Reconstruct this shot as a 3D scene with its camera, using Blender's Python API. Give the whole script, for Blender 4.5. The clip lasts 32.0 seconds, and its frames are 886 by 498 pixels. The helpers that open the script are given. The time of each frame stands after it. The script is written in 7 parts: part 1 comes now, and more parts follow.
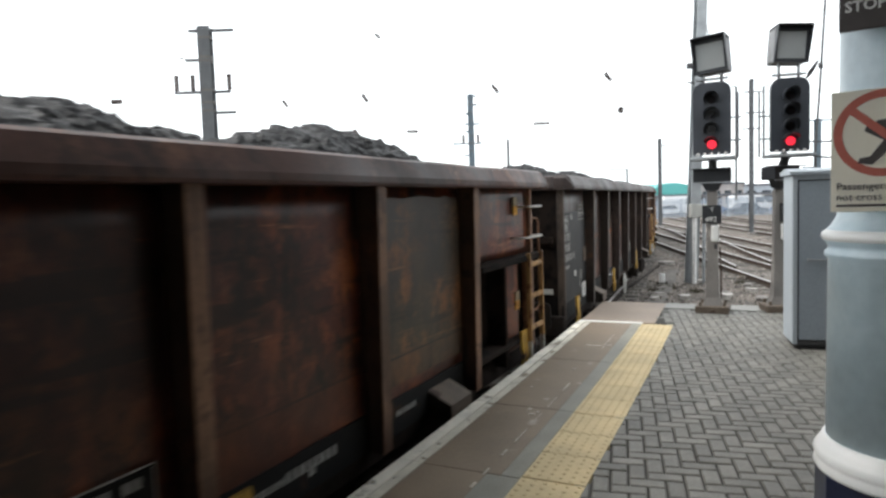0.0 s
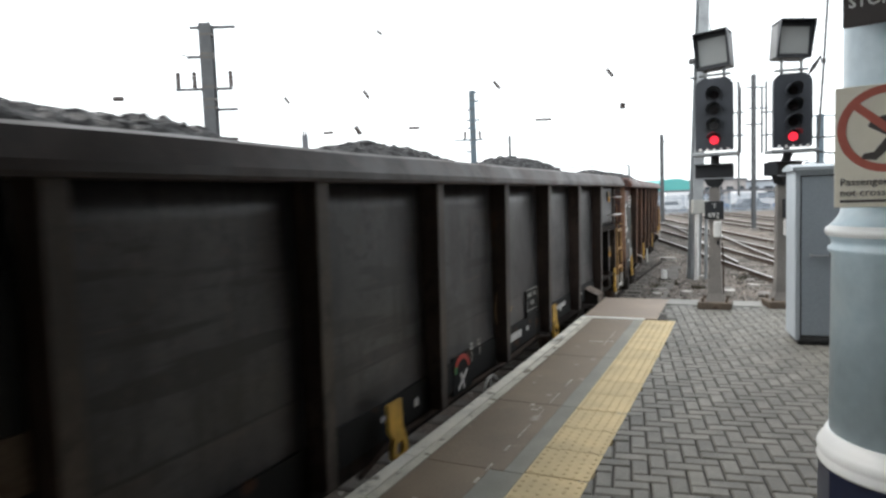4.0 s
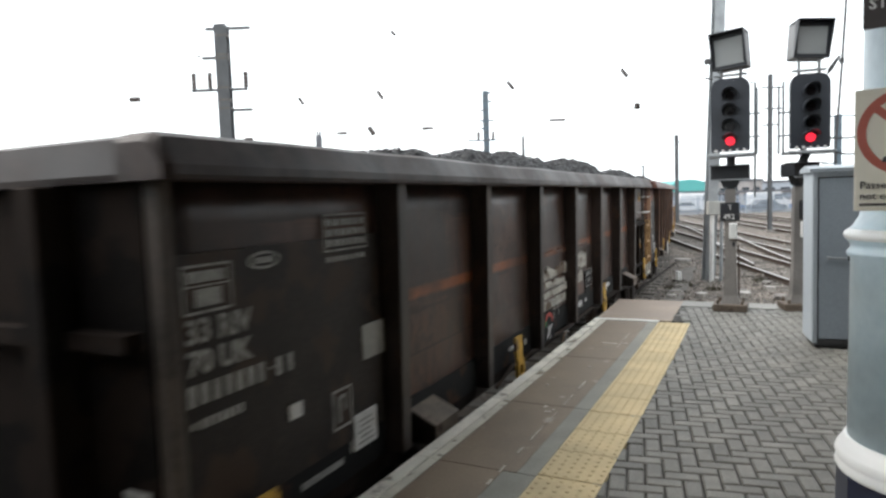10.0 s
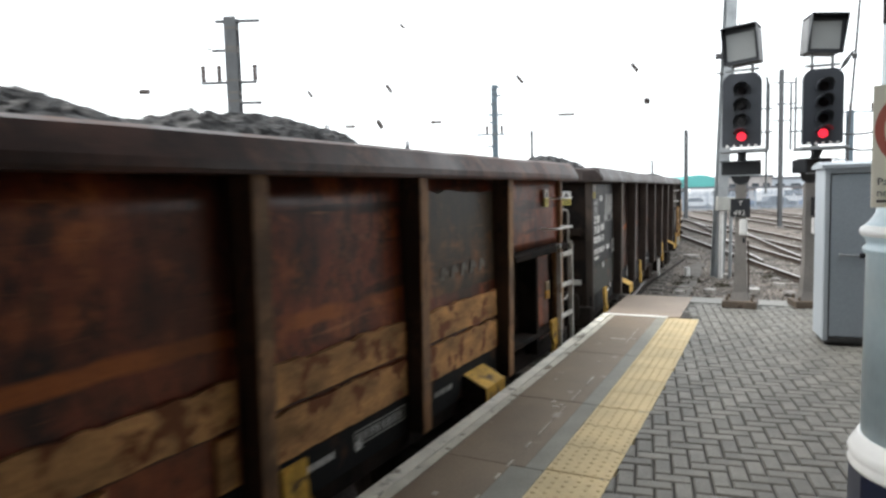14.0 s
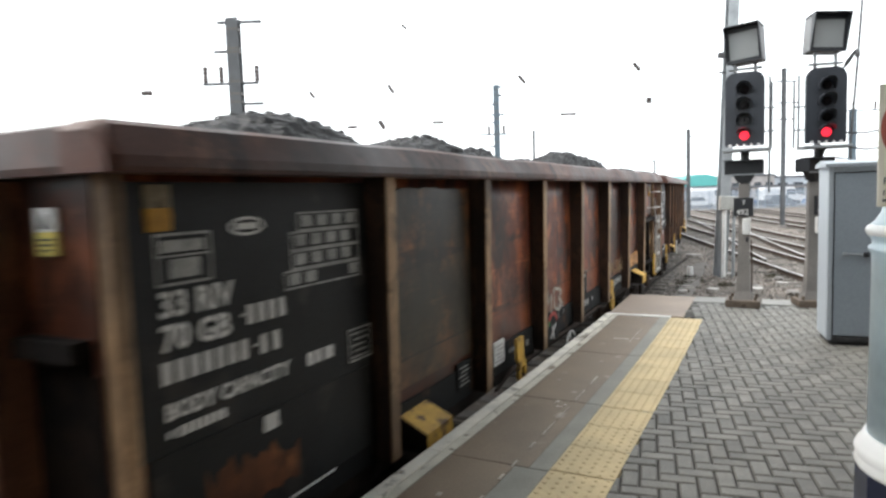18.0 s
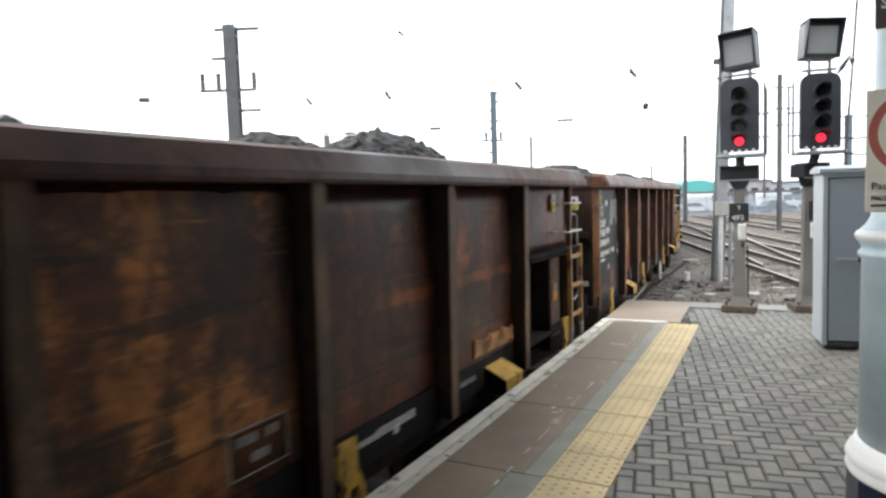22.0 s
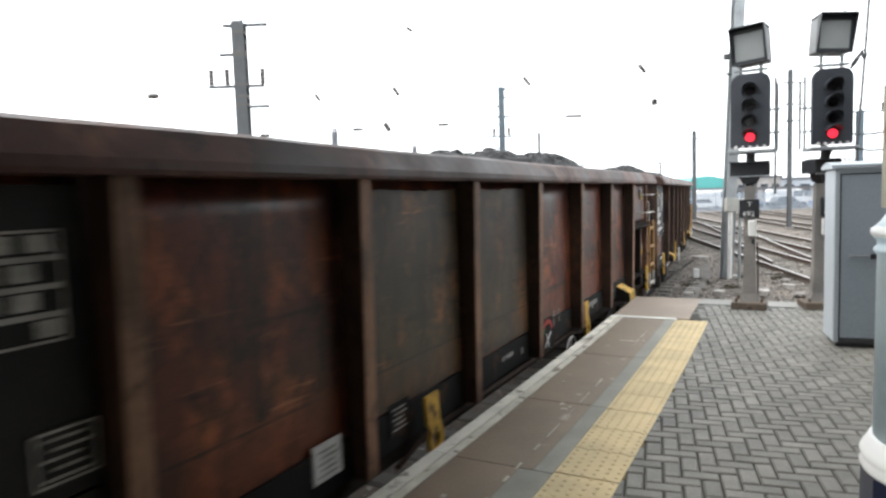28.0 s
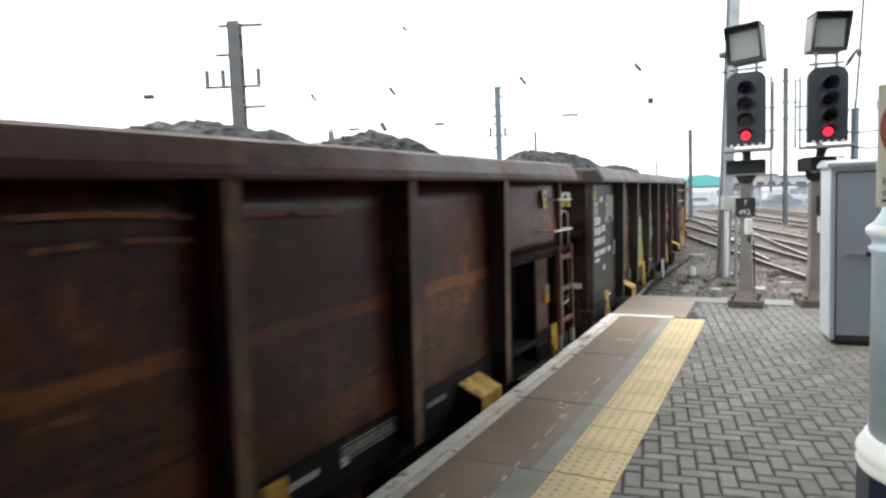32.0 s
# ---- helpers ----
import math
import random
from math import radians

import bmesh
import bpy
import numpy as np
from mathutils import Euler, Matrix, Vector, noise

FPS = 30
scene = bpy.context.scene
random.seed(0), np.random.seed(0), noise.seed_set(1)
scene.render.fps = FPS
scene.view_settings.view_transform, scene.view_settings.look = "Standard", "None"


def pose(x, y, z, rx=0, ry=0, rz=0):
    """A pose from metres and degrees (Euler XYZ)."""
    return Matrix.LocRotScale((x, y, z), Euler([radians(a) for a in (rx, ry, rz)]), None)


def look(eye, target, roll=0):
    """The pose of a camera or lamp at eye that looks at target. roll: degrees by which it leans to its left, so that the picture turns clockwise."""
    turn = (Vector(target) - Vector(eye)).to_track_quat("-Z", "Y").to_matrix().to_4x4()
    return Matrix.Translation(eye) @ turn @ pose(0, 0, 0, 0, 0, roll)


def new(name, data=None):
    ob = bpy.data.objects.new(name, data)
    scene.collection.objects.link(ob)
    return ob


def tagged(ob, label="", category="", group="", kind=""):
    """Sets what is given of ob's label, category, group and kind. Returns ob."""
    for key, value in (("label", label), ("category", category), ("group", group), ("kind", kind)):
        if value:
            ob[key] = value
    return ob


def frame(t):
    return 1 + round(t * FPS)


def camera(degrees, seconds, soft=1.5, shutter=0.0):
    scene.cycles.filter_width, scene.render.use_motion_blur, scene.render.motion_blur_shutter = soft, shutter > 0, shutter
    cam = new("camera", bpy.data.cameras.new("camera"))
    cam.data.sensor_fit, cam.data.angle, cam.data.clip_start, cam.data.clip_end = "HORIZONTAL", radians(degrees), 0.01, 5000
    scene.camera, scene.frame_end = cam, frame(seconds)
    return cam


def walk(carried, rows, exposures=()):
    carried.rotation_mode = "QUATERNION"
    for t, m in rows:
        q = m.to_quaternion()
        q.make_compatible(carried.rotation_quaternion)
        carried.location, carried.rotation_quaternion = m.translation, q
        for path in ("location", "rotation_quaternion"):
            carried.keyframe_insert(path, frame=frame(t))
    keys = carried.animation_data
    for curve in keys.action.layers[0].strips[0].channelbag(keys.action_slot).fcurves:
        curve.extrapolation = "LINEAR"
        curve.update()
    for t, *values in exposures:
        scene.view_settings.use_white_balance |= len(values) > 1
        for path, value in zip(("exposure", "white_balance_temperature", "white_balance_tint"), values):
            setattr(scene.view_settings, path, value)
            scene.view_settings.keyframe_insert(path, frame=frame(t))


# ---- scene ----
cam = camera(68.57, 32.0, soft=2.6, shutter=0.3)
walk(cam, [
    (0, pose(0.0105, 0.0075, 1.5945, 85.967, 2.009, -1.401)),
    (0.5, pose(0.0097, 0.0069, 1.5956, 86.004, 2.020, -1.381)),
    (1, pose(0.0095, 0.0062, 1.5957, 85.910, 2.063, -1.568)),
    (1.5, pose(0.0096, 0.0051, 1.5949, 85.961, 2.082, -1.284)),
    (2, pose(0.0092, 0.0033, 1.5945, 85.887, 2.060, -1.278)),
    (2.5, pose(0.0081, 0.0022, 1.5945, 85.791, 2.029, -1.301)),
    (3, pose(0.0066, 0.0023, 1.5943, 85.712, 1.791, -1.175)),
    (3.5, pose(0.0055, 0.0031, 1.5940, 85.676, 2.090, -1.400)),
    (5.5, pose(0.0009, 0.0020, 1.5985, 85.650, 2.026, -0.699)),
    (6, pose(-0.0000, -0.0008, 1.5988, 85.783, 1.990, -0.712)),
    (6.5, pose(-0.0006, -0.0031, 1.5984, 85.672, 1.941, -0.411)),
    (7, pose(-0.0004, -0.0027, 1.5973, 85.566, 1.919, -0.172)),
    (7.5, pose(0.0003, 0.0002, 1.5967, 85.732, 1.833, -0.087)),
    (8, pose(0.0011, 0.0027, 1.5972, 85.773, 1.886, -0.486)),
    (8.5, pose(0.0012, 0.0033, 1.5983, 85.737, 1.842, -0.512)),
    (9, pose(0.0001, 0.0028, 1.5995, 85.801, 1.983, -0.151)),
    (9.5, pose(-0.0009, 0.0026, 1.6003, 85.921, 1.925, -0.218)),
    (10, pose(-0.0009, 0.0020, 1.6003, 85.729, 1.991, -0.109)),
    (10.5, pose(-0.0006, 0.0005, 1.6001, 85.585, 1.808, 0.009)),
    (11, pose(-0.0009, -0.0016, 1.6004, 85.589, 1.922, 0.297)),
    (11.5, pose(-0.0026, -0.0031, 1.6012, 85.473, 2.082, 0.516)),
    (12, pose(-0.0051, -0.0033, 1.6021, 85.462, 1.928, 0.735)),
    (12.5, pose(-0.0080, -0.0020, 1.6024, 85.409, 1.796, 0.652)),
    (13, pose(-0.0112, 0.0005, 1.6017, 85.431, 1.794, 0.869)),
    (13.5, pose(-0.0138, 0.0030, 1.6004, 85.311, 1.772, 0.587)),
    (14, pose(-0.0155, 0.0056, 1.5993, 85.236, 1.616, 0.566)),
    (14.5, pose(-0.0163, 0.0080, 1.5989, 85.123, 1.596, 0.550)),
    (16.5, pose(-0.0258, 0.0158, 1.5970, 85.078, 1.755, 0.602)),
    (17, pose(-0.0261, 0.0147, 1.5977, 85.051, 1.805, 0.870)),
    (17.5, pose(-0.0250, 0.0131, 1.5991, 85.012, 1.863, 0.876)),
    (18, pose(-0.0214, 0.0096, 1.6010, 85.253, 1.821, 0.746)),
    (18.5, pose(-0.0154, 0.0038, 1.6027, 85.336, 2.039, 0.746)),
    (19, pose(-0.0080, -0.0006, 1.6028, 85.570, 2.211, 0.647)),
    (19.5, pose(-0.0011, -0.0004, 1.6010, 85.429, 2.186, 0.428)),
    (20, pose(0.0028, 0.0030, 1.5990, 85.556, 2.095, 0.239)),
    (20.5, pose(0.0029, 0.0067, 1.5982, 85.682, 1.853, 0.189)),
    (21, pose(0.0014, 0.0086, 1.5983, 85.886, 1.873, 0.301)),
    (21.5, pose(0.0002, 0.0079, 1.5990, 85.771, 1.834, 0.295)),
    (22, pose(-0.0008, 0.0055, 1.6004, 85.777, 1.921, 0.551)),
    (22.5, pose(-0.0019, 0.0039, 1.6015, 85.914, 1.925, 0.786)),
    (23, pose(-0.0024, 0.0034, 1.6018, 85.802, 1.871, 0.775)),
    (23.5, pose(-0.0023, 0.0024, 1.6021, 85.849, 2.011, 0.870)),
    (24, pose(-0.0019, 0.0010, 1.6026, 85.781, 2.006, 1.089)),
    (24.5, pose(-0.0018, 0.0018, 1.6022, 85.639, 2.105, 1.097)),
    (25, pose(-0.0022, 0.0047, 1.6013, 85.683, 2.056, 1.012)),
    (25.5, pose(-0.0026, 0.0072, 1.6006, 85.931, 2.003, 0.950)),
    (27.5, pose(-0.0117, 0.0085, 1.5993, 85.254, 2.040, 0.982)),
    (28, pose(-0.0145, 0.0086, 1.5995, 85.459, 1.887, 1.212)),
    (28.5, pose(-0.0175, 0.0077, 1.6005, 85.604, 2.067, 1.380)),
    (29, pose(-0.0190, 0.0074, 1.6019, 85.301, 2.038, 1.375)),
    (29.5, pose(-0.0183, 0.0084, 1.6026, 85.211, 1.826, 1.337)),
    (30, pose(-0.0163, 0.0091, 1.6023, 85.351, 1.761, 1.236)),
    (30.5, pose(-0.0144, 0.0092, 1.6016, 85.290, 1.801, 0.966)),
    (31, pose(-0.0138, 0.0082, 1.6018, 85.271, 1.841, 0.993)),
    (31.5, pose(-0.0143, 0.0062, 1.6032, 85.248, 2.071, 0.914)),
    (32, pose(-0.0149, 0.0042, 1.6047, 85.395, 2.152, 0.930)),
], [(0, 0.46), (8, 0.52), (14.0, 0.59), (18.0, 0.76), (24.0, 0.78), (29.0, 0.83), (32.0, 0.81)])

# ---- light ----
world = bpy.data.worlds.new("world")
scene.world = world
world.use_nodes = True
wn, wl = world.node_tree.nodes, world.node_tree.links
wn.clear()
sky = wn.new("ShaderNodeTexSky")
sky.sky_type, sky.sun_disc = "NISHITA", False
sky.sun_elevation, sky.sun_rotation = radians(48), radians(-70)
sky.air_density, sky.dust_density, sky.ozone_density = 1.0, 6.0, 1.0
haze = wn.new("ShaderNodeMixRGB")
haze.inputs[0].default_value = 0.82
haze.inputs[2].default_value = (10.6, 11.1, 11.4, 1)
back = wn.new("ShaderNodeBackground")
back.inputs[1].default_value = 0.15
wout = wn.new("ShaderNodeOutputWorld")
wl.new(sky.outputs[0], haze.inputs[1])
wl.new(haze.outputs[0], back.inputs[0])
wl.new(back.outputs[0], wout.inputs[0])
sun_data = bpy.data.lights.new("sun", "SUN")
sun_data.energy, sun_data.angle, sun_data.color = 1.2, radians(32), (1.0, 0.97, 0.92)
sun = new("sun", sun_data)
sun.matrix_world = look((-60, 22, 70), (0, 8, 0))


# ---- materials ----
def mat(name, base, rough=0.8, metal=0.0, var=0.25, scale=3.0, grain=40.0, bump=0.15, streak=0.0, rnd=0.0, spots=None, detail=6.0, depth=0.01, spec=0.5):
    """A surface of one colour with blotches, fine grain and relief; rnd varies it from object to object."""
    m = bpy.data.materials.new(name)
    m.use_nodes = True
    n, l = m.node_tree.nodes, m.node_tree.links
    b = n["Principled BSDF"]
    b.inputs["Metallic"].default_value = metal
    b.inputs["Specular IOR Level"].default_value = spec
    tc = n.new("ShaderNodeTexCoord")
    info = n.new("ShaderNodeObjectInfo")
    off = n.new("ShaderNodeVectorMath")
    off.operation = "MULTIPLY_ADD"
    off.inputs[1].default_value = (37.0, 53.0, 71.0)
    l.new(info.outputs["Random"], off.inputs[0])
    l.new(tc.outputs["Object"], off.inputs[2])
    vec = off.outputs[0]
    big = n.new("ShaderNodeTexNoise")
    big.inputs["Scale"].default_value, big.inputs["Detail"].default_value = scale, detail
    src = vec
    if streak:
        mp = n.new("ShaderNodeMapping")
        mp.inputs["Scale"].default_value = (1, 1, streak)
        l.new(vec, mp.inputs[0])
        src = mp.outputs[0]
    l.new(src, big.inputs["Vector"])
    fine = n.new("ShaderNodeTexNoise")
    fine.inputs["Scale"].default_value, fine.inputs["Detail"].default_value = grain, 3.0
    l.new(vec, fine.inputs["Vector"])
    ramp = n.new("ShaderNodeValToRGB")
    e = ramp.color_ramp.elements
    e[0].position, e[1].position = 0.3, 0.72
    e[0].color = (*[c * (1 - var) for c in base], 1)
    e[1].color = (*[min(c * (1 + var), 1) for c in base], 1)
    l.new(big.outputs[0], ramp.inputs[0])
    mix = n.new("ShaderNodeMixRGB")
    mix.blend_type = "OVERLAY"
    mix.inputs[0].default_value = min(1.0, var * 1.2)
    l.new(ramp.outputs[0], mix.inputs[1])
    l.new(fine.outputs[0], mix.inputs[2])
    col = mix.outputs[0]
    if spots:
        sp = n.new("ShaderNodeTexNoise")
        sp.inputs["Scale"].default_value, sp.inputs["Detail"].default_value = spots[1], 5.0
        l.new(vec, sp.inputs["Vector"])
        cut = n.new("ShaderNodeMapRange")
        cut.inputs[1].default_value, cut.inputs[2].default_value = spots[2], spots[2] + 0.07
        l.new(sp.outputs[0], cut.inputs[0])
        m2 = n.new("ShaderNodeMixRGB")
        m2.inputs[2].default_value = (*spots[0], 1)
        l.new(cut.outputs[0], m2.inputs[0])
        l.new(col, m2.inputs[1])
        col = m2.outputs[0]
    if rnd:
        hv = n.new("ShaderNodeHueSaturation")
        mr = n.new("ShaderNodeMapRange")
        mr.inputs[3].default_value, mr.inputs[4].default_value = 1 - rnd, 1 + rnd
        l.new(info.outputs["Random"], mr.inputs[0])
        l.new(mr.outputs[0], hv.inputs["Value"])
        l.new(col, hv.inputs["Color"])
        col = hv.outputs[0]
    l.new(col, b.inputs["Base Color"])
    rr = n.new("ShaderNodeMapRange")
    rr.inputs[3].default_value, rr.inputs[4].default_value = max(0.05, rough - 0.12), min(1, rough + 0.1)
    l.new(big.outputs[0], rr.inputs[0])
    l.new(rr.outputs[0], b.inputs["Roughness"])
    if bump:
        bp = n.new("ShaderNodeBump")
        bp.inputs["Strength"].default_value, bp.inputs["Distance"].default_value = bump, depth
        l.new(fine.outputs[0], bp.inputs["Height"])
        l.new(bp.outputs[0], b.inputs["Normal"])
    return m


def rusty(name, dark, rust, bright, cover, hot, band=None, low=None, gain=1.0, plate=False):
    """Weathered wagon plate: old dark paint broken by rust (cover 0 to 1) with brighter scabs (hot 0 to 1).
    band: colour and amount of a worn stripe at mid height; low: colour and amount of peeling paint on the lower third;
    plate: large sheets, with scratches, a welded seam and a glossier film of old paint."""
    dark, rust, bright = (tuple(gain * c for c in v) for v in (dark, rust, bright))
    m = bpy.data.materials.new(name)
    m.use_nodes = True
    n, l = m.node_tree.nodes, m.node_tree.links
    b = n["Principled BSDF"]
    b.inputs["Specular IOR Level"].default_value = 0.55 if plate else 0.42
    b.inputs["Sheen Weight"].default_value, b.inputs["Sheen Roughness"].default_value = 0.02, 0.45
    b.inputs["Sheen Tint"].default_value = (0.85, 0.88, 0.85, 1)
    tc, info = n.new("ShaderNodeTexCoord"), n.new("ShaderNodeObjectInfo")
    off = n.new("ShaderNodeVectorMath")
    off.operation = "MULTIPLY_ADD"
    off.inputs[1].default_value = (13.0, 47.0, 0.0)
    l.new(info.outputs["Random"], off.inputs[0])
    l.new(tc.outputs["Object"], off.inputs[2])
    vec = off.outputs[0]

    def tex(scale, detail, squash=(1, 1, 1), rough=0.6, lean=0.0):
        mp = n.new("ShaderNodeMapping")
        mp.inputs["Scale"].default_value = squash
        mp.inputs["Rotation"].default_value = (radians(lean), 0, 0)
        l.new(vec, mp.inputs[0])
        t = n.new("ShaderNodeTexNoise")
        t.inputs["Scale"].default_value, t.inputs["Detail"].default_value, t.inputs["Roughness"].default_value = scale, detail, rough
        l.new(mp.outputs[0], t.inputs["Vector"])
        return t.outputs[0]

    def ramp(src, lo, hi):
        r = n.new("ShaderNodeMapRange")
        r.inputs[1].default_value, r.inputs[2].default_value = lo, hi
        l.new(src, r.inputs[0])
        return r.outputs[0]

    def blend(a, col, f):
        x = n.new("ShaderNodeMixRGB")
        l.new(f, x.inputs[0])
        if isinstance(a, tuple):
            x.inputs[1].default_value = (*a, 1)
        else:
            l.new(a, x.inputs[1])
        if isinstance(col, tuple):
            x.inputs[2].default_value = (*col, 1)
        else:
            l.new(col, x.inputs[2])
        return x.outputs[0]

    def times(a, k):
        x = n.new("ShaderNodeMath")
        x.operation = "MULTIPLY"
        l.new(a, x.inputs[0])
        if isinstance(k, float):
            x.inputs[1].default_value = k
        else:
            l.new(k, x.inputs[1])
        return x.outputs[0]

    blotch = tex(1.5, 7, (1, 1, 0.9), 0.64)
    runs = tex(5.0, 5, (1, 1, 0.12))
    grit = tex(40.0, 4, (1, 1, 1), 0.65)
    scab = tex(2.4, 8, (1, 1, 0.85), 0.68)
    flake = tex(5.0, 6, (1, 1, 0.8), 0.7)
    col = blend(dark, tuple(0.5 * (d + r) for d, r in zip(dark, rust)), ramp(runs, 0.44, 0.6))
    c0 = 0.60 - 0.24 * cover
    col = blend(col, rust, ramp(blotch, c0 - 0.06, c0 + 0.07))
    h0 = 0.68 - 0.22 * hot
    col = blend(col, bright, times(ramp(scab, h0 - 0.05, h0 + 0.09), 0.9))
    col = blend(col, tuple(0.6 * c for c in dark), times(ramp(flake, 0.56, 0.64), 0.7))
    col = blend(col, tuple(0.6 * c for c in dark), times(ramp(runs, 0.45, 0.36), 0.65))
    # thin dark cracks and wet runs
    ridge = n.new("ShaderNodeMath")
    ridge.operation = "COMPARE"
    ridge.inputs[1].default_value, ridge.inputs[2].default_value = 0.5, 0.012
    l.new(tex(1.3, 5, (1, 1, 0.45), 0.6), ridge.inputs[0])
    col = blend(col, tuple(0.7 * c for c in dark), times(times(ridge.outputs[0], ramp(blotch, 0.42, 0.5)), 0.6))
    sep = n.new("ShaderNodeSeparateXYZ")
    l.new(tc.outputs["Object"], sep.inputs[0])
    hgt = sep.outputs[2]
    if plate:
        # leaning scratches and bruises, small scabs, a horizontal weld with warmer rust below it
        for lean, lo in ((32, 0.62), (-55, 0.63)):
            col = blend(col, tuple(0.45 * c for c in dark), times(ramp(tex(2.6, 3, (1, 0.22, 2.2), 0.5, lean), lo, lo + 0.05), 0.75))
        col = blend(col, tuple(min(1.0, 0.4 * c + 0.6 * d) for c, d in zip(rust, bright)), times(ramp(tex(11.0, 6, (1, 1, 0.5), 0.7), 0.58, 0.66), 0.5))
        col = blend(col, tuple(0.45 * c for c in dark), times(ramp(tex(15.0, 5, (1, 1, 0.6), 0.7), 0.56, 0.66), 0.6))
        scrape = tuple(0.5 * c + 0.5 * d for c, d in zip(bright, (0.34, 0.18, 0.10)))
        col = blend(col, scrape, times(times(ramp(tex(3.2, 7, (1, 0.7, 1.3), 0.7, 24), 0.57, 0.67), ramp(blotch, 0.42, 0.56)), float(hot)))
        col = blend(col, tuple(1.25 * c for c in scrape), times(times(ramp(tex(7.0, 4, (1, 0.16, 2.4), 0.55, 62), 0.63, 0.68), ramp(scab, 0.44, 0.56)), float(hot)))
        wob = n.new("ShaderNodeMath")
        wob.operation = "MULTIPLY_ADD"
        l.new(flake, wob.inputs[0])
        wob.inputs[1].default_value = 0.022
        l.new(hgt, wob.inputs[2])
        col = blend(col, tuple(0.35 * r + 0.65 * d for r, d in zip(bright, rust)), times(times(ramp(wob.outputs[0], 1.425, 1.40), ramp(scab, 0.40, 0.58)), 0.55))
        col = blend(col, tuple(0.4 * c for c in dark), times(times(ramp(wob.outputs[0], 1.402, 1.412), ramp(wob.outputs[0], 1.428, 1.418)), 0.8))
    if low:
        edge = n.new("ShaderNodeMath")
        edge.operation = "MULTIPLY_ADD"
        l.new(blotch, edge.inputs[0])
        edge.inputs[1].default_value = 0.1
        l.new(hgt, edge.inputs[2])
        f = times(times(ramp(edge.outputs[0], 1.50, 1.47), ramp(flake, 0.62, 0.45)), float(low[1]))
        col = blend(col, low[0], f)
    if band:
        line = n.new("ShaderNodeMath")
        line.operation = "MULTIPLY_ADD"
        l.new(scab, line.inputs[0])
        line.inputs[1].default_value = 0.08
        l.new(hgt, line.inputs[2])
        f = times(times(ramp(line.outputs[0], 1.835, 1.86), ramp(line.outputs[0], 1.945, 1.92)), times(ramp(tex(0.9, 3), 0.36, 0.5), float(band[1])))
        col = blend(col, band[0], f)
    soot = ramp(tex(0.8, 4), 0.47, 0.62)
    col = blend(col, tuple(0.6 * c for c in dark), times(soot, 0.75))
    g = n.new("ShaderNodeMixRGB")
    g.blend_type = "OVERLAY"
    g.inputs[0].default_value = 0.45
    l.new(col, g.inputs[1])
    l.new(grit, g.inputs[2])
    l.new(g.outputs[0], b.inputs["Base Color"])
    rr = n.new("ShaderNodeMapRange")
    rr.inputs[1].default_value, rr.inputs[2].default_value = 0.35, 0.65
    rr.inputs[3].default_value, rr.inputs[4].default_value = (0.3, 0.5) if plate else (0.4, 0.64)
    l.new(blotch, rr.inputs[0])
    l.new(rr.outputs[0], b.inputs["Roughness"])
    bp = n.new("ShaderNodeBump")
    bp.inputs["Strength"].default_value, bp.inputs["Distance"].default_value = 0.35, 0.008
    l.new(scab, bp.inputs["Height"])
    l.new(bp.outputs[0], b.inputs["Normal"])
    return m


def glow(name, color, strength):
    m = bpy.data.materials.new(name)
    m.use_nodes = True
    b = m.node_tree.nodes["Principled BSDF"]
    b.inputs["Base Color"].default_value = (*[c * 0.5 for c in color], 1)
    b.inputs["Emission Color"].default_value = (*color, 1)
    b.inputs["Emission Strength"].default_value = strength
    return m


M_BALLAST = mat("ballast", (0.112, 0.093, 0.077), 0.95, 0, 0.6, 1.1, 26, 0.9, spots=((0.36, 0.33, 0.30), 7.0, 0.62))
M_BLOCK = mat("block_paving", (0.170, 0.164, 0.145), 0.62, 0, 0.28, 5.0, 90, 0.35, rnd=0.13)
M_BED = mat("joint_sand", (0.05, 0.046, 0.04), 0.95, 0, 0.3, 20, 120, 0.3)
M_COPING = mat("brown_coping_paint", (0.222, 0.167, 0.115), 0.55, 0, 0.2, 2.2, 70, 0.2, spots=((0.40, 0.33, 0.27), 4.0, 0.66))
M_GREYBAND = mat("grey_concrete_band", (0.255, 0.245, 0.205), 0.6, 0, 0.18, 3.0, 80, 0.25)
M_APRON = mat("pale_brown_apron", (0.289, 0.2253, 0.1742), 0.6, 0, 0.2, 1.5, 60, 0.25)
M_ENDSTRIP = mat("grey_platform_end", (0.23, 0.226, 0.205), 0.62, 0, 0.2, 2.5, 60, 0.3)
M_WHITELINE = mat("white_line_paint", (0.86, 0.85, 0.8), 0.7, 0, 0.16, 4.0, 70, 0.2, spots=((0.36, 0.34, 0.30), 6.0, 0.66))
M_EDGELINE = mat("dirty_cream_line", (0.60, 0.565, 0.48), 0.8, 0, 0.2, 4.0, 70, 0.25, spots=((0.24, 0.20, 0.15), 7.0, 0.6))
M_SCUFF = mat("old_pale_paint", (0.46, 0.40, 0.33), 0.8, 0, 0.25, 9.0, 70, 0.1)
M_TACTILE = mat("yellow_tactile_paving", (0.61, 0.49, 0.285), 0.8, 0, 0.14, 3.0, 90, 0.2, rnd=0.05, spots=((0.40, 0.31, 0.15), 5.0, 0.68))
M_BRICKWALL = mat("platform_wall", (0.12, 0.095, 0.08), 0.9, 0, 0.4, 3.0, 40, 0.4)
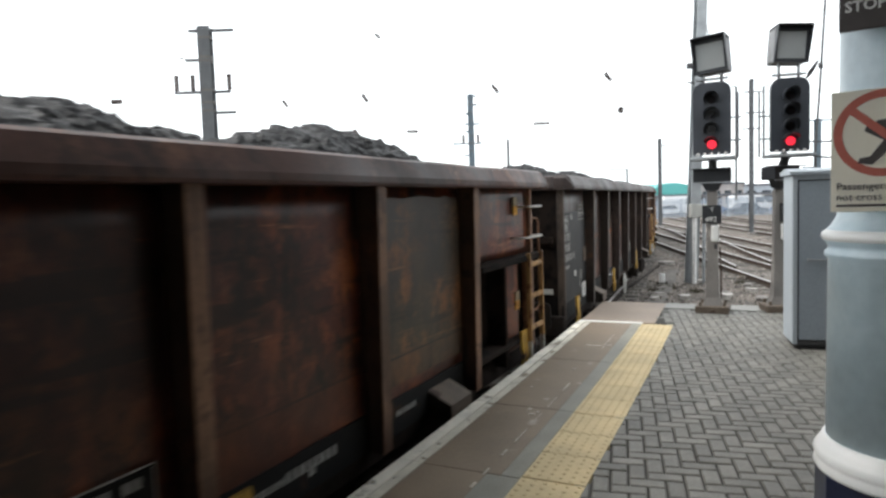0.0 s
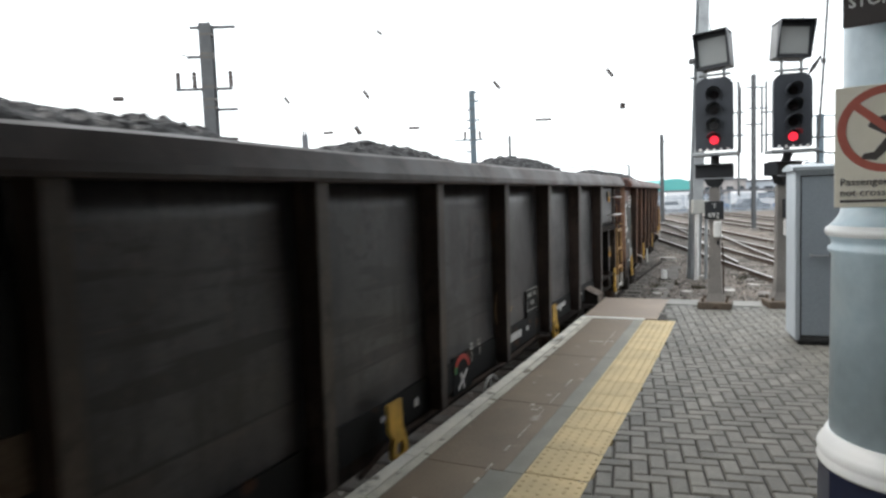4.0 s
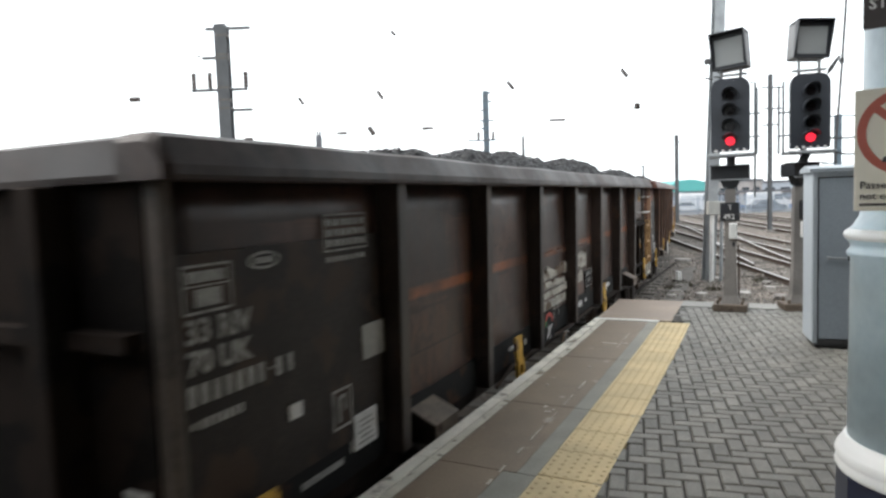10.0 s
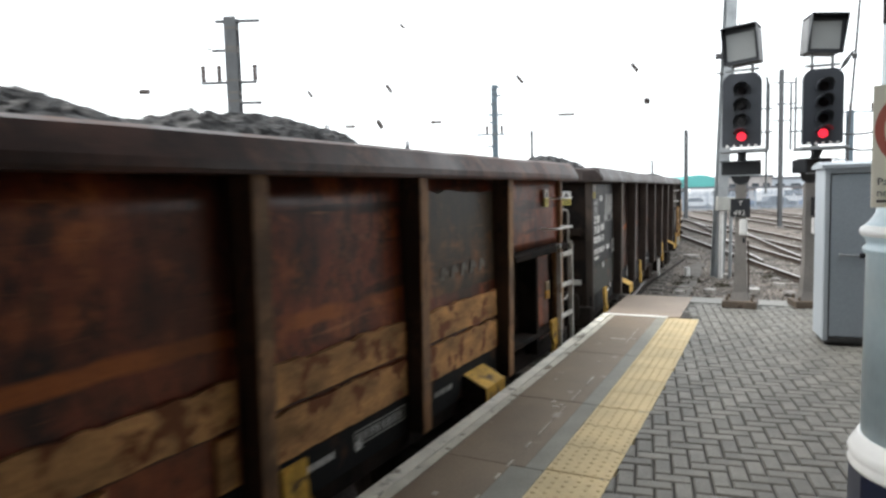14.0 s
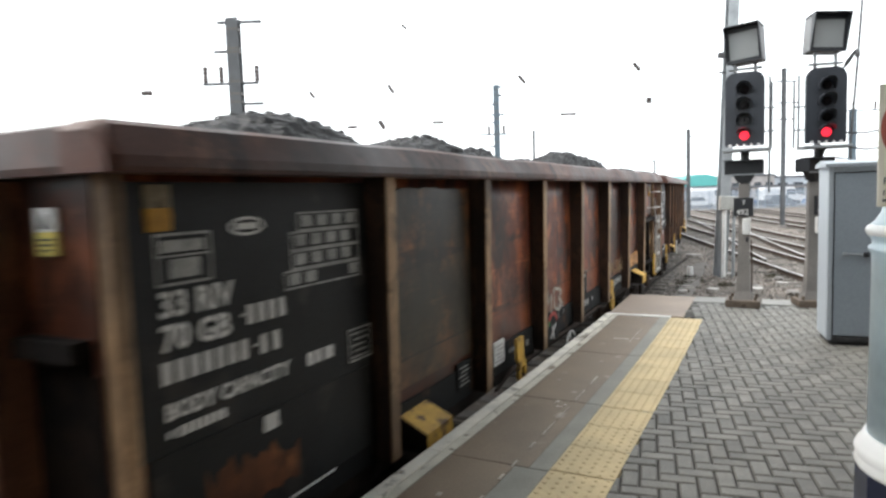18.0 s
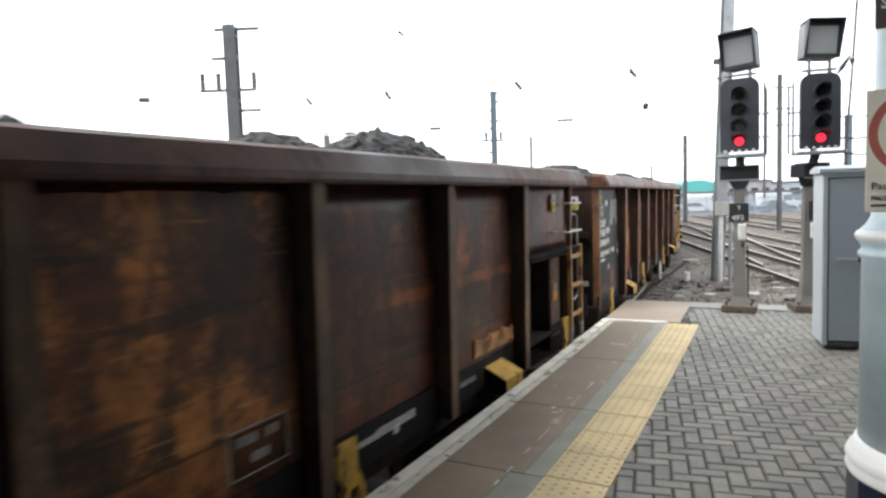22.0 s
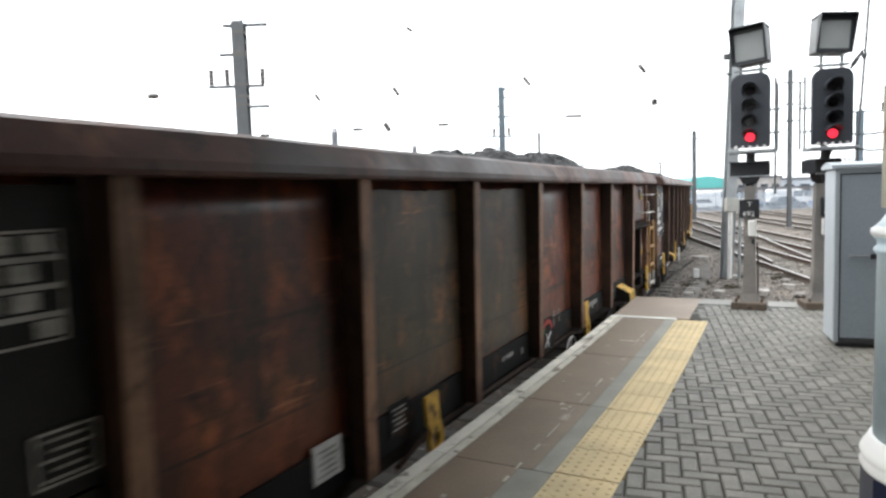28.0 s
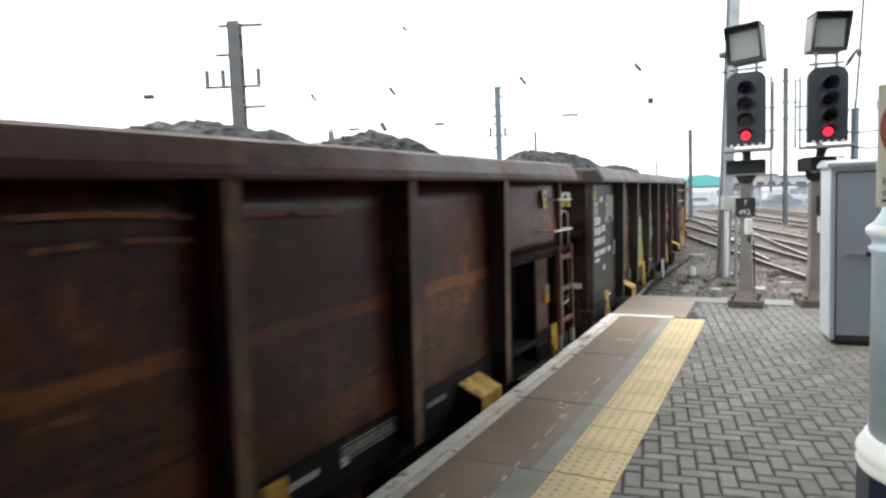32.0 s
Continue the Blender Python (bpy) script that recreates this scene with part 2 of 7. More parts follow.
M_RAIL = mat("worn_rail_steel", (0.5, 0.485, 0.465), 0.5, 0.6, 0.2, 4.0, 60, 0.1)
M_RAILRUST = mat("rusty_rail_web", (0.05, 0.033, 0.024), 0.9, 0, 0.3, 4.0, 60, 0.2)
M_SLEEPER = mat("concrete_sleeper", (0.13, 0.118, 0.105), 0.9, 0, 0.3, 2.0, 50, 0.3, rnd=0.15)
M_COAL = mat("coal", (0.013, 0.013, 0.014), 0.62, 0, 0.7, 7.0, 16, 1.0, detail=9, depth=0.06)
M_UNDER = mat("grimy_underframe", (0.024, 0.019, 0.016), 0.88, 0, 0.5, 4.0, 40, 0.3, spec=0.15)
M_STEEL = mat("galvanised_steel", (0.33, 0.35, 0.36), 0.55, 0.5, 0.18, 3.0, 50, 0.1)
M_DARKSTEEL = mat("dark_steel", (0.06, 0.06, 0.062), 0.6, 0.3, 0.25, 4.0, 50, 0.1)
M_COLUMN = mat("pale_blue_gloss_paint", (0.46, 0.57, 0.625), 0.36, 0, 0.14, 4.0, 26, 0.14)
M_COLWHITE = mat("white_gloss_paint", (0.82, 0.83, 0.82), 0.35, 0, 0.05, 3.0, 30, 0.05)
M_NAVY = mat("navy_gloss_paint", (0.012, 0.017, 0.04), 0.35, 0, 0.1, 3.0, 30, 0.05)
M_CABINET = mat("grey_cabinet_paint", (0.40, 0.445, 0.485), 0.5, 0, 0.07, 1.5, 40, 0.05)
M_CABDOOR = mat("grey_door_paint", (0.30, 0.345, 0.385), 0.5, 0, 0.1, 1.2, 40, 0.05, streak=0.4)
M_SIGBLACK = mat("matt_black_signal", (0.014, 0.016, 0.02), 0.5, 0, 0.15, 3.0, 50, 0.05)
M_SIGSLATE = mat("slate_signal_paint", (0.038, 0.043, 0.052), 0.42, 0, 0.2, 3.0, 40, 0.06)
M_SCREEN = mat("grey_indicator_screen", (0.26, 0.27, 0.265), 0.4, 0, 0.05, 3.0, 60, 0.03)
M_POST = mat("concrete_post", (0.22, 0.205, 0.19), 0.9, 0, 0.2, 3.0, 60, 0.2)
M_LENS = mat("unlit_lens", (0.015, 0.012, 0.014), 0.12, 0, 0.1, 3.0, 30, 0.0)
M_RED = glow("red_aspect", (0.9, 0.025, 0.05), 1.15)
M_WHITE = mat("white_lettering", (0.72, 0.72, 0.7), 0.7, 0, 0.15, 8.0, 60, 0.1)
M_PALE = mat("faded_lettering", (0.36, 0.36, 0.34), 0.75, 0, 0.35, 12.0, 60, 0.1)
M_YELLOW = mat("yellow_paint", (0.58, 0.345, 0.055), 0.7, 0, 0.35, 6.0, 50, 0.2, spots=((0.12, 0.07, 0.03), 8.0, 0.57))
M_MAST = mat("weathered_mast_steel", (0.10, 0.105, 0.11), 0.7, 0.1, 0.2, 3.0, 50, 0.1)
M_STICKER = mat("yellow_sticker", (0.66, 0.56, 0.16), 0.6, 0, 0.2, 9.0, 50, 0.05, spots=((0.3, 0.24, 0.08), 14.0, 0.6))
M_BLACK = mat("black_paint", (0.010, 0.012, 0.0135), 0.42, 0, 0.45, 3.0, 50, 0.1, spec=0.34, spots=((0.05, 0.022, 0.012), 2.6, 0.6))
M_TANSTEEL = mat("tan_painted_steel", (0.41, 0.245, 0.10), 0.7, 0, 0.3, 5.0, 50, 0.2, spots=((0.15, 0.065, 0.028), 7.0, 0.56))
M_PANEL = mat("green_black_panel_paint", (0.0158, 0.0175, 0.0185), 0.5, 0, 0.45, 2.5, 50, 0.08, spec=0.3, spots=((0.042, 0.038, 0.036), 2.8, 0.6))
M_BROWNPANEL = mat("grimy_brown_panel", (0.029, 0.0245, 0.022), 0.58, 0, 0.45, 2.4, 50, 0.12, spec=0.3, spots=((0.05, 0.033, 0.024), 3.0, 0.56))
M_OLDPANEL = mat("worn_dark_green_panel", (0.027, 0.037, 0.033), 0.55, 0, 0.5, 2.5, 50, 0.12, spec=0.3, spots=((0.085, 0.034, 0.016), 2.4, 0.54))
M_LETTER = mat("fresh_white_lettering", (0.86, 0.86, 0.84), 0.7, 0, 0.12, 9.0, 60, 0.05)
M_CHALK = mat("half_worn_lettering", (0.46, 0.46, 0.445), 0.75, 0, 0.35, 12.0, 60, 0.05)
M_GRAB = mat("white_painted_rod", (0.74, 0.73, 0.7), 0.6, 0, 0.2, 8.0, 50, 0.1)
M_PALESTEEL = mat("pale_painted_steel", (0.5, 0.49, 0.46), 0.7, 0, 0.25, 5.0, 50, 0.2, spots=((0.16, 0.10, 0.06), 6.0, 0.62))
M_REDPAINT = mat("red_paint", (0.45, 0.05, 0.035), 0.6, 0, 0.15, 6.0, 50, 0.1)
M_SIGNCREAM = mat("cream_sign_enamel", (0.78, 0.74, 0.62), 0.45, 0, 0.08, 4.0, 40, 0.03)
M_SIGNRED = mat("faded_red_enamel", (0.46, 0.11, 0.075), 0.5, 0, 0.12, 5.0, 40, 0.03)
M_SIGNDARK = mat("dark_sign_enamel", (0.055, 0.045, 0.042), 0.5, 0, 0.15, 4.0, 40, 0.03)
M_PORCELAIN = mat("brown_insulator", (0.09, 0.075, 0.07), 0.4, 0, 0.1, 4.0, 40, 0.0)
M_CABLE = mat("grey_cable", (0.16, 0.16, 0.16), 0.7, 0, 0.1, 4.0, 40, 0.0)
M_FENCE = mat("galvanised_fence", (0.34, 0.39, 0.45), 0.6, 0.0, 0.1, 2.0, 30, 0.05)
M_TEAL = mat("teal_roof_sheet", (0.11, 0.42, 0.40), 0.6, 0, 0.1, 0.3, 10, 0.05)
M_CLADDING = mat("pale_cladding", (0.44, 0.48, 0.53), 0.7, 0, 0.12, 0.3, 10, 0.05)
M_BRICK = mat("far_render", (0.4, 0.37, 0.36), 0.9, 0, 0.2, 0.8, 12, 0.1)
M_SLATE = mat("slate_roof", (0.13, 0.135, 0.15), 0.8, 0, 0.2, 0.8, 12, 0.1)
M_GLASS = mat("dark_window_glass", (0.05, 0.06, 0.07), 0.15, 0, 0.1, 1.0, 10, 0.0)
M_CANOPY = mat("canopy_boards", (0.1, 0.097, 0.09), 0.8, 0, 0.1, 1.0, 20, 0.1)
M_TYRE = mat("tyre_rubber", (0.02, 0.02, 0.02), 0.85, 0, 0.2, 5.0, 40, 0.1)
M_PATCH = mat("worn_white_paint", (0.40, 0.385, 0.34), 0.8, 0, 0.35, 2.2, 40, 0.1, streak=5.0, spots=((0.12, 0.085, 0.06), 4.0, 0.54))
M_CREAM = mat("worn_cream_paint", (0.50, 0.265, 0.105), 0.8, 0, 0.5, 3.2, 40, 0.1, streak=2.0, spots=((0.21, 0.075, 0.03), 6.5, 0.54))
M_FOOT = mat("black_foot_strip", (0.01, 0.011, 0.011), 0.7, 0, 0.4, 3.0, 50, 0.2, spec=0.25, spots=((0.06, 0.03, 0.018), 3.0, 0.6))
M_PADBROWN = mat("brown_pad", (0.13, 0.1, 0.075), 0.75, 0, 0.35, 5.0, 40, 0.2, spots=((0.05, 0.03, 0.02), 5.0, 0.58))
M_PALEBOX = mat("pale_grey_box", (0.42, 0.42, 0.39), 0.6, 0, 0.15, 5.0, 40, 0.08)
M_GREENPAINT = mat("green_paint", (0.05, 0.25, 0.09), 0.6, 0, 0.15, 6.0, 50, 0.1)
M_RIBBON = mat("worn_dark_rail", (0.12, 0.11, 0.1), 0.7, 0.1, 0.25, 4.0, 50, 0.1)
M_FADEDSTICKER = mat("faded_tan_sticker", (0.34, 0.28, 0.18), 0.7, 0, 0.3, 9.0, 50, 0.05, spots=((0.14, 0.1, 0.06), 12.0, 0.6))
M_ORANGESTICKER = mat("faded_orange_sticker", (0.64, 0.33, 0.05), 0.7, 0, 0.3, 9.0, 50, 0.05, spots=((0.1, 0.06, 0.03), 12.0, 0.6))
M_EDGE = mat("dirty_white_edge", (0.74, 0.71, 0.62), 0.8, 0, 0.22, 3.0, 60, 0.25, spots=((0.28, 0.25, 0.2), 5.0, 0.62))
M_HANDRAIL = mat("worn_grey_pipe", (0.32, 0.31, 0.29), 0.6, 0.1, 0.25, 5.0, 50, 0.1)
M_RUSTSTEEL = mat("rusty_steel", (0.17, 0.085, 0.045), 0.8, 0, 0.35, 6.0, 50, 0.2)
M_MASTBLUE = mat("blue_grey_mast_paint", (0.10, 0.14, 0.17), 0.6, 0, 0.2, 3.0, 50, 0.1)


# ---- building helpers ----
def add_box(bm, lo, hi, bevel=0.0, m=None):
    r = bmesh.ops.create_cube(bm, size=1.0)
    vs = r["verts"]
    for v in vs:
        v.co = Vector([(a + b) / 2 + c * (b - a) for a, b, c in zip(lo, hi, v.co)])
    if bevel:
        es = list({e for v in vs for e in v.link_edges})
        got = bmesh.ops.bevel(bm, geom=es, offset=bevel, segments=1, affect="EDGES")
        vs = list({v for f in got["faces"] for v in f.verts} | {v for v in vs if v.is_valid})
    if m is not None:
        bmesh.ops.transform(bm, matrix=m, verts=vs)
    return vs


def add_prism(bm, outline, a, b, axis="y"):
    """A prism over an outline of (p, q), from a to b along an axis."""
    def at(p, q, s):
        return {"y": (p, s, q), "x": (s, p, q), "z": (p, q, s)}[axis]
    one = [bm.verts.new(at(p, q, a)) for p, q in outline]
    two = [bm.verts.new(at(p, q, b)) for p, q in outline]
    bm.faces.new(one)
    bm.faces.new(two[::-1])
    for i in range(len(one)):
        j = (i + 1) % len(one)
        bm.faces.new((one[j], one[i], two[i], two[j]))
    return one + two


def add_tube(bm, pts, radius, sides=8):
    """A round bar along a line of points; radius may be one value or one for each point."""
    pts = [Vector(p) for p in pts]
    rs = radius if isinstance(radius, (list, tuple)) else [radius] * len(pts)
    rings, ref = [], None
    for i, p in enumerate(pts):
        d = (pts[min(i + 1, len(pts) - 1)] - pts[max(i - 1, 0)]).normalized()
        if ref is None:
            ref = d.orthogonal().normalized()
        ref = (ref - d * ref.dot(d)).normalized()
        side = d.cross(ref)
        rings.append([bm.verts.new(p + rs[i] * (math.cos(t) * ref + math.sin(t) * side)) for t in (2 * math.pi * k / sides for k in range(sides))])
    for one, two in zip(rings, rings[1:]):
        for k in range(sides):
            j = (k + 1) % sides
            bm.faces.new((one[k], one[j], two[j], two[k]))
    bm.faces.new(rings[0][::-1])
    bm.faces.new(rings[-1])


def add_lathe(bm, profile, sides=32, centre=(0, 0)):
    """A turned shape from (radius, height) pairs, bottom to top."""
    rings = [[bm.verts.new((centre[0] + r * math.cos(2 * math.pi * k / sides), centre[1] + r * math.sin(2 * math.pi * k / sides), z)) for k in range(sides)] for r, z in profile]
    for one, two in zip(rings, rings[1:]):
        for k in range(sides):
            j = (k + 1) % sides
            bm.faces.new((one[k], one[j], two[j], two[k]))
    bm.faces.new(rings[0][::-1])
    bm.faces.new(rings[-1])


def mesh_of(bm, name, smooth=False):
    bmesh.ops.recalc_face_normals(bm, faces=bm.faces)
    me = bpy.data.meshes.new(name)
    bm.to_mesh(me)
    bm.free()
    if smooth:
        for p in me.polygons:
            p.use_smooth = True
    return me


def part(name, data, material, parent=None, label="", m=None):
    """One mesh object, from a bmesh or a mesh that others share, under a thing or a part; its material is its own."""
    me = mesh_of(data, name) if isinstance(data, bmesh.types.BMesh) else data
    ob = new(name, me)
    if not me.materials:
        me.materials.append(material)
    if me.materials[0] != material:
        ob.material_slots[0].link = "OBJECT"
        ob.material_slots[0].material = material
    if parent:
        ob.parent = parent
    if m is not None:
        ob.matrix_basis = m
    if label:
        tagged(ob, label)
    return ob


def boxes(*specs, bevel=0.0):
    bm = bmesh.new()
    for lo, hi in specs:
        add_box(bm, lo, hi, bevel)
    return bm


def empty(name, m, label, category, group="", kind=""):
    ob = new(name)
    ob.empty_display_size = 0.2
    ob.matrix_basis = m
    return tagged(ob, label, category, group, kind)


def lettering(text, size, name="lettering", bold=0.0):
    """The built-in font as a thin mesh, in the x z plane, facing -y, from its lower left corner."""
    cu = bpy.data.curves.new(name, "FONT")
    cu.body, cu.size, cu.extrude, cu.resolution_u, cu.offset = text, size, 0.002, 2, size * bold
    ob = bpy.data.objects.new(name, cu)
    scene.collection.objects.link(ob)
    bpy.context.view_layer.update()
    me = bpy.data.meshes.new_from_object(ob.evaluated_get(bpy.context.evaluated_depsgraph_get()))
    bpy.data.objects.remove(ob)
    me.transform(Matrix.Rotation(radians(90), 4, "X"))
    me.materials.clear()
    return me


# ---- plan: the platform track bends to the left on a radius of about 205 m ----
RS = 205.05
CX, CY = -183.2046, 97.0019
A0 = math.atan2(-CY, -CX)
S_STRAIGHT = -30.0
RAIL_Z = -0.915


def on_track(s, r=0.0):
    """Place and turn at s metres along the line, r metres to the right of the wagon sides' line."""
    sc = max(s, S_STRAIGHT)
    a = A0 + sc / RS
    x, y = CX + (RS + r) * math.cos(a), CY + (RS + r) * math.sin(a)
    if s < sc:
        x, y = x - math.sin(a) * (s - sc), y + math.cos(a) * (s - sc)
    return x, y, a


def arc_slab(r0, r1, s0, s1, z0, z1, n=24, bm=None):
    bm = bm or bmesh.new()
    rows = []
    for i in range(n + 1):
        s = s0 + (s1 - s0) * i / n
        row = []
        for r, z in ((r0, z0), (r1, z0), (r1, z1), (r0, z1)):
            x, y, _ = on_track(s, r)
            row.append(bm.verts.new((x, y, z)))
        rows.append(row)
    for a, b in zip(rows, rows[1:]):
        for k in range(4):
            j = (k + 1) % 4
            bm.faces.new((a[k], a[j], b[j], b[k]))
    bm.faces.new(rows[0][::-1])
    bm.faces.new(rows[-1])
    return bm


# ---- ground ----
def ground_height(x, y):
    d = math.hypot(x, y)
    h = -1.1
    if d < 60:
        h += 0.05 * noise.noise(Vector((x * 0.9, y * 0.9, 0))) + 0.03 * noise.noise(Vector((x * 3.1, y * 3.1, 4)))
    return h


def build_ground():
    bm = bmesh.new()
    xs = [-3000, -800, -250, -90, -40, -20] + [i * 0.5 for i in range(-20, 61)] + [34, 40, 60, 90, 160, 300, 900, 3000]
    ys = [-3000, -700, -200, -60, -20, 0] + [4 + i * 0.5 for i in range(0, 90)] + [52, 56, 62, 70, 80, 100, 140, 220, 400, 900, 3000]
    grid = [[bm.verts.new((x, y, ground_height(x, y))) for x in xs] for y in ys]
    for a, b in zip(grid, grid[1:]):
        for i in range(len(xs) - 1):
            bm.faces.new((a[i], a[i + 1], b[i + 1], b[i]))
    tagged(part("ground", bm, M_BALLAST), "grey brown stone ballast with scattered pale stones", "ground", kind="structure")
    # loose stones where the ground shows beyond the platform's end
    rng = random.Random(5)
    verts, faces = [], []
    for i in range(15000):
        y = 10.2 + 27 * rng.random() ** 1.7
        x = 2.4 + 12 * rng.random() + (y - 9.5) * 0.26
        z = ground_height(x, y)
        r = rng.uniform(0.02, 0.055)
        base = len(verts)
        for k in range(5):
            t = 2 * math.pi * (k + rng.random() * 0.5) / 5
            verts.append((x + r * math.cos(t) * rng.uniform(0.7, 1.2), y + r * math.sin(t), z - 0.01))
        verts.append((x + rng.uniform(-0.4, 0.4) * r, y + rng.uniform(-0.4, 0.4) * r, z + r * rng.uniform(0.7, 1.3)))
        faces += [(base + k, base + (k + 1) % 5, base + 5) for k in range(5)]
    me = bpy.data.meshes.new("loose_stones")
    me.from_pydata(verts, [], faces)
    tagged(part("loose_stones", me, M_STONES), "loose grey and pale ballast stones", "stones", kind="stuff")


M_STONES = mat("ballast_stone", (0.235, 0.21, 0.185), 0.95, 0, 0.35, 2.0, 60, 0.3)
_g = M_STONES.node_tree
_isl = _g.nodes.new("ShaderNodeNewGeometry")
_hsv = _g.nodes.new("ShaderNodeHueSaturation")
_mr = _g.nodes.new("ShaderNodeMapRange")
_mr.inputs[3].default_value, _mr.inputs[4].default_value = 0.2, 1.7
_b = _g.nodes["Principled BSDF"]
_src = _b.inputs["Base Color"].links[0].from_socket
_g.links.new(_isl.outputs["Random Per Island"], _mr.inputs[0])
_g.links.new(_mr.outputs[0], _hsv.inputs["Value"])
_g.links.new(_src, _hsv.inputs["Color"])
_g.links.new(_hsv.outputs[0], _b.inputs["Base Color"])
build_ground()


# ---- tracks ----
SLEEPER_ME = mesh_of(boxes(((-1.25, -0.13, -0.2), (1.25, 0.13, 0.0)), bevel=0.02), "sleeper")


def rail_profile(bm, pts, head):
    """A flat-bottom rail along points (x, y, angle of run) at rail level: its worn head, or its foot and web."""
    prof = [(-0.034, -0.012), (0.034, -0.012), (0.034, -0.004), (0.028, 0.0), (-0.028, 0.0), (-0.034, -0.004)] if head else [(-0.07, -0.15), (0.07, -0.15), (0.07, -0.135), (0.012, -0.12), (0.012, -0.045), (0.035, -0.03), (0.035, -0.013), (-0.035, -0.013), (-0.035, -0.03), (-0.012, -0.045), (-0.012, -0.12), (-0.07, -0.135)]
    rows = []
    for x, y, nx, ny in pts:
        rows.append([bm.verts.new((x + nx * p, y + ny * p, RAIL_Z + q)) for p, q in prof])
    k = len(prof)
    for a, b in zip(rows, rows[1:]):
        for i in range(k):
            j = (i + 1) % k
            bm.faces.new((a[i], a[j], b[j], b[i]))


def build_track(name, line, label, sleepers, spacing=0.65):
    """line: function of s that gives x, y and the way to the right (nx, ny)."""
    top = empty(name, Matrix(), label, "railway track", kind="structure")
    s0, s1 = sleepers
    for g in (-0.7525, 0.7525):
        bm = bmesh.new()
        pts = []
        s = s0
        while s <= s1:
            x, y, nx, ny = line(s)
            pts.append((x + nx * g, y + ny * g, nx, ny))
            s += 2.0
        rail_profile(bm, pts, False)
        web = part("rail", bm, M_RAILRUST, top)
        bm = bmesh.new()
        rail_profile(bm, pts, True)
        part("rail_head", bm, M_RAIL, web, "worn shiny rail head")
    n = int((s1 - s0) / spacing)
    for i in range(min(n, 110)):
        s = s0 + i * spacing
        x, y, nx, ny = line(s)
        part("sleeper", SLEEPER_ME, M_SLEEPER, top, m=Matrix.Translation((x, y, RAIL_Z - 0.155)) @ Matrix.Rotation(math.atan2(ny, nx), 4, "Z"))
    return top


def main_line(s):
    x, y, a = on_track(s, -1.33)
    return x, y, math.cos(a), math.sin(a)


def straight(px, py, heading, bend=0.0):
    def f(s):
        h = radians(heading) + bend * s
        return px + math.sin(radians(heading) + bend * s / 2) * s, py + math.cos(radians(heading) + bend * s / 2) * s, math.cos(h), -math.sin(h)
    return f


build_track("platform_track", main_line, "worn steel rails on concrete sleepers beside the platform", (-8, 62))
YARD = [(10.82, 21.0, 9.3, -12, 44), (15.5, 30.0, 9.7, -16, 40), (21.3, 38.0, 10.2, -14, 36), (27.0, 46.0, 11.0, -14, 30)]
for px, py, hd, a, b in YARD:
    build_track("yard_track", straight(px, py, hd, 0.0006), "worn steel rails on concrete sleepers in ballast", (a, b))


def crossover(s):
    """Centre line of the crossover between the two nearest yard tracks."""
    def at(v):
        f = min(1.0, max(0.0, (v + 6.5) / 36.0))
        f = f * f * (3 - 2 * f)
        a, b = straight(10.82, 21.0, 9.3, 0.0006)(v), straight(15.5, 30.0, 9.7, 0.0006)(v - 9.2)
        return a[0] + (b[0] - a[0]) * f, a[1] + (b[1] - a[1]) * f
    (x0, y0), (x1, y1) = at(s - 0.5), at(s + 0.5)
    n = math.hypot(x1 - x0, y1 - y0)
    return (x0 + x1) / 2, (y0 + y1) / 2, (y1 - y0) / n, -(x1 - x0) / n


build_track("crossover_track", crossover, "worn steel rails of a crossover between two tracks", (1, 28), 60.0)


# ---- platform ----
EDGE, WHITE_IN, BROWN_IN, STRIP_L, STRIP_R = 0.224, 0.372, 0.885, 1.008, 1.385
S_LINE, S_END, APRON_R = 8.28, 10.0, 1.15


